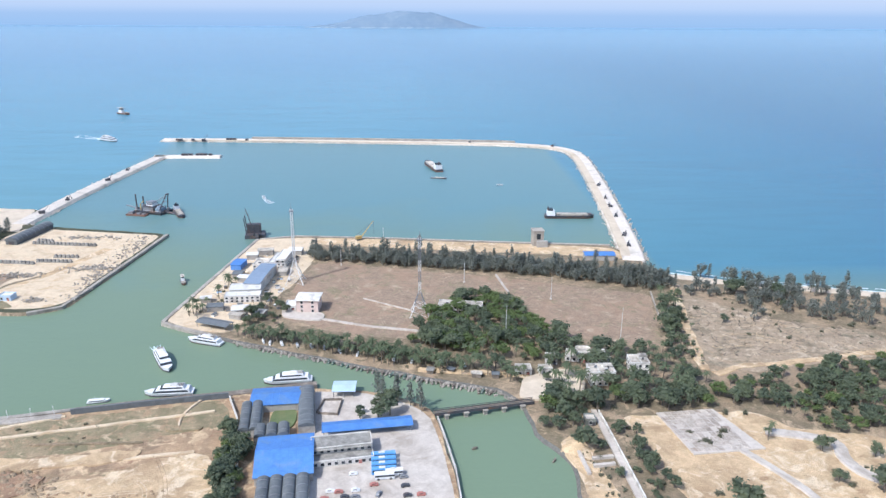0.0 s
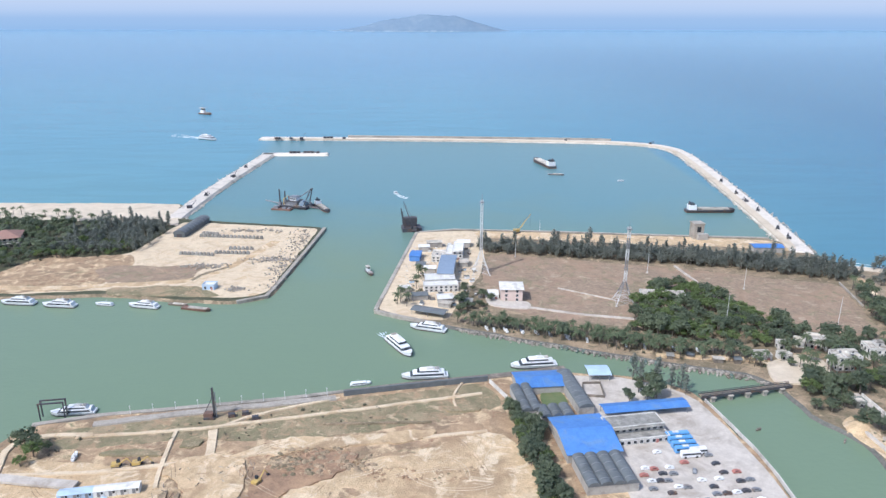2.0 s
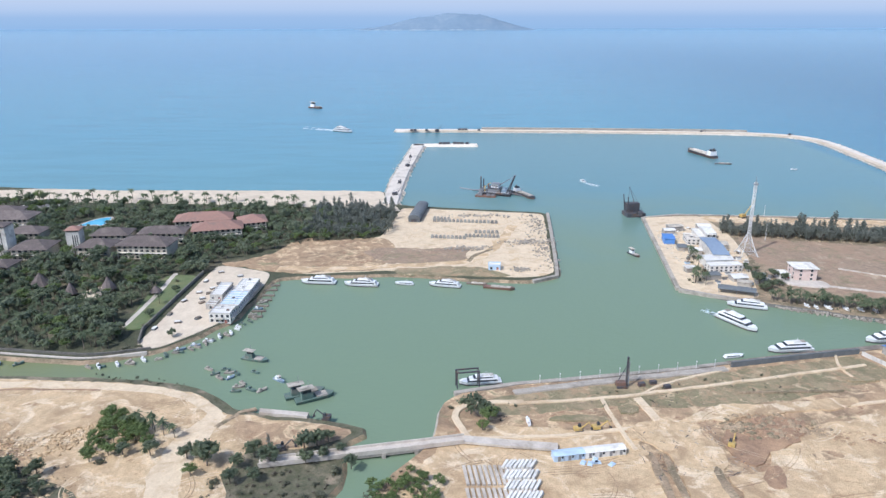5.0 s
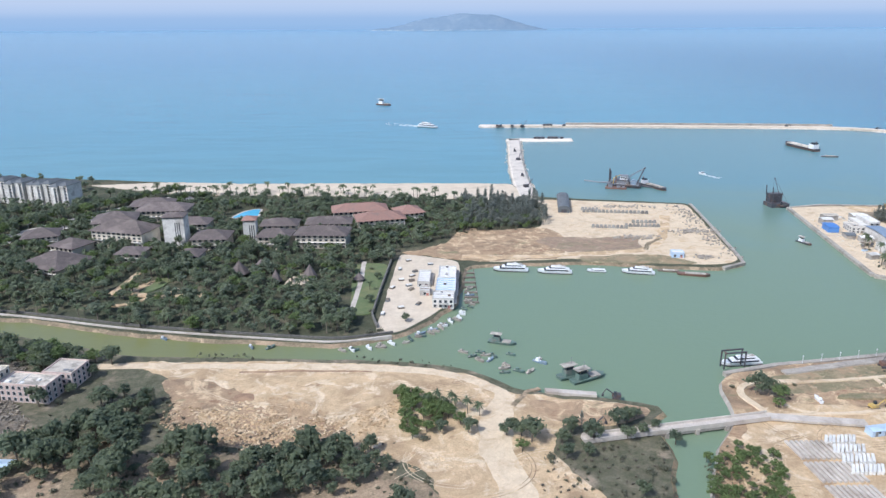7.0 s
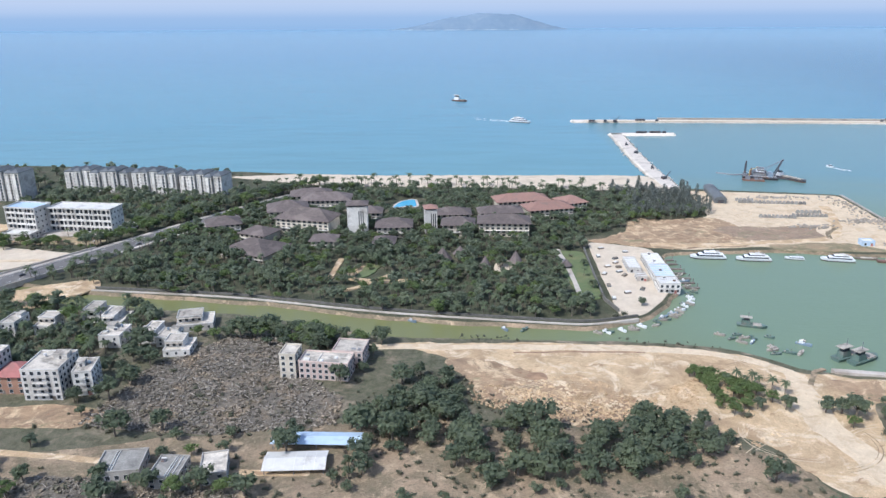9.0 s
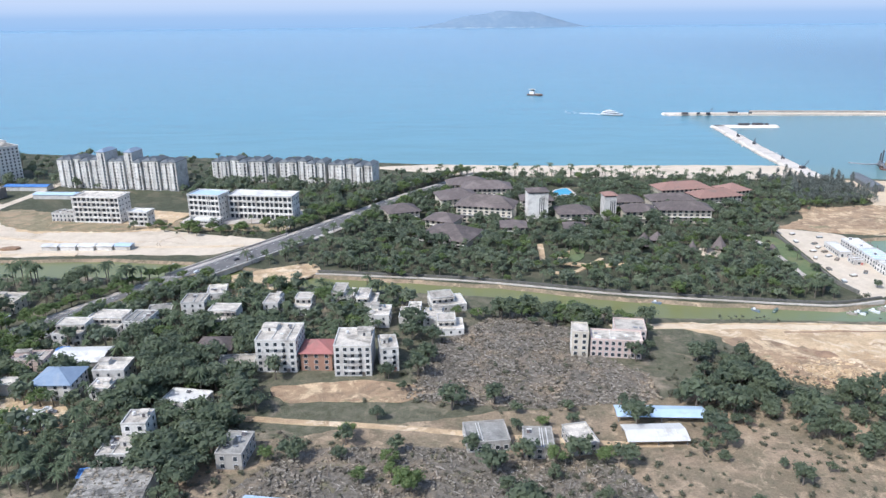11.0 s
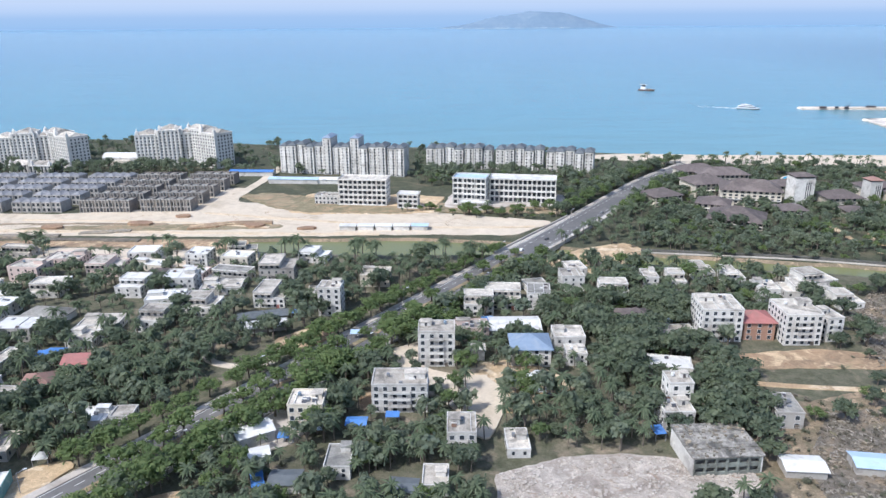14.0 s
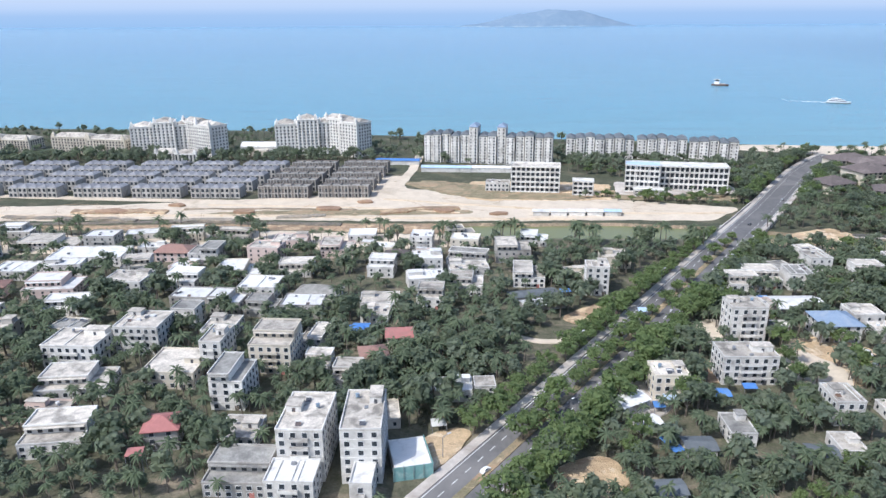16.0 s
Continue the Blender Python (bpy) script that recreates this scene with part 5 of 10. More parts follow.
# canal promenade: a pale path with a low wall
PROMENADE = rounded_line([(-466.6, 223.8), (-419.2, 217.6), (-397.8, 212.6), (-366.2, 203.6), (-338.8, 198.5), (-306.5, 193.3), (-294.4, 191.7), (-278.4, 196.3)])
structure("promenade", Shape().slab(turned_left(along(PROMENADE, 0.9)), GROUND - 0.8, GROUND + 0.35), CONCRETE, "pale promenade along the canal")
wall_line = [(x + 0.4, y + 2.2) for x, y in PROMENADE]
structure("garden_wall", Shape().slab(turned_left(along(wall_line, 0.4)), GROUND - 0.5, GROUND + 0.8), DARK_ROCK, "low garden wall behind the promenade")


# ---- apartment blocks, hotels and schools along the shore ----
def apartments(x, y, w, d, h, turn, units, turrets=()):
    """A long white block of units, each with its own gabled head, some of them higher."""
    take(x, y, w, d, turn, 1.5)
    ob = thing("apartment_block", "long white apartment block with grey roofs", "apartment block", pose(x, y, GROUND, 0, 0, turn), "apartments by the beach")
    uw = w / units
    for k in range(units):
        u, out, tall = -w / 2 + (k + 0.5) * uw, (k % 2) * 1.2, h + (5.0 if k in turrets else (k % 3) * 0.5)
        unit = part("unit", Shape().box(-uw / 2 + 0.25, uw / 2 - 0.25, -d / 2 - out, d / 2, -0.3, tall), WHITEWASH, ob, m=pose(u, 0, 0))
        part("roof", Shape().hip(uw - 0.6, d + out, tall + 0.15, 1.5, 0.3, y=-out / 2), SLATE_BLUE if k in turrets else GREY_SHEET, unit)
        s = Shape()
        floors, cols = max(3, round(tall / 1.75)), max(2, int(uw / 1.9))
        for c, f in itertools.product(range(cols), range(floors)):
            px, pz = (c + 0.5) * (uw - 0.5) / cols - uw / 2 + 0.25, 0.5 + f * (tall - 0.5) / floors
            s.box(px - 0.42, px + 0.42, -d / 2 - out - 0.05, -d / 2 - out + 0.1, pz, pz + 0.85)
        tagged(part("window", s, GLASS, unit), kind="stuff")
        part("bay", Shape().box(-0.9, 0.9, -d / 2 - out - 0.7, -d / 2 - out, 0.9, tall - 0.6), WHITEWASH, unit)
    return ob


apartments(-596.5, 364, 71, 10.5, 15.0, -9, 14, (5, 8))
apartments(-532.6, 380, 38, 11, 11.0, -8, 7)
apartments(-498.6, 375.5, 27, 11, 11.2, -11, 5)
apartments(-471.2, 370.5, 26, 11, 10.6, -14, 5)


def hotel(x, y, w, d, h, turn, label, wall, centre=True):
    """A grand white hotel: long wings, a higher centre, mansard roofs, cornices and pilasters."""
    take(x, y, w, d, turn, 2)
    ob = thing("hotel", label, "hotel", pose(x, y, GROUND, 0, 0, turn), "hotels on the shore")
    spans = [(-w / 2, -w * 0.12, h * 0.88), (-w * 0.12, w * 0.22, h), (w * 0.22, w / 2, h * 0.9)] if centre else [(-w / 2, 0, h), (0, w / 2, h * 0.94)]
    for k, (a, b, tall) in enumerate(spans):
        out = 1.5 if k == 1 else 0.0
        body = part("wing", Shape().box(a + 0.05, b - 0.05, -d / 2 - out, d / 2, -0.3, tall), wall, ob)
        part("cornice", Shape().box(a - 0.15, b + 0.15, -d / 2 - out - 0.35, d / 2 + 0.3, tall, tall + 0.4), wall, body)
        part("mansard", Shape().hip(b - a - 1.2, d - 1.0, tall + 0.42, 1.8, 0.1, x=(a + b) / 2, ridge=(b - a) * 0.75), FLAT_ROOF, body)
        cols, floors, s = max(3, int((b - a) / 2.0)), max(4, round(tall / 1.9)), Shape()
        for c, f in itertools.product(range(cols), range(floors)):
            px, pz = a + (c + 0.5) * (b - a) / cols, 0.7 + f * (tall - 0.9) / floors
            s.box(px - 0.42, px + 0.42, -d / 2 - out - 0.04, -d / 2 - out + 0.1, pz, pz + 1.05)
        if k == len(spans) - 1:  # the end wall has windows too
            rows = max(3, int(d / 2.0))
            for c, f in itertools.product(range(rows), range(floors)):
                py, pz = -d / 2 + (c + 0.5) * d / rows, 0.7 + f * (tall - 0.9) / floors
                s.box(b - 0.1, b + 0.04, py - 0.42, py + 0.42, pz, pz + 1.05)
        tagged(part("window", s, GLASS, body), kind="stuff")
        for c in range(cols + 1):
            px = a + c * (b - a) / cols
            part("pilaster", Shape().box(px - 0.25, px + 0.25, -d / 2 - out - 0.3, -d / 2 - out - 0.0, 0, tall), wall, body)
        for q in (a + 1.2, b - 1.2):
            part("pinnacle", Shape().box(q - 0.8, q + 0.8, -d / 2 - out, -d / 2 - out + 1.6, tall + 0.4, tall + 2.0).rod((q, -d / 2 - out + 0.8, tall + 2.0), (q, -d / 2 - out + 0.8, tall + 3.4), 0.8, 0.1, 6), wall, body)
    return ob


hotel(-704.5, 391, 34, 13, 20.5, 14, "grand white beach hotel with ornate towers", HOTEL_WHITE)
hotel(-678.4, 387.6, 27, 11, 20.8, -34, "side wing of a grand white hotel", HOTEL_WHITE, False)
hotel(-790, 391, 34, 13, 18.8, 14, "grand white beach hotel with ornate towers", HOTEL_WHITE)
hotel(-763.4, 387.6, 28, 11, 19.0, -34, "side wing of a grand white hotel", HOTEL_WHITE, False)
hotel(-832.4, 392.1, 50, 12, 9.6, -10, "cream apartment hotel by the shore", CREAM, False)
hotel(-772.2, 368.4, 26, 10, 4.5, -4, "low white banqueting hall of a hotel", WHITEWASH, False)
hotel(-896.1, 405.3, 44, 12, 7.0, -8, "cream apartment hotel by the shore", CREAM, False)


def rotunda():
    take(-729.5, 388.1, 24, 16, 0)
    ob = thing("entrance_hall", "white vaulted entrance hall between two hotels", "hall", pose(-729.5, 388.1, GROUND, 0, 0, -4))
    part("wall", Shape().box(-12, 12, -5, 5, -0.3, 4.5), WHITEWASH, ob)
    part("roof", Shape().vault(10, 24, 0, 2.6, n=12).moved(pose(0, 0, 4.5, 0, 2.6, 92.4)), WHITE_SHEET, ob)
    for k in range(5):
        part("arch", Shape().box(-1.1, 1.1, -5.06, -4.9, 0, 2.4).rod((0, -5.06, 2.4), (0, -4.9, 2.4), 1.1, n=12), GLASS, ob, m=pose((k - 2) * 4.4, 0, 0))
    part("gate_hall", Shape().box(-5, 5, -9, -5, -0.2, 3.6), CREAM, ob)


rotunda()


def school(x, y, w, d, h, turn, label, roof):
    """A long white school: storeys of open galleries with dark window bands between pillars."""
    take(x, y, w, d, turn, 1.5)
    ob = thing("school_building", label, "school", pose(x, y, GROUND, 0, 0, turn))
    floors = max(2, round(h / 2.5))
    part("wall", Shape().box(-w / 2, w / 2, -d / 2 + 0.7, d / 2, -0.3, h), WHITEWASH, ob)
    for f in range(floors):
        z = h * f / floors
        part("floor_slab", Shape().box(-w / 2 - 0.1, w / 2 + 0.1, -d / 2 - 0.1, -d / 2 + 0.7, z, z + 0.75), WHITEWASH, ob)
        n = int(w / 2.1)
        for k in range(n):
            u = -w / 2 + (k + 0.5) * w / n
            part("window", Shape().box(u - 0.7, u + 0.7, -d / 2 + 0.62, -d / 2 + 0.75, z + 0.8, z + h / floors - 0.15), GLASS, ob)
    for k in range(int(w / 4.2) + 1):
        u = -w / 2 + k * w / int(w / 4.2)
        part("pillar", Shape().box(u - 0.18, u + 0.18, -d / 2 - 0.14, -d / 2 + 0.3, 0, h), WHITEWASH, ob)
    part("roof", parapet(w + 0.6, d + 0.6, h, 0.7), [roof, WHITEWASH], ob, "flat roof with a parapet")
    joined_windows(ob, w, d, h, floors, 2.4, "r")
    return ob


school(-576.7, 296.2, 22, 10, 11.8, -6, "cream school block with rows of windows", FLAT_ROOF)
school(-555.8, 288.4, 9, 6, 6.4, -8, "low school block beside the canal", WHITE_SHEET)
school(-527.6, 296.6, 15, 10, 12.4, -12, "long white school with open galleries", PALE_BLUE)
school(-503.4, 299.9, 30, 10, 11.0, -8, "long white school with open galleries", WHITE_SHEET)
school(-526.5, 286.6, 13, 6, 2.8, -8, "low white school outbuilding", WHITE_SHEET)
flat_house(-594, 297.5, 11, 7, 3.8, -6, WHITEWASH, FLAT_ROOF, RNG, "plain white annexe of a school", stair=False)
for x, y, w, turn, mat in ((-619.2, 339.3, 26, -4, PALE_BLUE), (-646.4, 358.1, 24, -3, BLUE_SHEET), (-596.5, 338.6, 24, -3, WHITE_SHEET)):
    shed(x, y, w, 6, 2.4, turn, mat, RNG, "long site shed with a sheet roof", WHITEWASH)
for k in range(5):
    shed(-578.1 + k * 7.30, 253.6 - k * -0.08, 6.4, 4, 2.0, -4, PALE_BLUE if k == 4 else WHITE_SHEET, RNG, "white site cabin on the earthworks", WHITEWASH, name="site_cabin")


# ---- terraces of small villas, some of them still bare shells ----
VILLA_ROOF = surface("blue_grey_villa_tiles", (0.29, 0.29, 0.30), (0.21, 0.212, 0.225), 1.2, (0.36, 0.36, 0.36), 0.3, 6, vary=0.15)


SHELL_WALL = surface("dark_bare_concrete", (0.24, 0.215, 0.195), (0.17, 0.155, 0.14), 1.0, (0.30, 0.26, 0.22), 0.3, 4, vary=0.12)


def villa(finished):
    ob = thing("terrace_villa", "narrow terrace villa with a pale roof" if finished else "unfinished grey terrace villa with open window frames", "villa", group="terrace villas")
    w, d, h = 4.4, 8.0, 4.6
    wall = GREY_WALL if finished else SHELL_WALL
    part("wall", Shape().box(-w / 2, w / 2, -d / 2, d / 2, -0.3, h), wall, ob)
    joined_windows(ob, w, d, h, 2, 2.0, "f", 1.2, 1.4, 0.0)
    if finished:
        part("roof", Shape().hip(w - 0.6, d - 1.0, h + 0.15, 1.1, 0.25), VILLA_ROOF, ob)
    else:
        part("roof", parapet(w, d, h, 0.7), [DARK_ROOF, SHELL_WALL], ob)
        frame_bars = Shape().box(-w / 2 + 0.2, w / 2 - 0.2, -d / 2 + 0.02, -d / 2 + 0.3, h + 0.1, h + 1.2)
        for u in (-w / 2, -w * 0.17, w * 0.17, w / 2):
            frame_bars.box(u - 0.14, u + 0.14, -d / 2 - 0.35, -d / 2, 0, h + 1.3)
        part("portal_frame", frame_bars.box(-w / 2, w / 2, -d / 2 - 0.3, -d / 2, h * 0.46, h * 0.54), GREY_WALL, ob, "pale bare concrete frame")
    return ob


def terraces():
    first = {}
    for bay, (x0, x1, shell) in enumerate(((-702, -678, True), (-675, -652, True), (-733, -708, False), (-760, -736, False), (-787, -763, False), (-817, -791, False), (-847, -822, False), (-882, -851, False))):
        for row in range(5):
            n = int((x1 - x0) / 4.5)
            for k in range(n):
                x, y = x0 + (k + 0.5) * 4.5 + row * (0.8 if shell else 2.0), 284 + row * 13.4 + (x0 + 700) * 0.05 * shell
                at = pose(x, y, GROUND, 0, 0, -4)
                if shell in first:
                    copy_thing(first[shell], at)
                else:
                    first[shell] = villa(not shell)
                    first[shell].matrix_basis = at
    take(-775.8, 308.7, 260, 75, -4, 0)


terraces()


# ---- breakwater, jetty and quays ----
def mound(name, line, width, high, label, crest=None, mat=None):
    pts = turned_left(along(line, width))
    s = Shape().slab(pts, -1.0, high, 0, 2.2)
    return structure(name, s, mat or ROCK, label)


BREAKWATER = rounded_line([(-224, 640), (-176, 638.5), (-55, 631), (67.6, 620), (108, 608), (127, 590), (131, 562), (126, 505), (120, 448), (112.5, 382), (105.5, 330), (102.5, 314)], 2)
mound("breakwater", BREAKWATER, 9.6, 1.5, "long pale breakwater of rock and sand")
CREST = rounded_line([(-146, 641), (-55, 635), (67.6, 624), (86, 620)], 1)
structure("crown_wall", Shape().slab(turned_left(along(CREST, 2.5)), 1.2, 3.2), QUAY, "concrete crown wall on the breakwater")
structure("breakwater_road", Shape().slab(turned_left(along(rounded_line([(-213, 637), (-55, 627.8), (67.6, 617), (106, 605), (124, 588.5), (127.6, 562), (122.6, 505), (116.6, 448), (109.2, 382), (102.4, 330), (100, 319)], 2), 4.4)), 1.0, 1.56), BEACH, "pale track on the breakwater")
mound("jetty", rounded_line([(-213.2, 376.8), (-211.1, 447.2), (-204, 530.9), (-200.8, 565.7)], 1), 8.0, 1.5, "pale rock jetty with a haul road")
mound("jetty_head", rounded_line([(-205.9, 563.2), (-191.7, 565.3), (-154.3, 564.5)], 1), 6.0, 1.5, "short arm at the jetty's end")


def loose_stones(name, label, spots, size, mat, per=1.0, height=0.8):
    """Many uneven stones, as stuff."""
    quads = []
    for x, y, z in spots:
        s = size * TREE_RNG2.uniform(0.5, 1.3)
        quads.append(np.array([x, y, z]) + BALL_STONE * s * TREE_RNG2.uniform(0.6, 1.2, (6, 4, 1)) * np.array([1, 1, height]))
    if quads:
        tagged(new(name, stone_mesh(name, np.concatenate(quads), mat)), label, "stones", kind="stuff")


TREE_RNG2 = np.random.default_rng(17)
BALL_STONE = np.array([[[-1, -1, -1], [-1, 1, -1], [1, 1, -1], [1, -1, -1]], [[-1, -1, 1], [1, -1, 1], [1, 1, 1], [-1, 1, 1]], [[-1, -1, -1], [1, -1, -1], [1, -1, 1], [-1, -1, 1]],
                       [[1, -1, -1], [1, 1, -1], [1, 1, 1], [1, -1, 1]], [[1, 1, -1], [-1, 1, -1], [-1, 1, 1], [1, 1, 1]], [[-1, 1, -1], [-1, -1, -1], [-1, -1, 1], [-1, 1, 1]]], float) * 0.58


def stone_mesh(name, quads, mat):
    me = bpy.data.meshes.new(name)
    me.from_pydata(quads.reshape(-1, 3).tolist(), [], [tuple(range(4 * k, 4 * k + 4)) for k in range(len(quads))])
    me.materials.append(mat)
    return me


def edge_spots(line, width, count, z, jitter):
    out = []
    pts = [Vector(p) for p in line]
    lens = [(b - a).length for a, b in zip(pts, pts[1:])]
    for _ in range(count):
        r = TREE_RNG2.uniform(0, sum(lens))
        for a, b, n in zip(pts, pts[1:], lens):
            if r < n:
                d = (b - a) / n
                off = TREE_RNG2.choice((-1, 1)) * (width / 2 + TREE_RNG2.normal() * jitter)
                out.append((a.x + d.x * r - d.y * off, a.y + d.y * r + d.x * off, z + TREE_RNG2.uniform(-0.4, 0.2)))
                break
            r -= n
    return out


loose_stones("armour_stones", "pale armour stones along the breakwater", edge_spots(BREAKWATER, 11.0, 3600, 0.5, 1.0), 0.6, ROCK)
loose_stones("armour_stones", "pale armour stones along the jetty", edge_spots([(-213.2, 376.8), (-211.1, 447.2), (-204, 530.9), (-200.8, 565.7)], 9.5, 900, 0.5, 0.8), 0.55, ROCK)

# quay edges: the straight walls of the pad, the peninsula and the building land
for name, line, label in (("quay_wall", [(-128.4, 358), (-131.6, 325), (-136.8, 276.3), (-138.6, 263.4), (-149, 257.6)], "dark quay wall of the sandy pad"), ("quay_wall", [(-80, 349.3), (-94.1, 248.7)], "quay wall of the peninsula"), ("quay_wall", [(-94.1, 247.6), (-83.6, 241.7), (-69.7, 234.8)], "quay wall beside the ferry berth"),
                          ("quay_wall", [(-79, 349.3), (-60.9, 354), (-9.4, 349.3), (47.2, 342), (97.1, 336.8)], "quay wall along the basin"), ("quay_wall", [(-182.5, 169.8), (-165.7, 174.6), (-150.8, 176.9), (-116.9, 182.6), (-99, 186.6)], "quay wall of the building land")):
    structure(name, Shape().slab(turned_left(along(line, 1.6)), -1.0, GROUND + 0.25), QUAY, label)
structure("floating_dock", Shape().slab(turned_left(along([(-99, 186.2), (-76.9, 191), (-54.8, 195), (-30.6, 200.2)], 2.6)), -0.4, 1.3), WOOD, "long rusty brown pontoon along the quay")
structure("dock_wall", Shape().slab(turned_left(along([(-99, 184.2), (-77, 188.7), (-55.9, 192.5)], 0.6)), 0.4, 2.7), GREY_SHEET, "grey hoarding along the quay")
loose_stones("shore_stones", "dark stones along the river shore", edge_spots([(-63.8, 231.9), (-41.6, 222.1), (-25.3, 216.2), (-6, 208.4), (5.1, 203.5), (20.5, 198.5), (27.7, 194.4), (31.8, 188.3)], 1.0, 900, 0.4, 0.8), 0.5, QUAY)
loose_stones("bank_stones", "broken stones on the pad's edge", [(TREE_RNG2.uniform(-145.4, -134), TREE_RNG2.uniform(270.1, 350.8), GROUND + 0.2) for _ in range(120)], 0.5, QUAY)


# ---- boats ----
def hull_shape(length, beam, draft, height, bow=0.3, stern=0.85, sheer=0.35, n=9):
    """A hull: sections from stern to bow that narrow and rise, closed by a deck."""
    v, f = [], []
    for k in range(n):
        u = k / (n - 1)
        wide = beam / 2 * (stern + (1 - stern) * min(1, u * 4)) if u < 1 - bow else beam / 2 * math.sqrt(max(0.0, 1 - ((u - 1 + bow) / bow) ** 2))
        wide = max(wide, 0.03)
        top = height + sheer * u * u
        x = (u - 0.5) * length
        v += [(x, -wide, top), (x - 0.06 * length * u * u * 0.6, -wide * 0.72, -draft), (x - 0.06 * length * u * u * 0.6, wide * 0.72, -draft), (x, wide, top)]
    for k in range(n - 1):
        a, b = 4 * k, 4 * k + 4
        f += [(a, a + 1, b + 1, b), (a + 1, a + 2, b + 2, b + 1), (a + 2, a + 3, b + 3, b + 2), (a + 3, a, b, b + 3)]
    return Shape().add(v, f + [(0, 3, 2, 1), (4 * n - 4, 4 * n - 3, 4 * n - 2, 4 * n - 1)])


def cabin(x0, x1, w, z0, z1, rake=0.4):
    return Shape().add([(x0, -w / 2, z0), (x1, -w / 2, z0), (x1, w / 2, z0), (x0, w / 2, z0), (x0 + rake * 0.3, -w * 0.46, z1), (x1 - rake, -w * 0.46, z1), (x1 - rake, w * 0.46, z1), (x0 + rake * 0.3, w * 0.46, z1)],
                       [(3, 2, 1, 0), (4, 5, 6, 7), (0, 1, 5, 4), (1, 2, 6, 5), (2, 3, 7, 6), (3, 0, 4, 7)])


def berth(x0, y0, x1, y1):
    """Middle, length and turn of a boat that lies from one point to another."""
    return (x0 + x1) / 2, (y0 + y1) / 2, math.hypot(x1 - x0, y1 - y0), math.degrees(math.atan2(y1 - y0, x1 - x0))


def ferry(ends, bow_first=False, label="white passenger ferry with dark window bands", z=0.0, decks=2):
    x, y, n, turn = berth(*ends)
    ob = thing("ferry", label, "ferry", pose(x, y, z, 0, 0, turn + (180 if bow_first else 0)), "white ferries in the harbour")
    b, h = n * 0.25, n * 0.07
    part("hull", hull_shape(n, b, 0.4, h, 0.34, 0.92, 0.5), HULL_WHITE, ob)
    part("waterline_stripe", hull_shape(n * 1.004, b * 1.02, 0.41, h * 0.3, 0.34, 0.92, 0.1), HULL_DARK, ob)
    part("main_cabin", cabin(-n * 0.45, n * 0.32, b * 0.88, h, h + n * 0.08, n * 0.1), HULL_WHITE, ob)
    part("window_band", cabin(-n * 0.41, n * 0.312, b * 0.895, h + n * 0.02, h + n * 0.062, n * 0.075), GLASS, ob)
    if decks > 1:
        part("upper_cabin", cabin(-n * 0.34, n * 0.17, b * 0.72, h + n * 0.08, h + n * 0.135, n * 0.09), HULL_WHITE, ob)
        part("bridge_window", cabin(-n * 0.3, n * 0.162, b * 0.735, h + n * 0.095, h + n * 0.122, n * 0.065), GLASS, ob)
        part("roof_cabin", cabin(-n * 0.2, -n * 0.02, b * 0.4, h + n * 0.135, h + n * 0.165, n * 0.04), WHITE_SHEET, ob)
        for k in range(3):
            part("life_raft", Shape().rod((-n * (0.3 - 0.035 * k), -b * 0.22, h + n * 0.15), (-n * (0.3 - 0.035 * k), b * 0.22, h + n * 0.15), n * 0.011, n=6), QUAY, ob)
    part("mast", Shape().rod((-n * 0.12, 0, h + n * 0.14), (-n * 0.14, 0, h + n * 0.23), 0.09, 0.04), WHITE_STEEL, ob)
    part("rail", Shape().rod((-n * 0.44, -b * 0.4, h + 0.55), (-n * 0.44, b * 0.4, h + 0.55), 0.05), WHITE_STEEL, ob)
    return ob


ferry((-241.3, 259.6, -227.3, 258.1), True)
ferry((-223.8, 256.8, -210.3, 255.2), True)
ferry((-203.8, 257.6, -196.4, 256.4), True, "small white tour boat moored at the bank", decks=1)
ferry((-190.3, 256.1, -177.9, 253.4), True, "white motor yacht moored at the bank")
ferry((-82.5, 196.3, -67.9, 197.4), True)
ferry((-47.7, 202.8, -32.6, 204.4), True)
ferry((-98, 192, -91.5, 193.1), False, "small white launch beside the pontoon", decks=1)
ferry((-80.7, 234.6, -67.7, 230.1), True)
ferry((-181, 176.6, -168.7, 177.8), True, "white ferry moored under a steel gantry")
ferry((-87.8, 224.6, -79.7, 210.4), False, "white ferry under way in the harbour")
ferry((-279.8, 644.3, -262.2, 634.4), False, "white ferry crossing the open sea")
ferry((54.1, 469.4, 58.3, 469.1), False, "small white boat on the basin", decks=1)


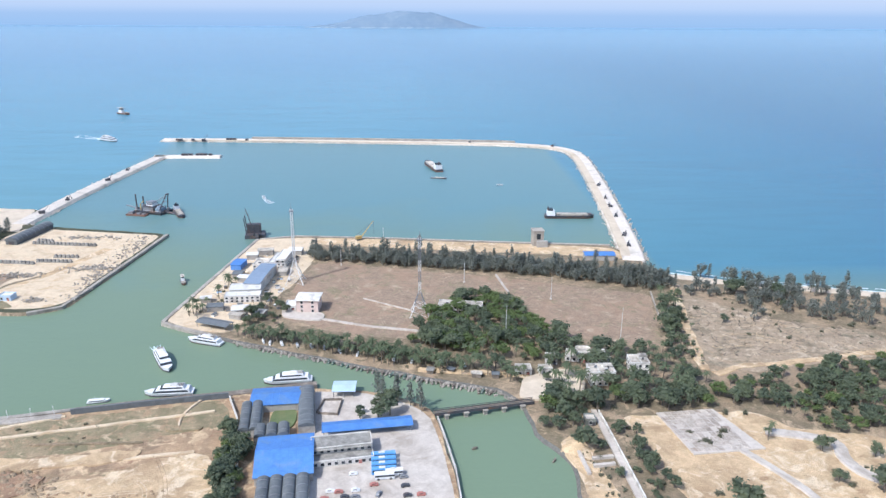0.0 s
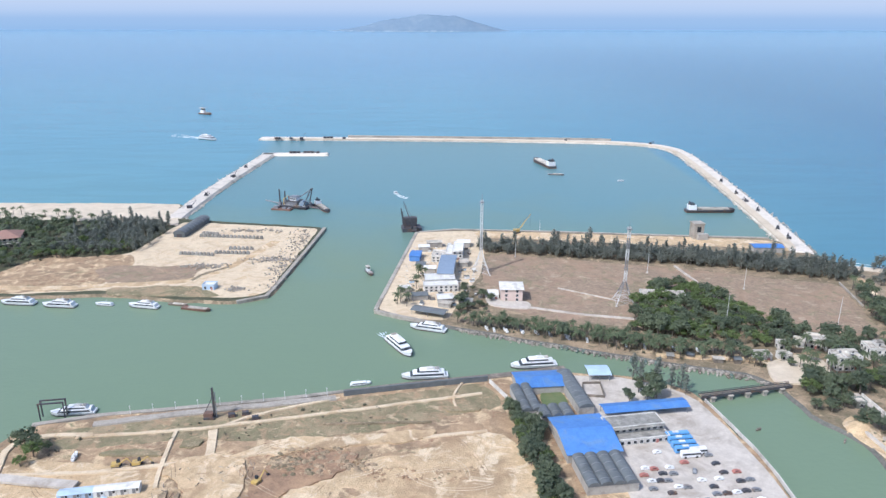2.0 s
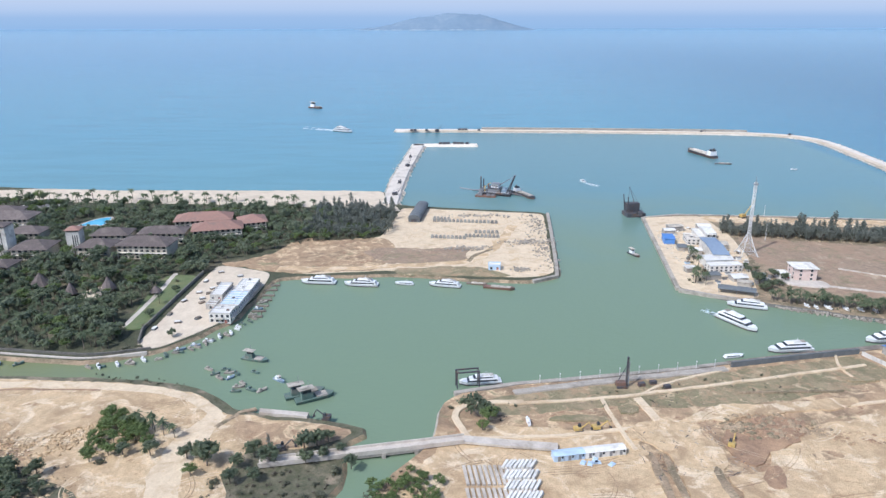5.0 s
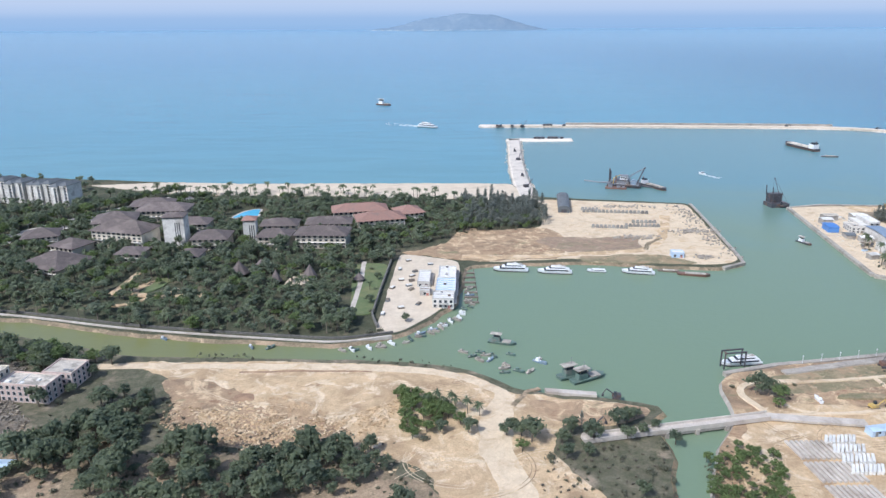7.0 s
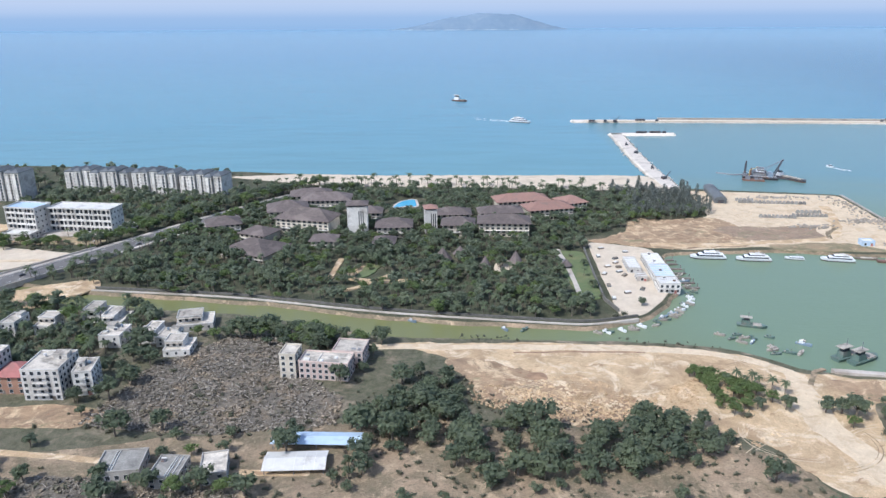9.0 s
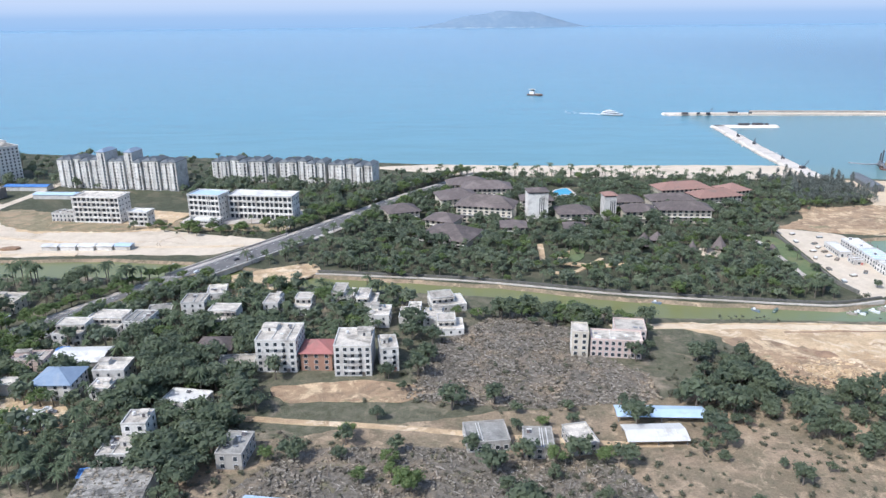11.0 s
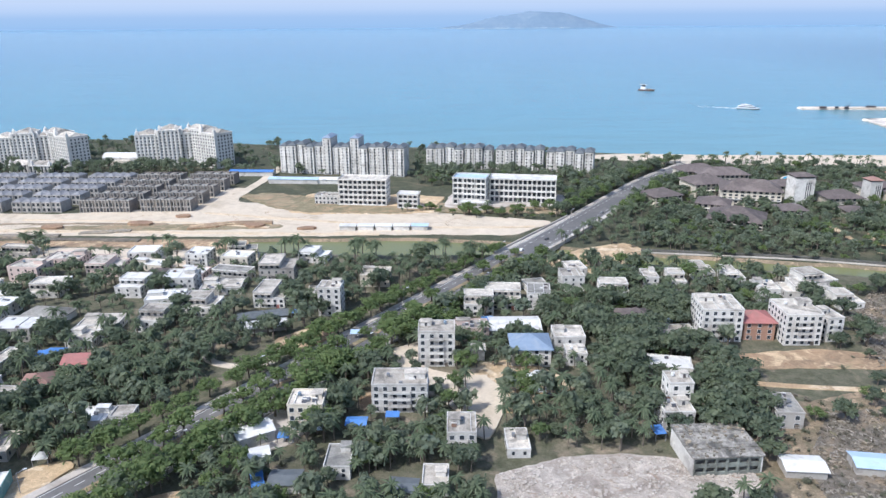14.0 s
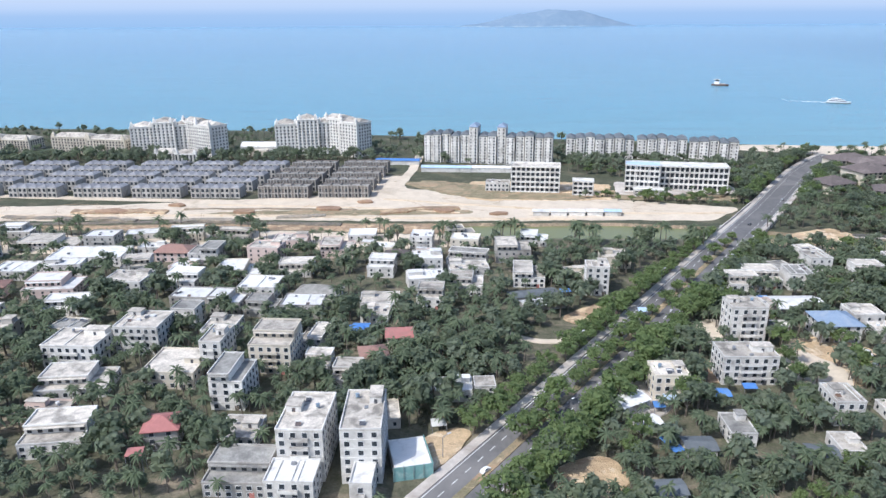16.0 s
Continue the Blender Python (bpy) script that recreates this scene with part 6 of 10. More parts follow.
def wake(x, y, length, wide, turn, label="white foaming wake behind a boat"):
    rng = random.Random(int(x * 7))
    s = Shape()
    for side in (-1, 1):
        n = 16
        v, f = [], []
        for k in range(n + 1):
            u = k / n
            q = side * (0.08 + 0.5 * u) * wide
            t = wide * (0.16 - 0.13 * u) * rng.uniform(0.7, 1.3)
            v += [(-u * length, q - t, 0.03), (-u * length, q + t, 0.03)]
        f = [(2 * k, 2 * k + 2, 2 * k + 3, 2 * k + 1) for k in range(n) if rng.random() < 1.0 - 0.5 * k / n]
        s.add(v, f)
    for k in range(26):
        u = rng.uniform(0, 1)
        px, py, r = -u * length, rng.uniform(-0.3, 0.3) * wide, rng.uniform(0.3, 0.9)
        s.add([(px - 2 * r, py, 0.035), (px, py - r * 0.5, 0.035), (px + 2 * r, py, 0.035), (px, py + r * 0.5, 0.035)], [(0, 1, 2, 3)])
    ob = new("wake", mesh_of("wake", s, FOAM))
    ob.matrix_basis = pose(x, y, 0.02, 0, 0, turn)
    tagged(ob, label, "wake", kind="stuff")


def speedboat(x, y, turn, n=5.0):
    ob = thing("speedboat", "small white speedboat at full speed", "speedboat", pose(x, y, 0.1, 0, 0, turn))
    part("hull", hull_shape(n, n * 0.34, 0.2, 0.7, 0.5, 0.9, 0.4), HULL_WHITE, ob)
    part("cockpit", cabin(-n * 0.2, n * 0.15, n * 0.24, 0.7, 1.3), GLASS, ob)
    part("canopy", Shape().box(-n * 0.25, n * 0.05, -n * 0.13, n * 0.13, 1.4, 1.5), HULL_WHITE, ob)


speedboat(-94.5, 435.5, 120)
wake(-93.5, 432.9, 11, 4, 120)
wake(-278.8, 644.7, 42, 10, -32)
wake(-86.8, 223.1, 8, 3, -59)


def small_boat(x, y, n, turn, mat, label="small wooden fishing boat"):
    ob = thing("fishing_boat", label, "fishing boat", pose(x, y, 0, 0, 0, turn), "fishing boats")
    part("hull", hull_shape(n, n * 0.3, 0.2, 0.45, 0.4, 0.8, 0.4), mat, ob)
    part("deck", Shape().box(-n * 0.4, n * 0.2, -n * 0.1, n * 0.1, 0.4, 0.52), QUAY, ob)
    part("cabin", cabin(-n * 0.3, -n * 0.05, n * 0.2, 0.5, 0.5 + n * 0.17, 0.15), HULL_WHITE if mat is HULL_BLUE else mat, ob)
    part("mast", Shape().rod((n * 0.1, 0, 0.4), (n * 0.1, 0, 0.4 + n * 0.3), 0.05), WOOD, ob)
    return ob


BOAT_RNG = random.Random(3)
for x, y, n in ((-256, 186.2, 3.4), (-251.3, 180.8, 3.6), (-249.3, 183.9, 3.2), (-247.1, 183.5, 3.4), (-248.1, 180.9, 3.0), (-241.7, 184.1, 3.0), (-233.5, 179.2, 4.6), (-244.3, 175.5, 3.6), (-244.5, 172.9, 3.2), (-240.3, 173.6, 3.8), (-237.1, 173.4, 3.4),
                (-250.8, 185.9, 3.0), (-253.3, 183.3, 3.0), (-243.7, 177.5, 2.8), (-259.3, 209.9, 3.6), (-262.3, 205.8, 3.4), (-265.3, 202.7, 3.4), (-269.3, 199.6, 3.8), (-281.3, 190.1, 3.6), (-289.4, 188.4, 3.2), (-315.5, 190.5, 3.4), (-321.6, 190.8, 3.0), (-350.9, 197.4, 3.2), (-251.8, 238.5, 3.6), (-251.9, 232.4, 3.6), (-252.8, 227.3, 3.2)):
    small_boat(x, y, n, BOAT_RNG.uniform(-60, 60), BOAT_RNG.choice((HULL_GREEN, HULL_GREEN, QUAY, HULL_BLUE, QUAY)))
for k in range(52):
    u = k / 51
    line = [(-53.7, 227.5), (-32.5, 218.7), (-11.2, 208.9), (7.2, 202), (23.6, 195.4)]
    a, b = line[min(3, int(u * 4))], line[min(3, int(u * 4)) + 1]
    f = u * 4 - min(3, int(u * 4))
    small_boat(a[0] + (b[0] - a[0]) * f, a[1] + (b[1] - a[1]) * f - BOAT_RNG.uniform(0.2, 1.4), BOAT_RNG.uniform(2.0, 3.0), BOAT_RNG.uniform(50, 100), BOAT_RNG.choice((WOOD, QUAY, HULL_GREEN, WOOD, QUAY)), "small wooden boat drawn up on the river shore")
for k in range(22):
    u = k / 21 * 4
    line = [(-251.8, 224.3), (-256.8, 212), (-263.3, 202.7), (-273.3, 193.9), (-293.4, 187.2)]
    a, b = line[min(3, int(u))], line[min(3, int(u)) + 1]
    f = u - min(3, int(u))
    small_boat(a[0] + (b[0] - a[0]) * f + BOAT_RNG.uniform(-0.8, 0.8), a[1] + (b[1] - a[1]) * f + BOAT_RNG.uniform(-0.8, 0.8), BOAT_RNG.uniform(2.4, 3.6), BOAT_RNG.uniform(-70, 10), BOAT_RNG.choice((QUAY, QUAY, HULL_GREEN, HULL_WHITE)), "small grey boat moored at the marina's edge")
for x, y in ((-53.3, 230.4), (-50.7, 229), (-46.6, 228.6), (-40.9, 227), (-36, 226.4), (-31.4, 225.2), (-25.8, 222.4), (-19.4, 219.8), (-6.9, 216.4), (-0.9, 214.6), (8.6, 213), (16.1, 211.6)):
    small_boat(x, y, BOAT_RNG.uniform(2.6, 3.4), BOAT_RNG.uniform(70, 120), HULL_WHITE, "white boat hauled out on the palm bank").location.z = level(x, y)
for x, y in ((9.1, 162.3), (16.3, 165.4), (36.8, 159.4)):
    small_boat(x, y, 1.7, BOAT_RNG.uniform(0, 90), WOOD, "small brown rowing boat on the river")


def work_boat(ends, hull_mat, label, z=0.0):
    x, y, n, turn = berth(*ends)
    ob = thing("work_boat", label, "work boat", pose(x, y, z, 0, 0, turn))
    b = n * 0.3
    part("hull", hull_shape(n, b, 0.3, n * 0.08, 0.3, 0.9, 0.3), hull_mat, ob)
    part("deckhouse", cabin(-n * 0.35, -n * 0.05, b * 0.6, n * 0.08, n * 0.24, 0.3), HULL_GREEN if hull_mat is HULL_GREEN else HULL_WHITE, ob)
    part("wheelhouse", cabin(-n * 0.28, -n * 0.1, b * 0.45, n * 0.24, n * 0.34, 0.2), GLASS, ob)
    part("mast", Shape().rod((-n * 0.15, 0, n * 0.3), (-n * 0.15, 0, n * 0.55), 0.07), STEEL, ob)
    part("bulwark", Shape().box(n * 0.02, n * 0.3, -b * 0.4, b * 0.4, n * 0.08, n * 0.12), QUAY, ob)
    part("awning", Shape().box(-n * 0.42, -n * 0.02, -b * 0.36, b * 0.36, n * 0.345, n * 0.36), FLAT_ROOF, ob)
    return ob


work_boat((-330, 811, -314, 801), HULL_RED, "distant rusty ship with a white deckhouse on the open sea")
work_boat((-101.4, 294.9, -98.4, 287.7), HULL_DARK, "small dark work boat in the channel")
work_boat((-247.8, 193.8, -239.3, 191), HULL_GREEN, "green wooden fishing vessel at anchor")
work_boat((-229.7, 168.8, -219.3, 173.5), HULL_GREEN, "green fishing vessel with gear on deck")
work_boat((-226.4, 166.4, -216.4, 171.5), HULL_GREEN, "grey green fishing vessel moored beside another")
work_boat((-234.1, 180.6, -231.9, 177.6), HULL_BLUE, "small blue fishing vessel")


def cargo_ship(ends, label, hull_mat, house=True):
    x, y, n, turn = berth(*ends)
    ob = thing("cargo_ship", label, "ship", pose(x, y, 0, 0, 0, turn))
    b = n * 0.2
    part("hull", hull_shape(n, b, 0.5, n * 0.055, 0.15, 0.95, 0.4), hull_mat, ob)
    part("boot_topping", hull_shape(n * 1.003, b * 1.015, 0.5, n * 0.018, 0.15, 0.95, 0.1), HULL_RED, ob)
    part("hold", Shape().box(-n * 0.26, n * 0.36, -b * 0.36, b * 0.36, n * 0.05, n * 0.085), FLAT_ROOF, ob)
    if house:
        part("deckhouse", cabin(-n * 0.46, -n * 0.3, b * 0.8, n * 0.055, n * 0.15, 0.3), HULL_WHITE, ob)
        part("wheelhouse", cabin(-n * 0.44, -n * 0.34, b * 0.6, n * 0.15, n * 0.19, 0.3), GLASS, ob)
        part("funnel", Shape().rod((-n * 0.44, 0, n * 0.15), (-n * 0.44, 0, n * 0.23), 0.5, 0.4, 8), HULL_DARK, ob)
    part("foredeck", cabin(n * 0.37, n * 0.46, b * 0.5, n * 0.055, n * 0.09, 0.4), hull_mat, ob)
    return ob


cargo_ship((73.4, 390.6, 101.6, 389.8), "long cargo barge moored at the breakwater", HULL_DARK)
cargo_ship((16.9, 509.5, 8, 540.8), "dark cargo ship at anchor in the basin", HULL_DARK)
cargo_ship((10.3, 490.9, 21.3, 488.1), "low pontoon beside a cargo ship", STEEL, False)
cargo_ship((-168.9, 253.5, -157, 250.2), "rusty brown barge moored at the pad", HULL_RED, False)
cargo_ship((-175.4, 257.7, -167.4, 255.6), "low rusty pontoon moored at the pad", WOOD, False)


def dredger():
    """A cutter dredger: broad pontoon, stacked deckhouses, a tall raking frame, spuds, winches and pipes."""
    ob = thing("dredger", "dark cutter dredger with stacked deckhouses and a tall frame", "dredger", pose(-150.5, 404.5, 0, 0, 0, -20))
    part("hull", Shape().box(-11, 8, -5, -1.2, -0.5, 1.4).box(-11, 8, 1.2, 5, -0.5, 1.4).box(-11, 4, -1.2, 1.2, -0.5, 1.4), HULL_DARK, ob)
    part("fender", Shape().box(-11.2, 8.2, -5.25, -5.0, 0.5, 1.0).box(-11.2, 8.2, 5.0, 5.25, 0.5, 1.0), RUBBER, ob)
    house = part("deckhouse", Shape().box(-5.5, 1.5, -3.4, 3.4, 1.4, 3.9), STEEL, ob)
    part("upper_deck", Shape().box(-5.9, 1.9, -3.8, 3.8, 3.9, 4.05), HULL_DARK, house)
    cab = part("wheelhouse", cabin(-4, 0.6, 4.4, 4.05, 6.2), HULL_WHITE, ob)
    part("window_band", Shape().box(-3.6, 0.3, -2.24, 2.24, 4.9, 5.5), GLASS, cab)
    part("wheelhouse_roof", Shape().box(-4.1, 0.4, -2.5, 2.5, 6.2, 6.4), STEEL, cab)
    part("pump_house", Shape().box(2.2, 5.6, -2.6, 2.6, 1.4, 3.3).box(2.8, 4.6, -1.6, 1.6, 3.3, 4.1), HULL_BLUE, ob)
    for q in (-2.9, 2.9):
        part("spud", Shape().rod((-10, q, -0.6), (-10, q, 10.5 if q < 0 else 8.0), 0.42, n=8), DARK_STEEL, ob)
        part("spud_guide", Shape().box(-10.8, -9.2, q - 0.8, q + 0.8, 1.4, 3.0), STEEL, ob)
    for q in (-1, 1):
        part("frame_leg", Shape().rod((5.6, q * 4.0, 1.4), (9.6, q * 0.7, 11.5), 0.3), DARK_STEEL, ob)
        part("back_stay", Shape().rod((-1.5, q * 3.2, 4.1), (9.4, q * 0.6, 11.3), 0.16, n=5), STEEL, ob)
        part("ladder_beam", Shape().rod((4, q * 0.9, 1.5), (15, q * 0.6, 0.1), 0.36), DARK_STEEL, ob)
        part("winch", Shape().rod((6.6, q * 3.4 - 0.7, 2.0), (6.6, q * 3.4 + 0.7, 2.0), 0.6, n=10), STEEL, ob)
        part("rail", Shape().box(-10.6, 7.6, q * 4.9 - 0.04, q * 4.9 + 0.04, 2.1, 2.2), WHITE_STEEL, ob)
    part("frame_head", Shape().box(9.1, 10.1, -1.0, 1.0, 11.2, 11.9), DARK_STEEL, ob)
    for z in (4.2, 7.0, 9.2):
        u = (z - 1.4) / 10.1
        part("cross_beam", Shape().rod((5.6 + 4 * u, -(4.0 - 3.3 * u), z), (5.6 + 4 * u, 4.0 - 3.3 * u, z), 0.16, n=5), DARK_STEEL, ob)
    part("cutter_head", Shape().rod((14.6, 0, 0.2), (16.2, 0, -0.4), 0.9, 0.4, n=8), DARK_STEEL, ob)
    part("funnel", Shape().rod((-6.6, 1.6, 1.4), (-6.6, 1.6, 5.6), 0.5, 0.45, n=8), HULL_RED, ob)
    part("deck_crane", Shape().rod((-7.6, -2.6, 1.4), (-7.6, -2.6, 5.0), 0.28, n=6).rod((-7.6, -2.6, 4.8), (-3.4, -4.6, 7.6), 0.16, n=5), YELLOW, ob)
    part("pipe", Shape().rod((-11, 0, 1.6), (-17, 4, 0.2), 0.4, n=8).rod((-17, 4, 0.2), (-26, 7, 0.15), 0.4, n=8), STEEL, ob)
    work = thing("work_barge", "low rusty work barge beside the dredger", "barge", pose(-158.5, 398.2, 0, 0, 0, -14), "barges round the dredger")
    part("hull", Shape().box(-6, 6, -2, 2, -0.4, 0.9), HULL_RED, work)
    part("deck_gear", Shape().box(-4.5, -2, -1.3, 1.2, 0.9, 2.2).box(0.5, 2.6, -1.2, 0.6, 0.9, 1.7).box(3.4, 5.0, -0.8, 1.2, 0.9, 1.4), STEEL, work)
    cargo_ship((-140.2, 409.5, -131, 391), "hopper barge alongside a dredger", HULL_DARK)


dredger()


# ---- cranes, masts and towers ----
def lattice(ob, foot, top, high, n, mat_a, mat_b, leg=0.16, waist=0.3):
    """Four legs that lean in, with crossed braces; each section in one of two colours."""
    def corner(k, z):
        w = foot + (top - foot) * min(1.0, (z / high) / waist) ** 0.8 if z < high * waist else top
        return ((-1, -1), (1, -1), (1, 1), (-1, 1))[k][0] * w / 2, ((-1, -1), (1, -1), (1, 1), (-1, 1))[k][1] * w / 2, z
    levels = [high * (k / n) for k in range(n + 1)]
    for k, (a, b) in enumerate(zip(levels, levels[1:])):
        mat, s = (mat_a, mat_b)[(k * 7 // n) % 2], Shape()
        for c in range(4):
            s.rod(corner(c, a), corner(c, b), leg * (2.0 if b <= high * waist else 1.0), n=4, cap=False)
            s.rod(corner(c, a), corner((c + 1) % 4, b), leg * 0.6, n=3, cap=False)
            s.rod(corner((c + 1) % 4, a), corner(c, b), leg * 0.6, n=3, cap=False)
            s.rod(corner(c, b), corner((c + 1) % 4, b), leg * 0.6, n=3, cap=False)
        tagged(part("lattice_section", s, mat, ob), kind="stuff")


def radio_tower(x, y, high, label, red=False):
    ob = thing("radio_tower", label, "tower", pose(x, y, GROUND))
    lattice(ob, 7.5, 0.9, high, 14, WHITE_STEEL, STEEL if red else WHITE_STEEL, 0.085)
    part("platform", Shape().box(-0.9, 0.9, -0.9, 0.9, high * 0.97, high * 0.98), STEEL, ob)
    part("antenna", Shape().rod((0, 0, high * 0.98), (0, 0, high * 1.08), 0.12, 0.05), STEEL, ob)
    for k in range(4):
        part("foot", Shape().box(-0.4, 0.4, -0.4, 0.4, -0.2, 0.25), CONCRETE, ob, m=pose(((-1, 1, 1, -1)[k]) * 3.75, (-1, -1, 1, 1)[k] * 3.75, 0))


radio_tower(-51.3, 288.5, 32.5, "white lattice radio tower on splayed legs")
radio_tower(1.8, 253.4, 31.0, "white and grey lattice radio tower in the field", True)
for x, y, h in ((-33.9, 309.1, 8), (21, 287, 9.5), (55, 267.3, 9.5), (32, 228.6, 14), (73.4, 230.1, 12), (-16.5, 350.2, 6)):
    ob = thing("mast", "thin white antenna mast in the field", "mast", pose(x, y, GROUND), "antenna masts")
    part("pole", Shape().rod((0, 0, -0.2), (0, 0, h), 0.12, 0.06), WHITE_STEEL, ob)
    part("base", Shape().box(-0.4, 0.4, -0.4, 0.4, -0.2, 0.3), CONCRETE, ob)


def crawler_crane(x, y, turn, boom, reach, body, label):
    ob = thing("crawler_crane", label, "crane", pose(x, y, GROUND, 0, 0, turn))
    for s in (-1, 1):
        part("track", Shape().box(-1.6, 1.6, s * 1.1 - 0.3, s * 1.1 + 0.3, 0, 0.7), DARK_STEEL, ob)
    part("body", Shape().box(-1.6, 1.2, -1.0, 1.0, 0.7, 2.0), body, ob)
    part("cab", cabin(0.6, 1.6, 0.8, 0.8, 2.1), GLASS, ob, m=pose(0, 0.8, 0))
    tip = (reach, 0, boom)
    for s in (-0.3, 0.3):
        part("boom_chord", Shape().rod((1.0, s, 1.2), tip, 0.12), body, ob)
    part("pendant", Shape().rod((-1.4, 0, 2.6), tip, 0.05), DARK_STEEL, ob)
    part("hoist_rope", Shape().rod(tip, (reach, 0, 2.0), 0.04), DARK_STEEL, ob)


crawler_crane(-81.1, 352.4, 160, 15, 6, DARK_STEEL, "dark crane barge crane at the quay head")
crawler_crane(-28.7, 347.6, 25, 9, 8, YELLOW, "crawler crane on the sand strip")
crawler_crane(-211.2, 397.6, 20, 5, 4, DARK_STEEL, "dark excavator crane on the jetty")
crawler_crane(-207, 478.6, 60, 5, 4, DARK_STEEL, "dark excavator crane on the jetty")
crawler_crane(-186.4, 632.1, 15, 6, 4, DARK_STEEL, "crane at the end of the breakwater")
cb = thing("crane_barge", "dark steel barge at the quay corner", "barge", pose(-82.9, 356.6, 0, 0, 0, 8))
part("hull", Shape().box(-5, 5, -4, 4, -0.5, 2.0), HULL_DARK, cb)
part("deckhouse", Shape().box(-4, 3, 0, 3.5, 2.0, 6.5), DARK_STEEL, cb)
part("gantry", Shape().rod((-4, -3, 2), (-5, -3, 11), 0.25).rod((-4, 3, 2), (-5, 3, 11), 0.25), DARK_STEEL, cb)


def concrete_tower():
    take(60.6, 338.1, 6, 6, 0)
    ob = thing("batching_tower", "grey concrete tower behind the trees", "tower", pose(60.6, 338.1, GROUND, 0, 0, 5))
    part("wall", Shape().box(-2.6, 2.6, -2.6, 2.6, -0.3, 7.6), QUAY, ob)
    part("rim", Shape().box(-2.9, 2.9, -2.9, 2.9, 7.6, 8.0), QUAY, ob)
    part("annexe", Shape().box(-1, 4.2, -4.6, -2.62, -0.3, 3.0), GREY_WALL, ob)
    part("opening", Shape().box(-1.0, 1.0, -2.68, -2.55, 3.6, 6.4), GLASS, ob)


concrete_tower()


# ---- bridges ----
def river_bridge():
    ob = thing("river_bridge", "narrow dark girder bridge on concrete piers", "bridge", kind="structure")
    a, b = Vector((5.6, 181)), Vector((35.4, 187.1))
    d = (b - a).normalized()
    n = Vector((-d.y, d.x))
    def strip(off, w, z0, z1):
        pts = [a + n * (off - w / 2), b + n * (off - w / 2), b + n * (off + w / 2), a + n * (off + w / 2)]
        return Shape().slab([tuple(p) for p in pts], z0, z1)
    part("deck", strip(0, 1.5, 1.6, 1.9), RUBBLE, ob)
    for s in (-0.85, 0.85):
        part("girder", strip(s, 0.2, 1.3, 2.15), DARK_STEEL, ob)
        part("handrail", strip(s, 0.12, 2.5, 2.62), DARK_STEEL, ob)
        for k in range(16):
            p = a.lerp(b, (k + 0.5) / 16) + n * s
            part("rail_post", Shape().box(-0.06, 0.06, -0.06, 0.06, 2.1, 2.55), DARK_STEEL, ob, m=pose(p.x, p.y, 0))
    for u in (0.12, 0.31, 0.5, 0.69, 0.88):
        p = a.lerp(b, u)
        part("pier", Shape().box(-0.55, 0.55, -1.5, 1.5, -1, 1.3), QUAY, ob, m=pose(p.x, p.y, 0, 0, 0, math.degrees(math.atan2(d.y, d.x))))
        part("pier_cap", Shape().box(-0.8, 0.8, -1.8, 1.8, 1.3, 1.6), QUAY, ob, m=pose(p.x, p.y, 0, 0, 0, math.degrees(math.atan2(d.y, d.x))))


river_bridge()


def creek_bridge():
    ob = thing("creek_bridge", "pale concrete bridge over the creek", "bridge", kind="structure")
    line = [(-229.3, 136.4), (-211.4, 139.9), (-190.6, 143.9), (-180.7, 145.9), (-170.8, 144.1), (-157.9, 142.3)]
    part("deck", Shape().slab(turned_left(along(line, 2.8)), 1.3, 1.9), CONCRETE, ob)
    for s in (-1.3, 1.3):
        part("parapet", Shape().slab(turned_left(along([(x, y + s) for x, y in line[:4]], 0.25)), 1.9, 2.5), CONCRETE, ob)
        part("beam", Shape().slab(turned_left(along([(x, y + s * 0.8) for x, y in line[1:3]], 0.4)), 0.5, 1.3), QUAY, ob)
    for u in (0.1, 0.5, 0.9):
        part("pier", Shape().box(-0.5, 0.5, -1.7, 1.7, -1, 1.3), QUAY, ob, m=pose(-210.4 + 19.8 * u, 140.1 + 3.8 * u, 0, 0, 0, 9))


creek_bridge()
keep_clear = [(-229.3, 136.4), (-211.4, 139.9), (-190.6, 143.9), (-170.8, 144.1)]


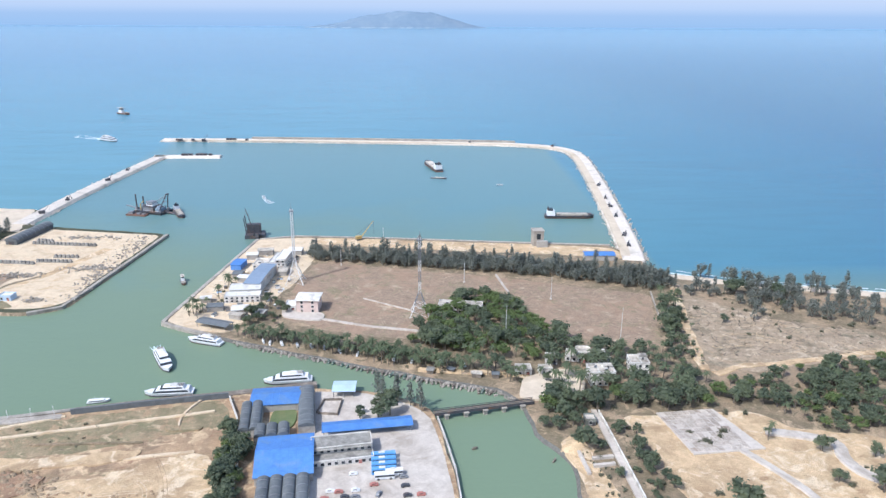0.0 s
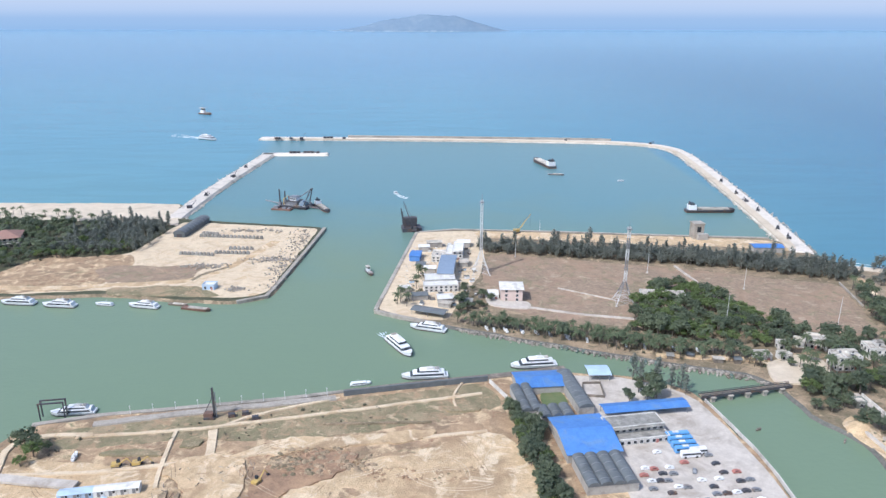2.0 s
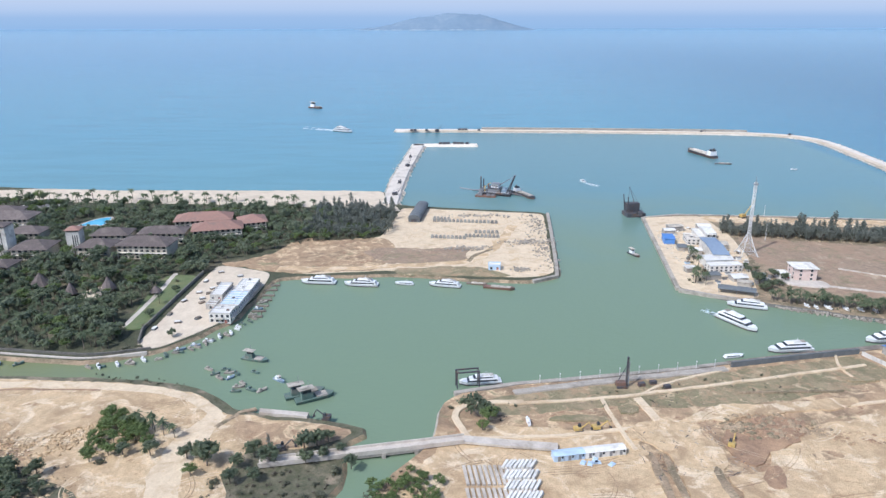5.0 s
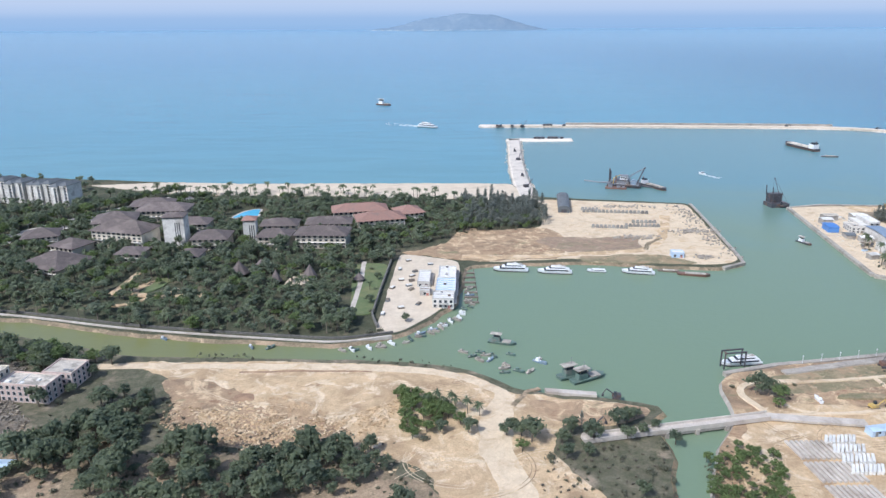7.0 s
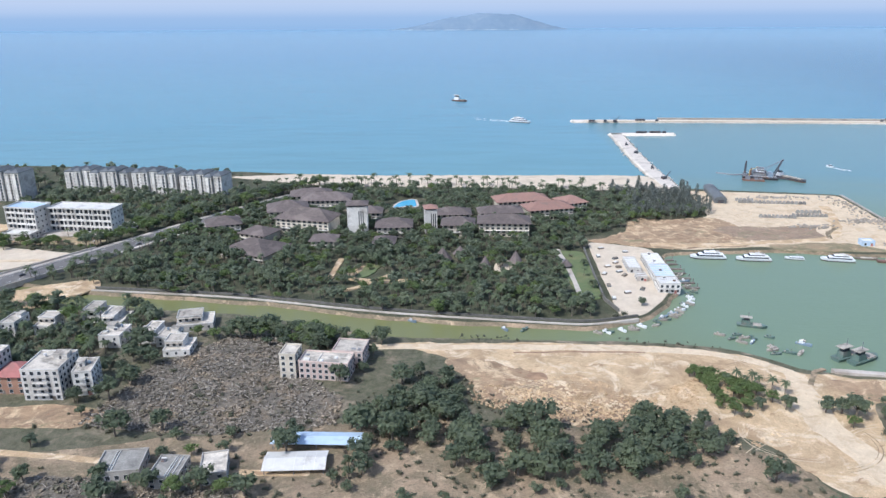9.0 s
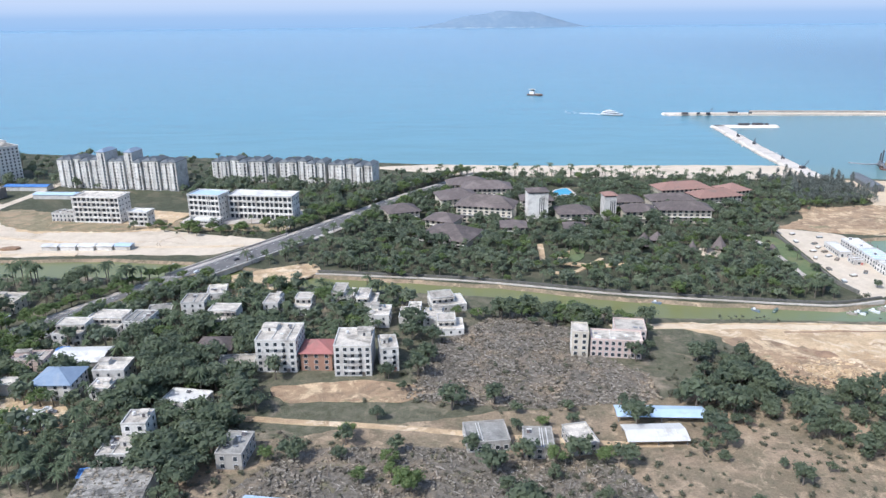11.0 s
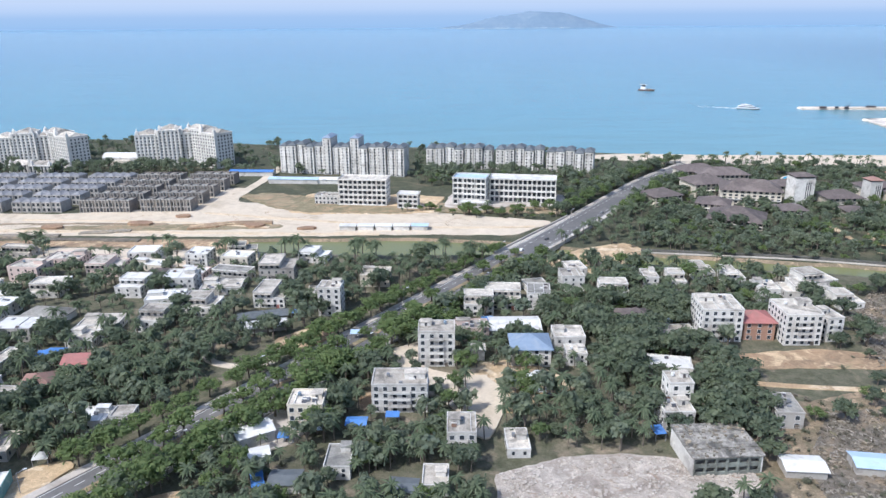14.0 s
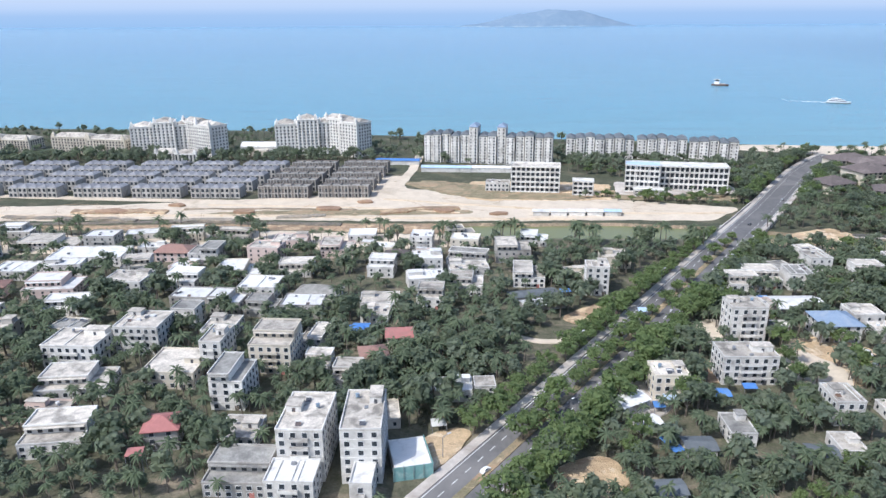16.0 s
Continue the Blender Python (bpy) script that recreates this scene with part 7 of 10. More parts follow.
# ---- marina apron and moored pontoons ----
def marina():
    for x, y, w, d, h, roof, label in ((-259.8, 247.5, 6.6, 13, 2.6, WHITE_SHEET, "white marina hall with a ribbed roof"), (-260.6, 233.4, 7.2, 14, 2.9, PALE_BLUE, "marina hall with a pale blue glazed roof"), (-261.6, 222.2, 7.4, 7.4, 3.3, WHITE_SHEET, "white marina office on the water"),
                                       (-268.6, 245, 4.6, 13, 2.0, WHITE_SHEET, "long white marina shed"), (-268.2, 232.5, 3.6, 5, 1.8, FLAT_ROOF, "small white annexe of the marina")):
        ob = flat_house(x, y, w, d, h, -3, WHITEWASH, roof, RNG, label, stair=False, sides="flr", name="marina_hall", category="marina hall")
        for k in range(int(d / 2.2)):
            part("roof_rib", Shape().box(-w / 2, w / 2, -0.12, 0.12, h + 0.12, h + 0.4), WHITE_STEEL, ob, m=pose(0, -d / 2 + 1 + k * 2.2, 0))
        part("gallery", Shape().box(w / 2, w / 2 + 1.0, -d / 2 + 0.3, d / 2 - 0.3, h * 0.5, h * 0.5 + 0.12), CONCRETE, ob)
    for k in range(7):
        ob = thing("floating_jetty", "short grey floating jetty of the marina", "jetty", pose(-253.9, 225.2 + k * 5.08, 0, 0, 0, BOAT_RNG.uniform(-4, 4)), "floating jetties")
        part("deck", Shape().box(0, 5, -0.6, 0.6, 0.1, 0.5), WOOD, ob)
        part("pile", Shape().rod((4.6, 0.8, -0.8), (4.6, 0.8, 1.8), 0.14), WOOD, ob)


marina()


# ---- things on the sandy pad ----
def block_mesh():
    s = Shape().box(-0.62, 0.62, -0.62, 0.62, 0, 0.35)
    s.add([(-0.6, -0.6, 0.35), (0.6, -0.6, 0.35), (0.6, 0.6, 0.35), (-0.6, 0.6, 0.35), (-0.38, -0.38, 1.15), (0.38, -0.38, 1.15), (0.38, 0.38, 1.15), (-0.38, 0.38, 1.15)],
          [(4, 5, 6, 7), (0, 1, 5, 4), (1, 2, 6, 5), (2, 3, 7, 6), (3, 0, 4, 7)])
    s.moved(Matrix.Scale(1.25, 4))
    return mesh_of("concrete_block", s, DARK_ROOF)


BLOCK = block_mesh()
for (x0, y0), (x1, y1), n in (((-188.2, 342.9), (-157.2, 338.8), 17), ((-188.2, 347), (-181.1, 345.7), 5), ((-189.2, 315.1), (-174.2, 313), 9), ((-173.2, 316.2), (-158.3, 315), 9), ((-168.2, 322.4), (-158.2, 321.7), 6)):
    for k in range(n):
        u = k / (n - 1)
        ob = new("concrete_block", BLOCK)
        ob.matrix_basis = pose(x0 + (x1 - x0) * u, y0 + (y1 - y0) * u, level(x0 + (x1 - x0) * u, y0 + (y1 - y0) * u), 0, 0, BOAT_RNG.uniform(-8, 8))
        tagged(ob, "grey cast concrete block in a row", "concrete block", "concrete blocks on the pad")
loose_stones("rubble_heap", "heaps of broken stone on the pad", [(TREE_RNG2.normal(c, sx), TREE_RNG2.normal(d, sy), GROUND + 0.4) for c, d, sx, sy, n in ((-144.2, 306.1, 6, 2.5, 130), (-165.1, 352, 9, 1.5, 90), (-173.2, 298.1, 5, 1.6, 110), (-137.1, 336.2, 2, 8, 60), (-152.3, 269.9, 3, 1.5, 50), (-140.4, 294.8, 2, 6, 50)) for _ in range(n)], 0.55, QUAY)


def long_shed():
    take(-196.7, 355.9, 7, 30, -8)
    ob = thing("storage_shed", "long dark grey storage shed with a vaulted roof", "shed", pose(-196.7, 355.9, GROUND, 0, 0, -8))
    part("wall", Shape().box(-2.9, 2.9, -14.4, 14.4, -0.3, 2.0), GREY_SHEET, ob)
    part("roof", Shape().vault(6.4, 29.5, 2.0, 1.8), GREY_SHEET, ob)
    part("door", Shape().box(-1.4, 1.4, -14.48, -14.36, 0, 1.9), DARK_STEEL, ob)
    for k in range(9):
        part("roof_rib", Shape().vault(6.55, 0.25, 2.0, 1.87), STEEL, ob, m=pose(0, -13 + k * 3.3, 0))


long_shed()
flat_house(-163.3, 271.7, 5, 4, 2.0, -5, PALE_BLUE, WHITE_SHEET, RNG, "small blue site hut on the pad", stair=False, sides="f")


def breakwater_gear():
    """Dark container rows and machines at the ends of the moles."""
    for k, (x, y, n) in enumerate(((-208.9, 632.3, 2), (-166.2, 635.7, 3), (-195.6, 631.8, 1), (-148.9, 632.7, 1), (-183.6, 565.4, 3), (-172.4, 565.7, 3), (-162.3, 565.1, 1))):
        for j in range(n):
            ob = thing("container", "dark steel container on the mole", "container", pose(x + j * 3.0, y - 0.05 * j, 1.5, 0, 0, -3), "containers on the moles")
            part("body", Shape().box(-1.3, 1.3, -0.9, 0.9, 0, 1.5), DARK_STEEL, ob)
            part("roof", Shape().box(-1.35, 1.35, -0.95, 0.95, 1.5, 1.6), HULL_DARK, ob)


breakwater_gear()


# ---- the depot with blue roofs beside the river ----


def vault_hall(x, y, w, d, h, turn, spans, label, rise=1.1, blue=False):
    """A hall under side-by-side barrel roofs that run front to back."""
    take(x, y, w, d, turn)
    ob = thing("vaulted_hall", label, "hall", pose(x, y, GROUND, 0, 0, turn))
    part("wall", Shape().box(-w / 2, w / 2, -d / 2, d / 2, -0.3, h), GREY_WALL, ob)
    for k in range(spans):
        sw = w / spans
        roof = part("roof", Shape().vault(sw, d + 0.3, h, rise), BLUE_SHEET if blue else GREY_SHEET, ob, m=pose(-w / 2 + (k + 0.5) * sw, 0, 0))
        for j in range(int(d / 3)):
            part("roof_rib", Shape().vault(sw * 0.99, 0.12, h, rise + 0.05), STEEL, roof, m=pose(0, -d / 2 + 1.5 + j * 3, 0))
    return ob


shed(-40.9, 188.8, 14, 9.5, 2.6, 5, BLUE_SHEET, RNG, "blue sheet roof over the depot's front range", GREY_WALL, rise=0.9, name="front_range")
vault_hall(-46, 177.8, 6.0, 14, 2.4, 8, 2, "pair of grey vaulted sheds on the court")
vault_hall(-31.1, 182.7, 4.6, 21, 2.6, 8, 1, "long grey vaulted range on the court")
vault_hall(-38.8, 170.5, 9.4, 5.4, 2.4, 8, 3, "low grey vaulted sheds behind the court")
patch("court_lawn", [(-41.3, 185.1), (-34.2, 186.3), (-33.3, 175), (-40.8, 172.8)], LAWN, "small green court with planted beds", 0.2)
shed(-33.2, 159.2, 14.2, 17.5, 2.6, 7, BLUE_SHEET, RNG, "large hall under a bright blue roof", GREY_WALL, rise=1.8, name="blue_hall")
vault_hall(-31.3, 143.8, 12.6, 12, 2.4, 7, 4, "grey vaulted sheds behind the blue hall")
shed(-13, 173.7, 24.5, 4.6, 2.2, 7.5, BLUE_SHEET, RNG, "long open shelter with a blue sheet roof", rise=0.6, name="shelter")
flat_house(-18.9, 162.3, 15.8, 9, 3.2, 9, WHITEWASH, DARK_ROOF, RNG, "low white office with a mouldy grey roof", stair=False, pitch=1.6)
shed(-21.4, 194.8, 6.5, 6, 2.2, 0, PALE_BLUE, RNG, "pavilion with a pale blue sheet roof", rise=0.4, name="pavilion")
structure("yard_wall", Shape().slab(turned_left(along([(-28.4, 182.8), (-27.1, 190), (-21.7, 190.1), (-22.3, 181.8), (-28, 182.6)], 0.3)), GROUND, GROUND + 0.8), WOOD, "low brown wall round a paved plot")
structure("hoarding", Shape().slab(turned_left(along([(-55.4, 191.4), (-50.4, 179.8), (-45.9, 163.4), (-43.3, 143), (-41.2, 112.4)], 0.3)), GROUND - 0.3, GROUND + 1.3), WHITEWASH, "white boundary wall beside the field")
structure("river_wall", Shape().slab(turned_left(along([(6.7, 179.8), (8.7, 168.5), (10.7, 155.1), (11.4, 143.8), (10.9, 123.2)], 0.3)), GROUND - 0.5, GROUND + 0.6), WHITEWASH, "low white wall along the river")


# ---- vehicles ----
def wheels(ob, xs, half, r=0.32, w=0.22):
    for x, s in itertools.product(xs, (-1, 1)):
        part("wheel", Shape().rod((x, s * half - w / 2, r), (x, s * half + w / 2, r), r, n=10), RUBBER, ob)


def coach(x, y, turn, paint, label, n=6.4):
    ob = thing("coach", label, "coach", pose(x, y, level(x, y), 0, 0, turn), "coaches in the yard")
    part("body", Shape().add([(sx * n / 2 * f, sy * 0.68 * g, z) for z, f, g in ((0.25, 1, 1), (1.5, 1, 1), (1.85, 0.97, 0.88)) for sx, sy in ((-1, -1), (1, -1), (1, 1), (-1, 1))],
                             [(3, 2, 1, 0), (8, 9, 10, 11)] + [(4 * k + i, 4 * k + (i + 1) % 4, 4 * k + 4 + (i + 1) % 4, 4 * k + 4 + i) for k in range(2) for i in range(4)]), paint, ob)
    part("window_band", Shape().box(-n / 2 + 0.2, n / 2 + 0.02, -0.7, 0.7, 0.95, 1.45), GLASS, ob)
    part("roof_unit", Shape().box(-n * 0.2, n * 0.05, -0.4, 0.4, 1.85, 2.02), WHITE_STEEL, ob)
    wheels(ob, (-n * 0.3, n * 0.32), 0.6)


def car(x, y, turn, paint, label, z=None):
    ob = thing("car", label, "car", pose(x, y, level(x, y) if z is None else z, 0, 0, turn), "parked and driving cars")
    ob.scale = (0.84, 0.84, 0.84)
    prof = [(-1.3, 0.2), (-1.3, 0.6), (-1.0, 0.68), (-0.75, 1.0), (0.3, 1.0), (0.65, 0.68), (1.25, 0.6), (1.3, 0.2)]
    v = [(px, s * (0.55 if pz < 0.9 else 0.46), pz) for s in (-1, 1) for px, pz in prof]
    k = len(prof)
    part("body", Shape().add(v, [tuple(range(k)), tuple(range(2 * k - 1, k - 1, -1))] + [(i, k + i, k + (i + 1) % k, (i + 1) % k) for i in range(k)]), paint, ob)
    part("window_band", Shape().box(-0.72, 0.36, -0.53, 0.53, 0.7, 0.93), GLASS, ob)
    wheels(ob, (-0.8, 0.8), 0.46, 0.22, 0.16)


CAR_PAINT = [(HULL_WHITE, "white"), (STEEL, "silver grey"), (HULL_DARK, "black"), (HULL_WHITE, "white"), (HULL_DARK, "black"), (STEEL, "silver grey"), (RED_STEEL, "red")]
for k in range(5):
    coach(-8 + 0.15 * k, 160.6 - 2.15 * k, 6, TRUCK_BLUE if k < 4 else HULL_WHITE, "bright blue coach parked in the yard" if k < 4 else "white coach parked in the yard", 6.4 if k < 4 else 5.0)
coach(-26.2, 139.9, 8, HULL_WHITE, "white minibus in front of a shed", 4.4)
coach(-5, 153.4, 6, HULL_WHITE, "white minibus parked in the yard", 4.4)
for k, (x, y, turn) in enumerate(((-15.3, 153.8, 8), (-2.6, 152.2, 10), (-2.1, 148.7, 14), (-20.3, 147, 5), (-16.6, 144.8, 5), (-8.5, 145.7, 70), (-21.4, 144.2, 5), (-20.2, 141.9, 5), (-16.2, 142, 5), (-1.5, 145, 10), (-8, 142.1, 5), (-6, 139.5, 5), (-12.4, 139.4, 5), (-18.2, 146.7, 5), (-14.2, 147.2, 5), (-14, 144.7, 5), (-18, 142, 5), (-14.4, 139.6, 5), (-16.7, 137.3, 5), (-20.7, 138.9, 5), (-9.8, 149.3, 8), (-3.6, 142.6, 8), (-6.3, 136.8, 6), (-3.8, 137, 6), (-1.3, 137.4, 6), (1.1, 137.9, 6), (3.6, 138.2, 6), (-6.5, 133.3, 6), (-4, 133.5, 6), (-1.6, 133.9, 6), (0.9, 134.2, 6), (3.4, 134.7, 6), (1.3, 141.6, 6), (3.8, 142.1, 6), (1.8, 145.3, 6), (-11.6, 134.3, 6), (-9.1, 134.5, 6))):
    paint, word = CAR_PAINT[k % 7]
    car(x, y, turn, paint, f"{word} car parked on the concrete yard")


# ---- the building land beside the quay ----
def excavator(x, y, turn, label="yellow tracked excavator with a raised arm", paint=None):
    paint = paint or (YELLOW if "yellow" in label else DARK_STEEL)
    ob = thing("excavator", label, "excavator", pose(x, y, (1.5 if y > 300 else level(x, y)), 0, 0, turn), "machines on the building land")
    for s in (-1, 1):
        part("track", Shape().box(-1.1, 1.1, s * 0.7 - 0.22, s * 0.7 + 0.22, 0, 0.5), DARK_STEEL, ob)
    part("body", Shape().box(-1.2, 0.7, -0.8, 0.8, 0.5, 1.2), paint, ob)
    part("cab", cabin(0.0, 0.8, 0.7, 1.2, 1.9, 0.15), GLASS, ob, m=pose(0, 0.35, 0))
    part("boom", Shape().rod((0.7, -0.2, 1.0), (2.6, -0.2, 2.4), 0.16), paint, ob)
    part("stick", Shape().rod((2.6, -0.2, 2.4), (3.6, -0.2, 0.8), 0.12), paint, ob)
    part("bucket", cabin(3.2, 3.9, 0.6, 0.2, 0.9, 0.3), DARK_STEEL, ob, m=pose(0, -0.2, 0))


excavator(-151.4, 150.1, 10)
excavator(-146.5, 150.8, 8)
excavator(-216.4, 156.8, 170, "dark tracked excavator at the bank")
excavator(-225.4, 143, 20, "dark tracked excavator on the sand")
excavator(-115.1, 142.9, 60)
for x, y, t in ((117.4, 426.5, 80), (113.2, 386.4, 70), (107.9, 350.6, 60), (115.4, 407.4, 100), (105.6, 333.8, 80), (121, 460.2, 60), (-206, 509.8, 90), (-210.1, 426.6, 80), (116, 603, 20), (46.7, 622, 0)):
    excavator(x, y, t, "dark excavator working on the breakwater")


def piling_rig():
    ob = thing("piling_rig", "tall dark piling rig near the quay", "piling rig", pose(-134.9, 172.7, level(-134.9, 172.7)))
    for s in (-1, 1):
        part("track", Shape().box(-1.5, 1.5, s * 1.0 - 0.3, s * 1.0 + 0.3, 0, 0.6), DARK_STEEL, ob)
    part("body", Shape().box(-1.5, 1.0, -0.9, 0.9, 0.6, 1.7), HULL_RED, ob)
    part("mast", Shape().box(1.1, 1.6, -0.25, 0.25, 0.2, 9.4), DARK_STEEL, ob)
    part("stay", Shape().rod((-1.2, 0, 1.6), (1.2, 0, 6.6), 0.1), DARK_STEEL, ob)
    part("drill", Shape().rod((1.9, 0, 0.2), (1.9, 0, 8.0), 0.16), STEEL, ob)


piling_rig()
for x, y in ((-129, 173.2), (-125.4, 174.3), (-122.1, 171.8)):
    ob = thing("generator", "dark generator set near the piling rig", "generator", pose(x, y, level(x, y), 0, 0, 10))
    part("housing", Shape().box(-0.9, 0.9, -0.6, 0.6, 0.15, 1.0), DARK_STEEL, ob)
    part("skid", Shape().box(-1.05, 1.05, -0.65, 0.65, 0, 0.15), HULL_RED, ob)


def gantry():
    ob = thing("steel_gantry", "dark steel gantry frame over a berth", "gantry", pose(-178.6, 174, GROUND, 0, 0, 9))
    for sx, sy in itertools.product((-3.2, 3.2), (-1.0, 1.0)):
        part("leg", Shape().box(sx - 0.16, sx + 0.16, sy - 0.16, sy + 0.16, -0.2, 4.6), DARK_STEEL, ob)
    for sy in (-1.0, 1.0):
        part("beam", Shape().box(-3.4, 3.4, sy - 0.18, sy + 0.18, 4.6, 4.95), DARK_STEEL, ob)
    part("cross_beam", Shape().box(-3.0, -2.7, -0.8, 0.8, 4.62, 4.9), DARK_STEEL, ob)


gantry()
for k in range(7):
    ob = thing("site_container", "pale blue sheet site container on bare ground" if k < 3 else "white sheet site container on bare ground", "container", pose(-158.6 + k * 2.55, 138.4 + k * 0.42, level(-158.6 + k * 2.55, 138.4 + k * 0.42), 0, 0, 9), "site containers")
    mat = (PALE_BLUE, PALE_BLUE, PALE_BLUE, WHITE_SHEET, WHITE_SHEET, WHITE_SHEET, WHITE_SHEET)[k]
    part("body", Shape().box(-1.22, 1.22, -1.3, 1.3, 0, 1.6), mat, ob)
    part("roof", Shape().gable(2.44, 2.6, 1.6, 0.35, 0.1), mat, ob)
    part("door", Shape().box(-0.35, 0.35, -1.35, -1.28, 0.1, 1.5), STEEL, ob)
    part("window", Shape().box(0.5, 1.0, -1.34, -1.28, 0.8, 1.4), GLASS, ob)
slab_mesh = mesh_of("concrete_beam", Shape().box(-0.35, 0.35, -3.6, 3.6, 0, 0.5), CONCRETE)
for k, j in itertools.product(range(9), range(3)):
    ob = new("concrete_beam", slab_mesh)
    ob.matrix_basis = pose(-180.8 + k * 1.2 + j * 0.4, 131.8 - j * 8.5, level(-180.8, 131.8), 0, 0, 6)
    tagged(ob, "long pale precast concrete beam", "concrete beam", "stacked concrete beams")
short_mesh = mesh_of("concrete_beam", Shape().box(-0.3, 0.3, -1.7, 1.7, 0, 0.45), WHITE_SHEET)
for k, j, h in itertools.product(range(8), range(4), range(2)):
    ob = new("concrete_beam", short_mesh)
    ob.matrix_basis = pose(-171.5 + k * 0.95 + BOAT_RNG.uniform(-0.1, 0.1), 135.5 - j * 3.9, level(-165.8, 131) + 0.455 * h, 0, 0, -28 + BOAT_RNG.uniform(-4, 4))
    tagged(ob, "short white precast concrete beam", "concrete beam", "stacked concrete beams")
small_boat(-163.7, 154.3, 3.4, 96, HULL_WHITE, "white boat stored on the building land").location.z = level(-163.7, 154.3) + 0.2
structure("bank_slab", Shape().slab(turned_left([(-234.8, 161.2), (-234.6, 159.2), (-221.5, 157), (-221.3, 158.9)]), 0.2, GROUND + 0.7), CONCRETE, "long white concrete slab on the bank")
for line, w in (([(-167.7, 163.4), (-137.9, 166.4), (-116, 171.4), (-96, 175.8), (-57.9, 184.7)], 1.0), ([(-130, 168.1), (-122, 174.4), (-100, 182.9)], 0.8), ([(-132, 166), (-129.1, 151.9), (-127.1, 141.7), (-126.3, 101.2)], 2.2), ([(-142, 165.9), (-141, 151.7), (-139, 141.5)], 1.0), ([(-64, 190.8), (-67, 183.5), (-66, 176.3)], 0.6),
                ([(-177.7, 147), (-157.9, 147.3), (-128.1, 152.9), (-98.2, 158.5), (-58.1, 164.2)], 1.1), ([(-179.7, 147), (-183.6, 159.1), (-177.6, 164.2), (-163.7, 164.5)], 1.6)):
    patch("dirt_track", along(rounded_line(line), w), PALE_TRACK, "pale wheel track over the building land", 0.25, 2, 0)
patch("pale_ground", [(-120.3, 128.6), (-112.3, 134.8), (-88.2, 152.5), (-52, 163.4), (-44.1, 137.9), (-44.4, 94), (-120.5, 93.2)], SAND, "pale graded ground of the building land", 3.0)
patch("pale_ground", [(-140, 151.7), (-131.1, 154.9), (-120.1, 153), (-117.2, 142.9), (-122.3, 126.6), (-122.5, 93.1), (-132.4, 93), (-131.1, 140.6), (-138, 146.6)], SAND, "pale trodden sand between the tracks", 2.5)
patch("pale_ground", [(-126, 152.9), (-115, 161.2), (-86.1, 163.7), (-70.1, 166.1), (-73.2, 160.9), (-101.2, 156.4)], SAND, "pale strip of bare ground", 1.0)
patch("red_ground", [(-115.1, 151.1), (-103.2, 155.3), (-90.2, 155.5), (-94.3, 148.3), (-104.3, 141.1), (-113.3, 134.8), (-117.2, 139.8)], RED_EARTH, "reddish dug ground", 2.0)
patch("quay_road", along([(-165.7, 169.5), (-144.8, 174.5), (-123.9, 178.4), (-101.1, 182.9)], 2.4), QUAY, "grey strip behind the quay wall", 0.3, 3, 0)
for k in range(10):
    x = -157.8 + k * 5.99
    ob = thing("quay_post", "thin white lamp post on the quay edge", "post", pose(x, 175 + (x + 157.8) * 0.1725, GROUND), "posts along the quay")
    part("pole", Shape().rod((0, 0, -0.1), (0, 0, 2.4), 0.08, 0.06), WHITE_STEEL, ob)
    part("cap", Shape().box(-0.14, 0.14, -0.14, 0.14, 2.4, 2.6), WHITE_STEEL, ob)
for k in range(6):
    x, y = -150 + BOAT_RNG.uniform(-3, 5), 136.8 + BOAT_RNG.uniform(-1.5, 1.5)
    a = BOAT_RNG.uniform(0, 90)
    sheet = new("tarpaulin_sheet", mesh_of("tarpaulin_sheet", Shape().box(-0.9, 0.9, -0.6, 0.6, 0, 0.12).box(-0.5, 0.6, -0.4, 0.5, 0.12, 0.3), PALE_BLUE))
    sheet.matrix_basis = pose(x, y, level(x, y), 0, 0, a)
    tagged(sheet, "crumpled pale blue tarpaulin over a low stack", "tarpaulin", "blue sheets in the stockyard")
for (x, y, w, d), mat in (((-136.1, 129.4, 2.0, 22), SCRUB), ((-132.7, 129.5, 1.6, 20), SCRUB), ((-122.3, 125.6, 2.0, 18), SCRUB), ((-109.2, 151.6, 8, 4), SCRUB), ((-94.4, 138.2, 8, 4), EARTH), ((-110.3, 129.8, 5, 9), RED_EARTH), ((-74.4, 126.2, 10, 3), SCRUB), ((-135.9, 159.9, 5, 5), GRASS), ((-149.9, 155.6, 16, 3), GRASS), ((-64.1, 175.4, 10, 3), GRASS), ((-88.1, 168.8, 30, 1.1), SCRUB)):
    patch("dug_earth", [(x - w / 2, y - d / 2), (x + w / 2, y - d / 2 + 0.5), (x + w / 2, y + d / 2), (x - w / 2, y + d / 2 - 0.5)], mat, "dug dark earth", 0.22 * min(w, d), 1.0)

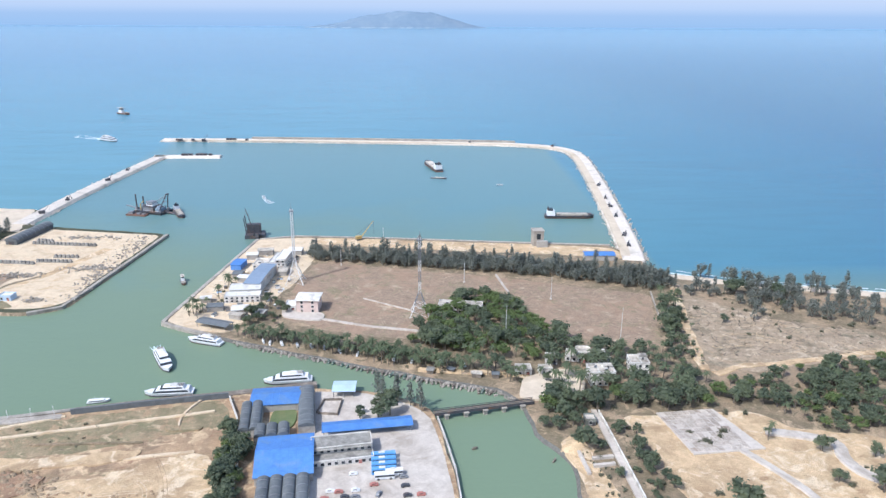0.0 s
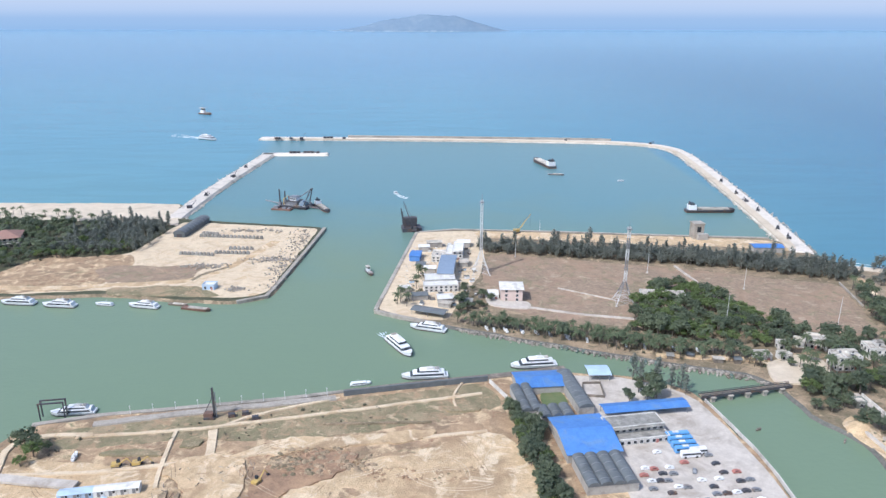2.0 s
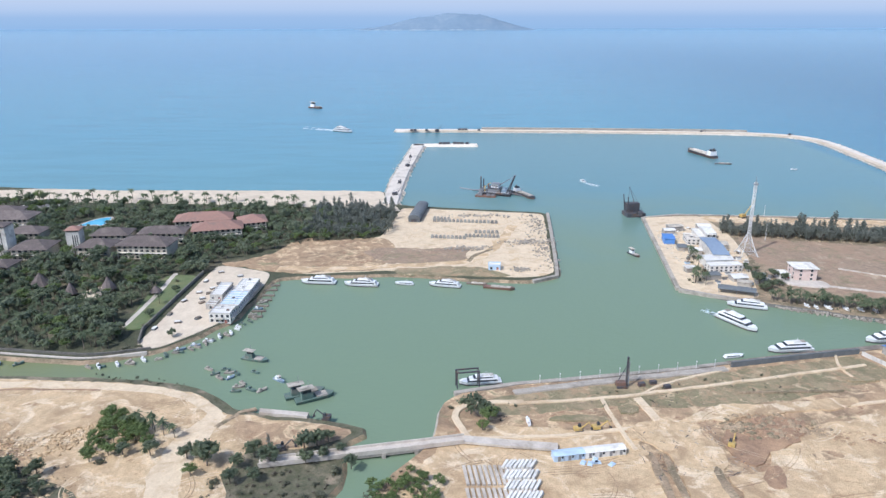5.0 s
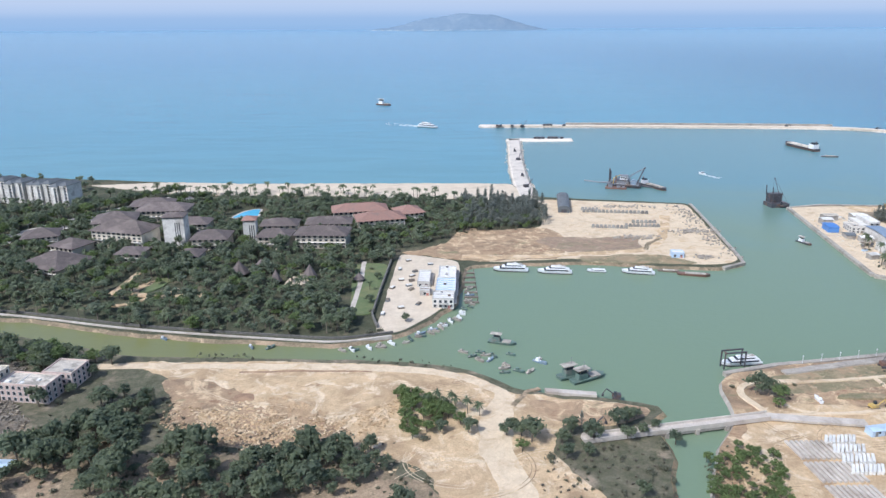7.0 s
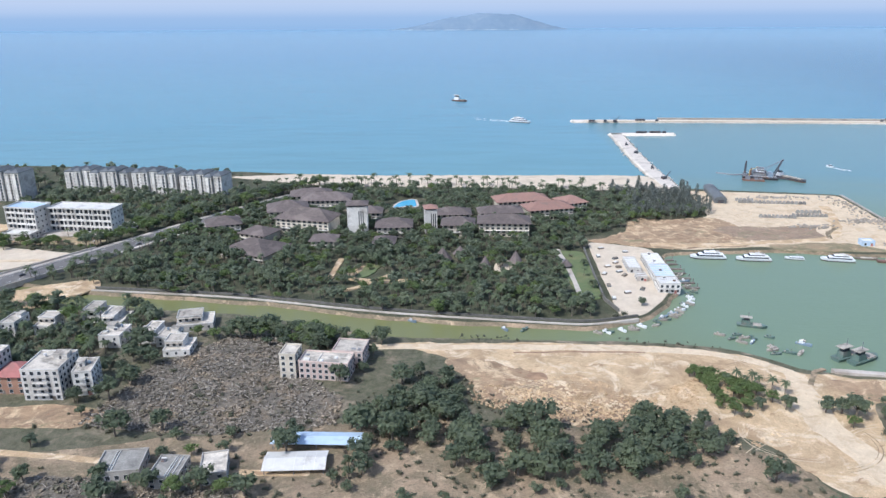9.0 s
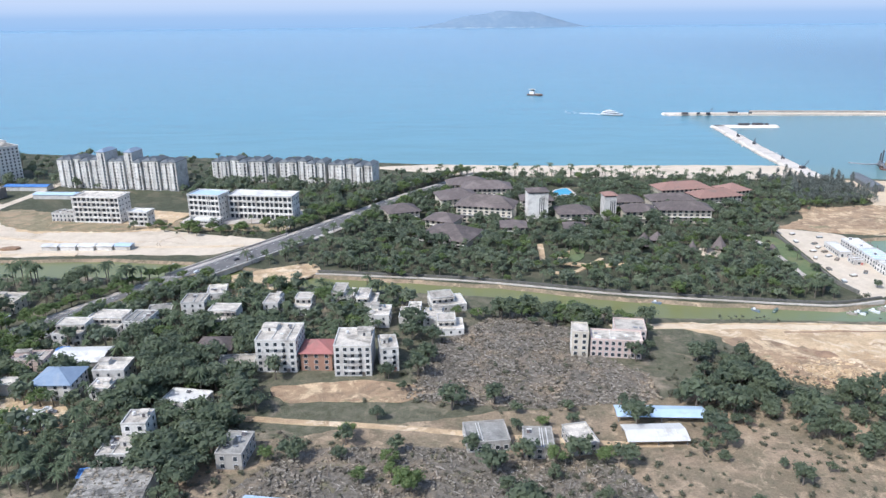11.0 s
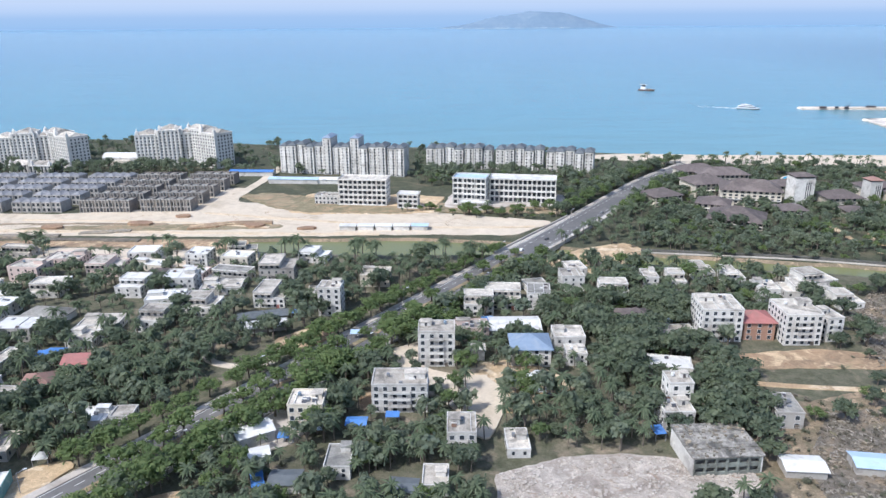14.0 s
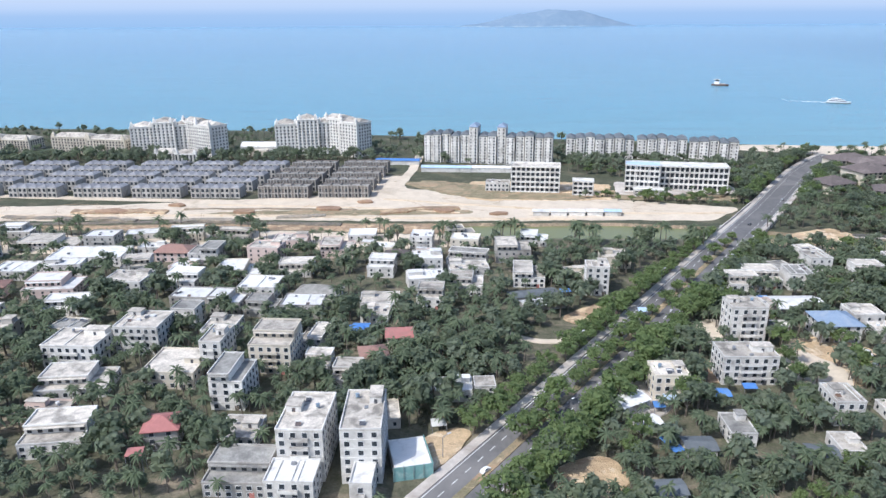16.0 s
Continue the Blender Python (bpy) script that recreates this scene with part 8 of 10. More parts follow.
# tipped heaps of soil on the building land and the sand field
def soil_heaps(area, count, size, mat, seed, label):
    rng, s = random.Random(seed), Shape()
    xs, ys = [p[0] for p in area], [p[1] for p in area]
    made = 0
    while made < count:
        x, y = rng.uniform(min(xs), max(xs)), rng.uniform(min(ys), max(ys))
        if not inside(x, y, area):
            continue
        made += 1
        r, z = size * rng.uniform(0.4, 1.3), level(x, y)
        n, turn = 7, rng.uniform(0, math.tau)
        ring = [(x + math.cos(turn + k * math.tau / n) * r * rng.uniform(0.8, 1.4), y + math.sin(turn + k * math.tau / n) * r * rng.uniform(0.6, 1.0), z - 0.1) for k in range(n)]
        crest = [(x + (px - x) * 0.42, y + (py - y) * 0.42, z + r * rng.uniform(0.28, 0.5)) for px, py, _ in ring]
        s.add(ring + crest + [(x, y, z + r * 0.48)], [(k, (k + 1) % n, n + (k + 1) % n, n + k) for k in range(n)] + [(n + k, n + (k + 1) % n, 2 * n) for k in range(n)])
    tagged(new("soil_heaps", mesh_of("soil_heaps", s, mat)), label, "soil heaps", kind="stuff")


HEAPS = (
    ([(-115.9, 152.3), (-111.0, 156.2), (-98.2, 157.3), (-86.5, 153.6), (-87.0, 146.5), (-97.6, 145.5), (-109.6, 144.5)], 120, 0.9, SCRUB, "dark heaps of dug soil on the building land"),
    ([(-90.1, 146.5), (-84.3, 148.3), (-70.0, 147.9), (-70.6, 143.0), (-86.6, 142.2)], 50, 0.6, EARTH, "low ochre heaps on the building land"),
    ([(-109.2, 154.7), (-104.1, 157.7), (-100.1, 153.2), (-104.5, 147.6), (-109.4, 146.3)], 40, 0.7, RED_EARTH, "reddish heaps of dug soil"),
    ([(-73.8, 147.2), (-60.5, 148.4), (-58.8, 143.1), (-72.8, 140.6)], 36, 0.5, EARTH, "low ochre heaps beside the tracks"),
    ([(-321.8, 155.1), (-305.2, 159.9), (-282.3, 143.4), (-282.4, 136.3), (-313.5, 136.1), (-321.3, 144.0)], 420, 0.55, SAND, "tipped heaps of sand across the field"),
    ([(-282.2, 133.6), (-260.8, 133.9), (-260.2, 126.8), (-277.9, 124.6)], 60, 0.6, SAND, "tipped heaps of sand by the young trees"),
)
for area, count, size, mat, label in HEAPS:
    soil_heaps(area, count, size, mat, count, label)

# ---- the work yard on the peninsula's quay ----
flat_house(-69, 268.8, 14, 5, 2.6, 4, WHITEWASH, WHITE_SHEET, RNG, "white workshop on the quay yard", stair=False)
shed(-65.9, 288.5, 6.5, 24, 4.2, -6, SLATE_BLUE, RNG, "long grey blue workshop hall", WHITEWASH, rise=0.8, name="workshop")
shed(-69.4, 276, 12, 7, 3.2, 4, WHITE_SHEET, RNG, "white sheet workshop roof", WHITEWASH, rise=0.6, name="workshop")
flat_house(-61.7, 312.5, 8, 14, 4.2, -6, WHITEWASH, WHITE_SHEET, RNG, "white workshop block on the quay yard", stair=False)
flat_house(-69.2, 307.1, 6, 9, 2.6, -6, WHITEWASH, FLAT_ROOF, RNG, "low white hut on the quay yard", stair=False)
shed(-79.8, 307.8, 4.6, 8, 2.6, -8, BLUE_SHEET, RNG, "small blue container shed on the quay", BLUE_SHEET, rise=0.3, name="container_shed")
shed(-73.6, 243.5, 13, 4.5, 2.0, -22, GREY_SHEET, RNG, "open ferry shelter with a grey roof", rise=0.5, name="ferry_shelter")
hip_house(-41.3, 259.3, 8.4, 7.6, 5.2, -3, PINK_WALL, WHITEWASH, RNG, "square pale pink house with a white roof", rise=0.7, sides="fl", pitch=3.2, over=0.6)
patch("terrace", [(-51.4, 264.2), (-51.5, 252.8), (-47.4, 249.8), (-35.3, 247), (-34.2, 252.2), (-36.2, 255.2), (-45.3, 255), (-46.3, 264.3)], CONCRETE, "pale paved terrace beside the square house", 0.2)
flat_house(-48.4, 260.6, 4.5, 6, 1.7, -3, WHITEWASH, WHITE_SHEET, RNG, "low white annexe beside the square house", stair=False, sides="f")
patch("footpath", along([(-37.3, 250), (-17.1, 242.3), (3.3, 237.4)], 1.0), CONCRETE, "narrow white footpath", 0.2, 2, 0)
structure("field_wall", Shape().slab(turned_left(along([(-21, 269.1), (-0.7, 256)], 0.3)), GROUND, GROUND + 0.6), CONCRETE, "low white wall in the field")
structure("field_wall", Shape().slab(turned_left(along([(35.5, 295), (38.5, 274.3)], 0.8)), GROUND, GROUND + 0.7), CONCRETE, "low white wall in the field")
structure("field_wall", Shape().slab(turned_left(along([(97.7, 273.1), (93.3, 248.1)], 0.5)), GROUND, GROUND + 0.8), QUAY, "stone wall at the field's edge")
clutter = []
for _ in range(70):
    x, y = BOAT_RNG.uniform(-87.6, -52.9), BOAT_RNG.uniform(250.9, 330.3)
    lo = -93 + (y - 242) * 0.14 + 7
    if x > lo and not is_taken(x, y, 1.0):
        clutter.append((x, y))
for k, (x, y) in enumerate(clutter):
    ob = thing("crate_stack", "stack of pale crates and sheeted gear on the quay", "crates", pose(x, y, level(x, y), 0, 0, BOAT_RNG.uniform(0, 90)), "gear on the quay yard")
    w, d, h = BOAT_RNG.uniform(0.8, 2.2), BOAT_RNG.uniform(0.8, 1.6), BOAT_RNG.uniform(0.5, 1.2)
    part("crate", Shape().box(-w / 2, w / 2, -d / 2, d / 2, 0, h), BOAT_RNG.choice((WHITE_SHEET, WOOD, HULL_WHITE, STEEL, PALE_BLUE)), ob)
    part("lid", Shape().box(-w / 2 - 0.05, w / 2 + 0.05, -d / 2 - 0.05, d / 2 + 0.05, h, h + 0.1), BOAT_RNG.choice((WHITE_SHEET, WOOD, GREY_SHEET)), ob)

# ---- white houses by the river bridge ----
for row, label in (((54.7, 215.4, 8, 5, 3.4, -14), "old white house with dark windows"), ((61.9, 212.4, 6, 5, 3.4, -10), "old white house with dark windows"), ((58.7, 199.9, 7.8, 6, 4.4, 3), "two storey white house by the bridge"), ((72.8, 207.3, 6.1, 6, 3.6, -2), "small white house among palms"), ((45.4, 213.2, 4, 3.5, 2.2, -8), "small white hut by the bridge")):
    flat_house(*row, WHITEWASH, FLAT_ROOF, RNG, label, pitch=1.5)
flat_house(17.7, 256.3, 17, 5, 3.0, -8, WHITEWASH, FLAT_ROOF, RNG, "long white ruin in the green wood", stair=False)
shed(86.5, 316.7, 14, 6, 2.6, -2, BLUE_SHEET, RNG, "long blue roofed shed behind the trees", GREY_WALL)
patch("bank_path", along(rounded_line([(1.1, 208.5), (13.4, 206.7), (27.8, 205.8), (38.1, 201.8)]), 2.2), SAND, "sandy path on the river bank", 0.3)
patch("landing", [(30.8, 189.3), (34, 201.7), (46.4, 208.1), (54.6, 206.1), (52.5, 191.6), (40.1, 188.3)], BEACH, "sandy landing by the bridge", 0.5)
for x, y, w, d, turn in ((35, 205.9, 5, 4, 0), (42.2, 205.9, 4, 3, 10)):
    flat_house(x, y, w, d, 1.9, turn, WHITEWASH, FLAT_ROOF, RNG, "low white hut by the river", stair=False, sides="f")

# ---- the sandy lot with its paving east of the river ----
def paving():
    ob = structure("paving", Shape().slab(turned_left([(70.5, 180.3), (87.7, 182), (94.3, 161.9), (74, 159.7)]), GROUND - 0.2, GROUND + 0.45), CONCRETE, "cracked pale paved square")
    o, u, w = Vector((70.5, 180.3)), Vector((16.5, 1.5)) / 9, Vector((3.5, -20)) / 9
    for i, j in itertools.product(range(9), range(9)):
        c = [o + u * (i + a) + w * (j + b) for a, b in ((0.06, 0.06), (0.06, 0.94), (0.94, 0.94), (0.94, 0.06))]
        if (i + 2 * j) % 7:
            part("paving_slab", Shape().slab(turned_left([tuple(p) for p in c]), GROUND + 0.4, GROUND + 0.5), CRUSHED, ob)


paving()
for line, w in (([(87.5, 161.8), (93.7, 150.5), (97.8, 140.2), (101.7, 113.3)], 2.0), ([(98, 170.2), (109.4, 167.2), (115.6, 164.1), (112.5, 156.8), (114.5, 149.6), (119.7, 146.5), (131.1, 144.5)], 3.4)):
    patch("garden_path", along(rounded_line(line), w), CONCRETE, "pale paved path over the sandy lot", 0.2, 2, 0)
structure("access_road", Shape().slab(turned_left(along([(52.4, 182.3), (53.4, 164.7), (54.3, 143), (54.5, 102.8)], 1.6)), GROUND - 0.2, GROUND + 0.6), CONCRETE, "narrow concrete access road")
structure("road_wall", Shape().slab(turned_left(along([(53.7, 181.2), (54.6, 164.7), (55.5, 143), (55.7, 102.8)], 0.3)), GROUND - 0.2, GROUND + 1.2), WHITEWASH, "white wall along the access road")
flat_house(49.8, 176, 3, 3, 1.8, 0, GREEN_WALL, FLAT_ROOF, RNG, "small pale green hut by the road", stair=False, sides="f")

def sand_mound(x, y, r, h):
    """One tipped pile of sand with slumped sides."""
    rng, s, n = random.Random(31), Shape(), 18
    rings = []
    for f, z in ((1.0, -0.15), (0.8, 0.28), (0.55, 0.62), (0.28, 0.9)):
        rings.append([(math.cos(k * math.tau / n) * r * f * rng.uniform(0.9, 1.12), math.sin(k * math.tau / n) * r * 0.7 * f * rng.uniform(0.9, 1.12), h * z * rng.uniform(0.92, 1.06)) for k in range(n)])
    s.add([p for ring in rings for p in ring] + [(0, 0, h)], [(j * n + k, j * n + (k + 1) % n, (j + 1) * n + (k + 1) % n, (j + 1) * n + k) for j in range(3) for k in range(n)] + [(3 * n + k, 3 * n + (k + 1) % n, 4 * n) for k in range(n)])
    ob = new("sand_mound", mesh_of("sand_mound", s, SAND, True))
    ob.matrix_basis = pose(x, y, level(x, y), 0, 0, 20)
    tagged(ob, "tipped mound of pale sand on the river bank", "sand mound")


sand_mound(44.4, 164.6, 5.6, 1.9)
for x0, y0, x1, y1 in ((43.6, 162, 44.4, 152), (46.6, 158.6, 52.4, 159.4), (46.2, 155.4, 52, 156.2)):
    structure("bank_slab", Shape().slab(turned_left(along([(x0, y0), (x1, y1)], 0.9)), 0.2, GROUND + 0.75), CONCRETE, "pale concrete slab on the river bank")

# gear on the marina apron
for k, (x, y) in enumerate(((-272.5, 255.2), (-273.5, 250.1), (-274.4, 239.9), (-273.4, 235.9), (-266.5, 263.5), (-275.5, 268.2), (-281.5, 225.5), (-276.4, 218.6), (-282.4, 213.3), (-273.5, 245), (-278.6, 258), (-280.5, 237.6), (-270.4, 221.8), (-277.5, 245.8))):
    ob = thing("crate_stack", "low stack of boards and crates on the apron", "crates", pose(x, y, level(x, y), 0, 0, BOAT_RNG.uniform(0, 90)), "gear on the marina apron")
    part("crate", Shape().box(-1.1, 1.1, -0.7, 0.7, 0, 0.5), WOOD if k % 2 else GREY_SHEET, ob)
    part("lid", Shape().box(-0.9, 1.0, -0.6, 0.5, 0.5, 0.75), WHITE_SHEET if k % 3 else WOOD, ob)
structure("apron_wall", Shape().slab(turned_left(along([(-282.6, 268), (-284.5, 239.5), (-285.9, 212.2), (-283.4, 202.2)], 0.5)), GROUND - 0.3, GROUND + 1.3), DARK_ROCK, "dark wall between apron and garden")


# huts, boats' gear and small roofs on the quay yard and along the river shore
HUT_RNG = random.Random(23)
for x, y, w, d, turn, mat in ((-76.1, 319.3, 5, 4, 5, WHITE_SHEET), (-71.2, 325.7, 7, 4, 3, FLAT_ROOF), (-57, 326.1, 6, 5, -4, WHITE_SHEET), (-77.3, 296.5, 4, 5, -6, GREY_SHEET), (-73.3, 290.4, 5, 4, -6, WHITE_SHEET), (-58.2, 299.1, 4, 6, -6, FLAT_ROOF), (-76.4, 277.9, 4, 5, 2, WHITE_SHEET), (-60.5, 266, 5, 4, 4, FLAT_ROOF), (-77.5, 259.3, 6, 4, 8, GREY_SHEET), (-67.5, 257.5, 6, 5, 6, WHITE_SHEET),
                              (-59.5, 253.6, 5, 4, -12, DARK_ROOF), (-83.4, 267.5, 4, 3, 10, WHITE_SHEET), (-67.5, 251.3, 5, 3, -18, FLAT_ROOF)):
    if not is_taken(x, y, 0.5):
        shed(x, y, w, d, HUT_RNG.uniform(1.6, 2.6), turn, mat, HUT_RNG, "small hut with a sheet roof on the quay yard", GREY_WALL, name="hut")
for k in range(9, 13):
    u = k / 12 * 4
    line = [(-59.7, 234), (-39.5, 226.3), (-17.2, 217), (5.2, 208.1), (25.7, 202.1)]
    a, b = line[min(3, int(u))], line[min(3, int(u)) + 1]
    f = u - min(3, int(u))
    shed(a[0] + (b[0] - a[0]) * f + HUT_RNG.uniform(-1, 1), a[1] + (b[1] - a[1]) * f + HUT_RNG.uniform(-1.2, 1.8), HUT_RNG.uniform(1.8, 3.4), HUT_RNG.uniform(1.6, 2.6), HUT_RNG.uniform(1.1, 1.7), HUT_RNG.uniform(-40, 10),
         HUT_RNG.choice((GREY_SHEET, FLAT_ROOF, DARK_ROOF)), HUT_RNG, "low fishermen's hut with a sheet roof on the shore", WOOD, name="hut")


def wheel_ruts(name, area, count, mat, seed, label):
    """Pairs of curved wheel ruts over bare ground, as stuff."""
    rng, s = random.Random(seed), Shape()
    xs, ys = [p[0] for p in area], [p[1] for p in area]
    for _ in range(count):
        x, y, a, bend = rng.uniform(min(xs), max(xs)), rng.uniform(min(ys), max(ys)), rng.uniform(0, math.tau), rng.uniform(-0.12, 0.12)
        pts = []
        for k in range(rng.randint(8, 22)):
            if inside(x, y, area):
                pts.append((x, y))
            x, y, a = x + math.cos(a) * 1.5, y + math.sin(a) * 1.1, a + bend
        if len(pts) < 4:
            continue
        for off in (-0.45, 0.45):
            left, right, w = [], [], rng.uniform(0.05, 0.13)
            for i, p in enumerate(pts):
                q, r = Vector(pts[max(0, i - 1)]), Vector(pts[min(len(pts) - 1, i + 1)])
                d = (r - q).normalized()
                left.append((p[0] - d.y * (off + w), p[1] + d.x * (off + w), level(*p) + 0.02))
                right.append((p[0] - d.y * (off - w), p[1] + d.x * (off - w), level(*p) + 0.02))
            n = len(pts)
            s.add(left + right, [(n + i, n + i + 1, i + 1, i) for i in range(n - 1)])
    tagged(new(name, mesh_of(name, s, mat)), label, "wheel ruts", kind="stuff")


LAND_C = [(-138.3, 92.9), (-138, 151.7), (-116.1, 160.2), (-58.1, 166.3), (-46, 153.2), (-44.3, 102.1)]
FIELD_A = [(-335.5, 163.2), (-315.4, 176), (-259.2, 171.5), (-241.2, 151.8), (-233.3, 147.9), (-243.2, 109.5), (-259.1, 111.2), (-297.2, 140.4), (-319.3, 139.7)]
wheel_ruts("wheel_ruts", LAND_C, 14, EARTH, 4, "dark curved wheel ruts over bare ground")
wheel_ruts("wheel_ruts", LAND_C, 16, PALE_TRACK, 5, "pale curved wheel ruts over bare ground")
wheel_ruts("wheel_ruts", FIELD_A, 10, EARTH, 6, "faint curved wheel ruts over the sand field")
wheel_ruts("wheel_ruts", FIELD_A, 16, PALE_TRACK, 7, "pale curved wheel ruts over the sand field")
wheel_ruts("wheel_ruts", [(-202.3, 272.6), (-203.2, 354.6), (-137.1, 348.6), (-143.4, 270.1)], 50, SAND, 8, "wheel ruts over the pad")
wheel_ruts("wheel_ruts", [(-880.5, 237.7), (-880.8, 257.9), (-664.5, 284.9), (-564.5, 282.9), (-502, 261), (-625.7, 245.3)], 70, EARTH, 9, "wheel ruts over the earthworks")
wheel_ruts("wheel_ruts", [(-42.9, 312), (36.5, 290.9), (94.5, 268.9), (85.9, 227.2), (3.3, 234.3), (-47.4, 251.9)], 30, LITTER, 10, "pale ruts across the dry field")
wheel_ruts("wheel_ruts", [(102.8, 264.9), (159.1, 234.3), (169.5, 219.8), (102.4, 212.8)], 24, SAND, 11, "sandy ruts across the scrub")
wheel_ruts("wheel_ruts", [(-193.6, 96.2), (-183.6, 146.9), (-140, 149.6), (-138.2, 97)], 26, EARTH, 12, "ruts across the stockyard")


# ---- the island on the horizon ----
def island():
    n, m, length, deep = 120, 16, 1290.0, 420.0
    v, f = [], []
    for j in range(m):
        for i in range(n):
            u, w = i / (n - 1) * 2 - 1, j / (m - 1) * 2 - 1
            shape = max(0.0, 1 - abs(u) ** 3.5) * max(0.0, 1 - w * w)
            hill = 98 * math.exp(-abs((u - 0.2) / 0.56) ** 2.0) + 11 + 10 * math.exp(-((u + 0.3) / 0.2) ** 2)
            z = shape * hill * (0.96 + 0.10 * noise.noise((u * 5, w * 2, 0.4))) + 4 * shape * noise.noise((u * 22, w * 6, 2.0))
            v.append((u * length / 2, w * deep / 2, z - 1.2))
    f = [(j * n + i, j * n + i + 1, (j + 1) * n + i + 1, (j + 1) * n + i) for j in range(m - 1) for i in range(n - 1)]
    # The woods' base colour is blued and paled to stand for distance haze
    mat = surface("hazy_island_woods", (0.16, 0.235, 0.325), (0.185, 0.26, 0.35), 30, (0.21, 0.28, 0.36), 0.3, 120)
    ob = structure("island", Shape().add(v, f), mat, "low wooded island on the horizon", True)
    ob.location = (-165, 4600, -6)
    shore = Shape()
    rng = random.Random(9)
    for k in range(46):
        u = -0.72 + 1.15 * k / 45
        x, y = u * length / 2, -deep / 2 * math.sqrt(max(0, 1 - abs(u) ** 2.2)) * 0.97
        shore.box(x - 10, x + 10, y - 12, y + 4, -1, rng.uniform(3.0, 8.0))
    ob2 = part("island_village", shore, surface("far_white_houses", (0.5, 0.55, 0.6), (0.4, 0.46, 0.52), 12), None, "pale houses along the island's shore", m=pose(-165, 4600, -4))
    tagged(ob2, category="houses", kind="stuff")


island()


# ---- trees ----
def cube_ball(n=2):
    """The quads of a rounded cube, as unit directions."""
    quads = []
    for axis, s in itertools.product(range(3), (-1, 1)):
        for i, j in itertools.product(range(n), range(n)):
            q = []
            for a, b in ((i, j), (i + 1, j), (i + 1, j + 1), (i, j + 1)):
                p = [0, 0, 0]
                p[axis], p[(axis + 1) % 3], p[(axis + 2) % 3] = s, 2 * a / n - 1, 2 * b / n - 1
                q.append(np.array(p) / np.linalg.norm(p))
            quads.append(q if s > 0 else q[::-1])
    return np.array(quads)


def leaf_cards(rng, centre, radius, count, size, squash=1.0, rough=1.1):
    """Small leaf sprays on and within an uneven ball, each turned its own way."""
    d = rng.normal(size=(count, 3))
    d /= np.linalg.norm(d, axis=1, keepdims=True)
    at = centre + d * radius * rng.uniform(0.62, 1.12, (count, 1)) * np.array([1, 1, squash])
    n = d + rough * rng.normal(size=(count, 3)) * 0.5 + np.array([0, 0, 0.35])
    n /= np.linalg.norm(n, axis=1, keepdims=True)
    u = np.cross(n, rng.normal(size=(count, 3)))
    u /= np.linalg.norm(u, axis=1, keepdims=True)
    v = np.cross(n, u)
    a, b = size * rng.uniform(0.6, 1.25, (count, 1)), size * rng.uniform(0.4, 0.9, (count, 1))
    return np.stack([at - u * a * 0.3 - v * b, at + u * a - v * b * 0.2, at + u * a * 0.3 + v * b, at - u * a + v * b * 0.2], 1)


def tube(a, b, r0, r1, n=5):
    a, b = np.array(a, float), np.array(b, float)
    ring = np.array([(math.cos(k * math.tau / n), math.sin(k * math.tau / n), 0) for k in range(n)])
    lo, hi = a + ring * r0, b + ring * r1
    return np.array([[lo[k], lo[(k + 1) % n], hi[(k + 1) % n], hi[k]] for k in range(n)])


CORE = cube_ball(1)


def broad_tree(seed, clumps=8, cards=28, flat=0.75, core=0.6, reach=0.68, leaf=0.125):
    """Trunk and crown quads of a broad tree about two metres wide and two high: loose leaf sprays round small dark cores."""
    rng = np.random.default_rng(seed)
    crown, trunk = [], [tube((0, 0, -0.1), (0.03, 0.02, 0.75), 0.075, 0.05)]
    for k in range(clumps):
        a, far = k * 2.4 + rng.uniform(-0.5, 0.5), 0.0 if k == 0 else rng.uniform(0.3, reach)
        c = np.array([math.cos(a) * far, math.sin(a) * far, 1.22 + rng.uniform(-0.3, 0.3) * flat + (0.32 * flat if k == 0 else 0)])
        r = rng.uniform(0.3, 0.52)
        crown += [c + CORE * rng.uniform(0.75, 1.15, (6, 1, 1)) * r * core * np.array([1.1, 1.1, flat]), leaf_cards(rng, c, r, cards, leaf, flat)]
        trunk.append(tube((0.02, 0.02, 0.65), c * np.array([0.8, 0.8, 0.95]), 0.04, 0.02, 4))
    return np.concatenate(trunk), np.concatenate(crown)


def needle_tree(seed):
    """A tall airy tree with upswept feathery sprays, three and a half high."""
    rng = np.random.default_rng(seed)
    lean = rng.uniform(-0.15, 0.15, 2)
    trunk, crown = [tube((0, 0, -0.1), (lean[0], lean[1], 3.2), 0.06, 0.02)], []
    for k in range(24):
        z = 0.55 + 2.75 * (k / 23) ** 0.9
        r = (0.95 - 0.24 * z) * rng.uniform(0.45, 1.2)
        a = k * 2.4 + rng.uniform(-0.6, 0.6)
        out = np.array([math.cos(a), math.sin(a), 0])
        tip = out * r + np.array([0, 0, z + rng.uniform(0.1, 0.55)])
        root = np.array([lean[0] * z / 3.2, lean[1] * z / 3.2, z])
        for f in (0.45, 0.75, 1.0):
            p = root + (tip - root) * f
            crown.append(leaf_cards(rng, p, 0.17, 3, 0.16, 1.4))
        if k % 3 == 0:
            trunk.append(tube(root, root + (tip - root) * 0.8, 0.02, 0.008, 3))
    return np.concatenate(trunk), np.concatenate(crown)


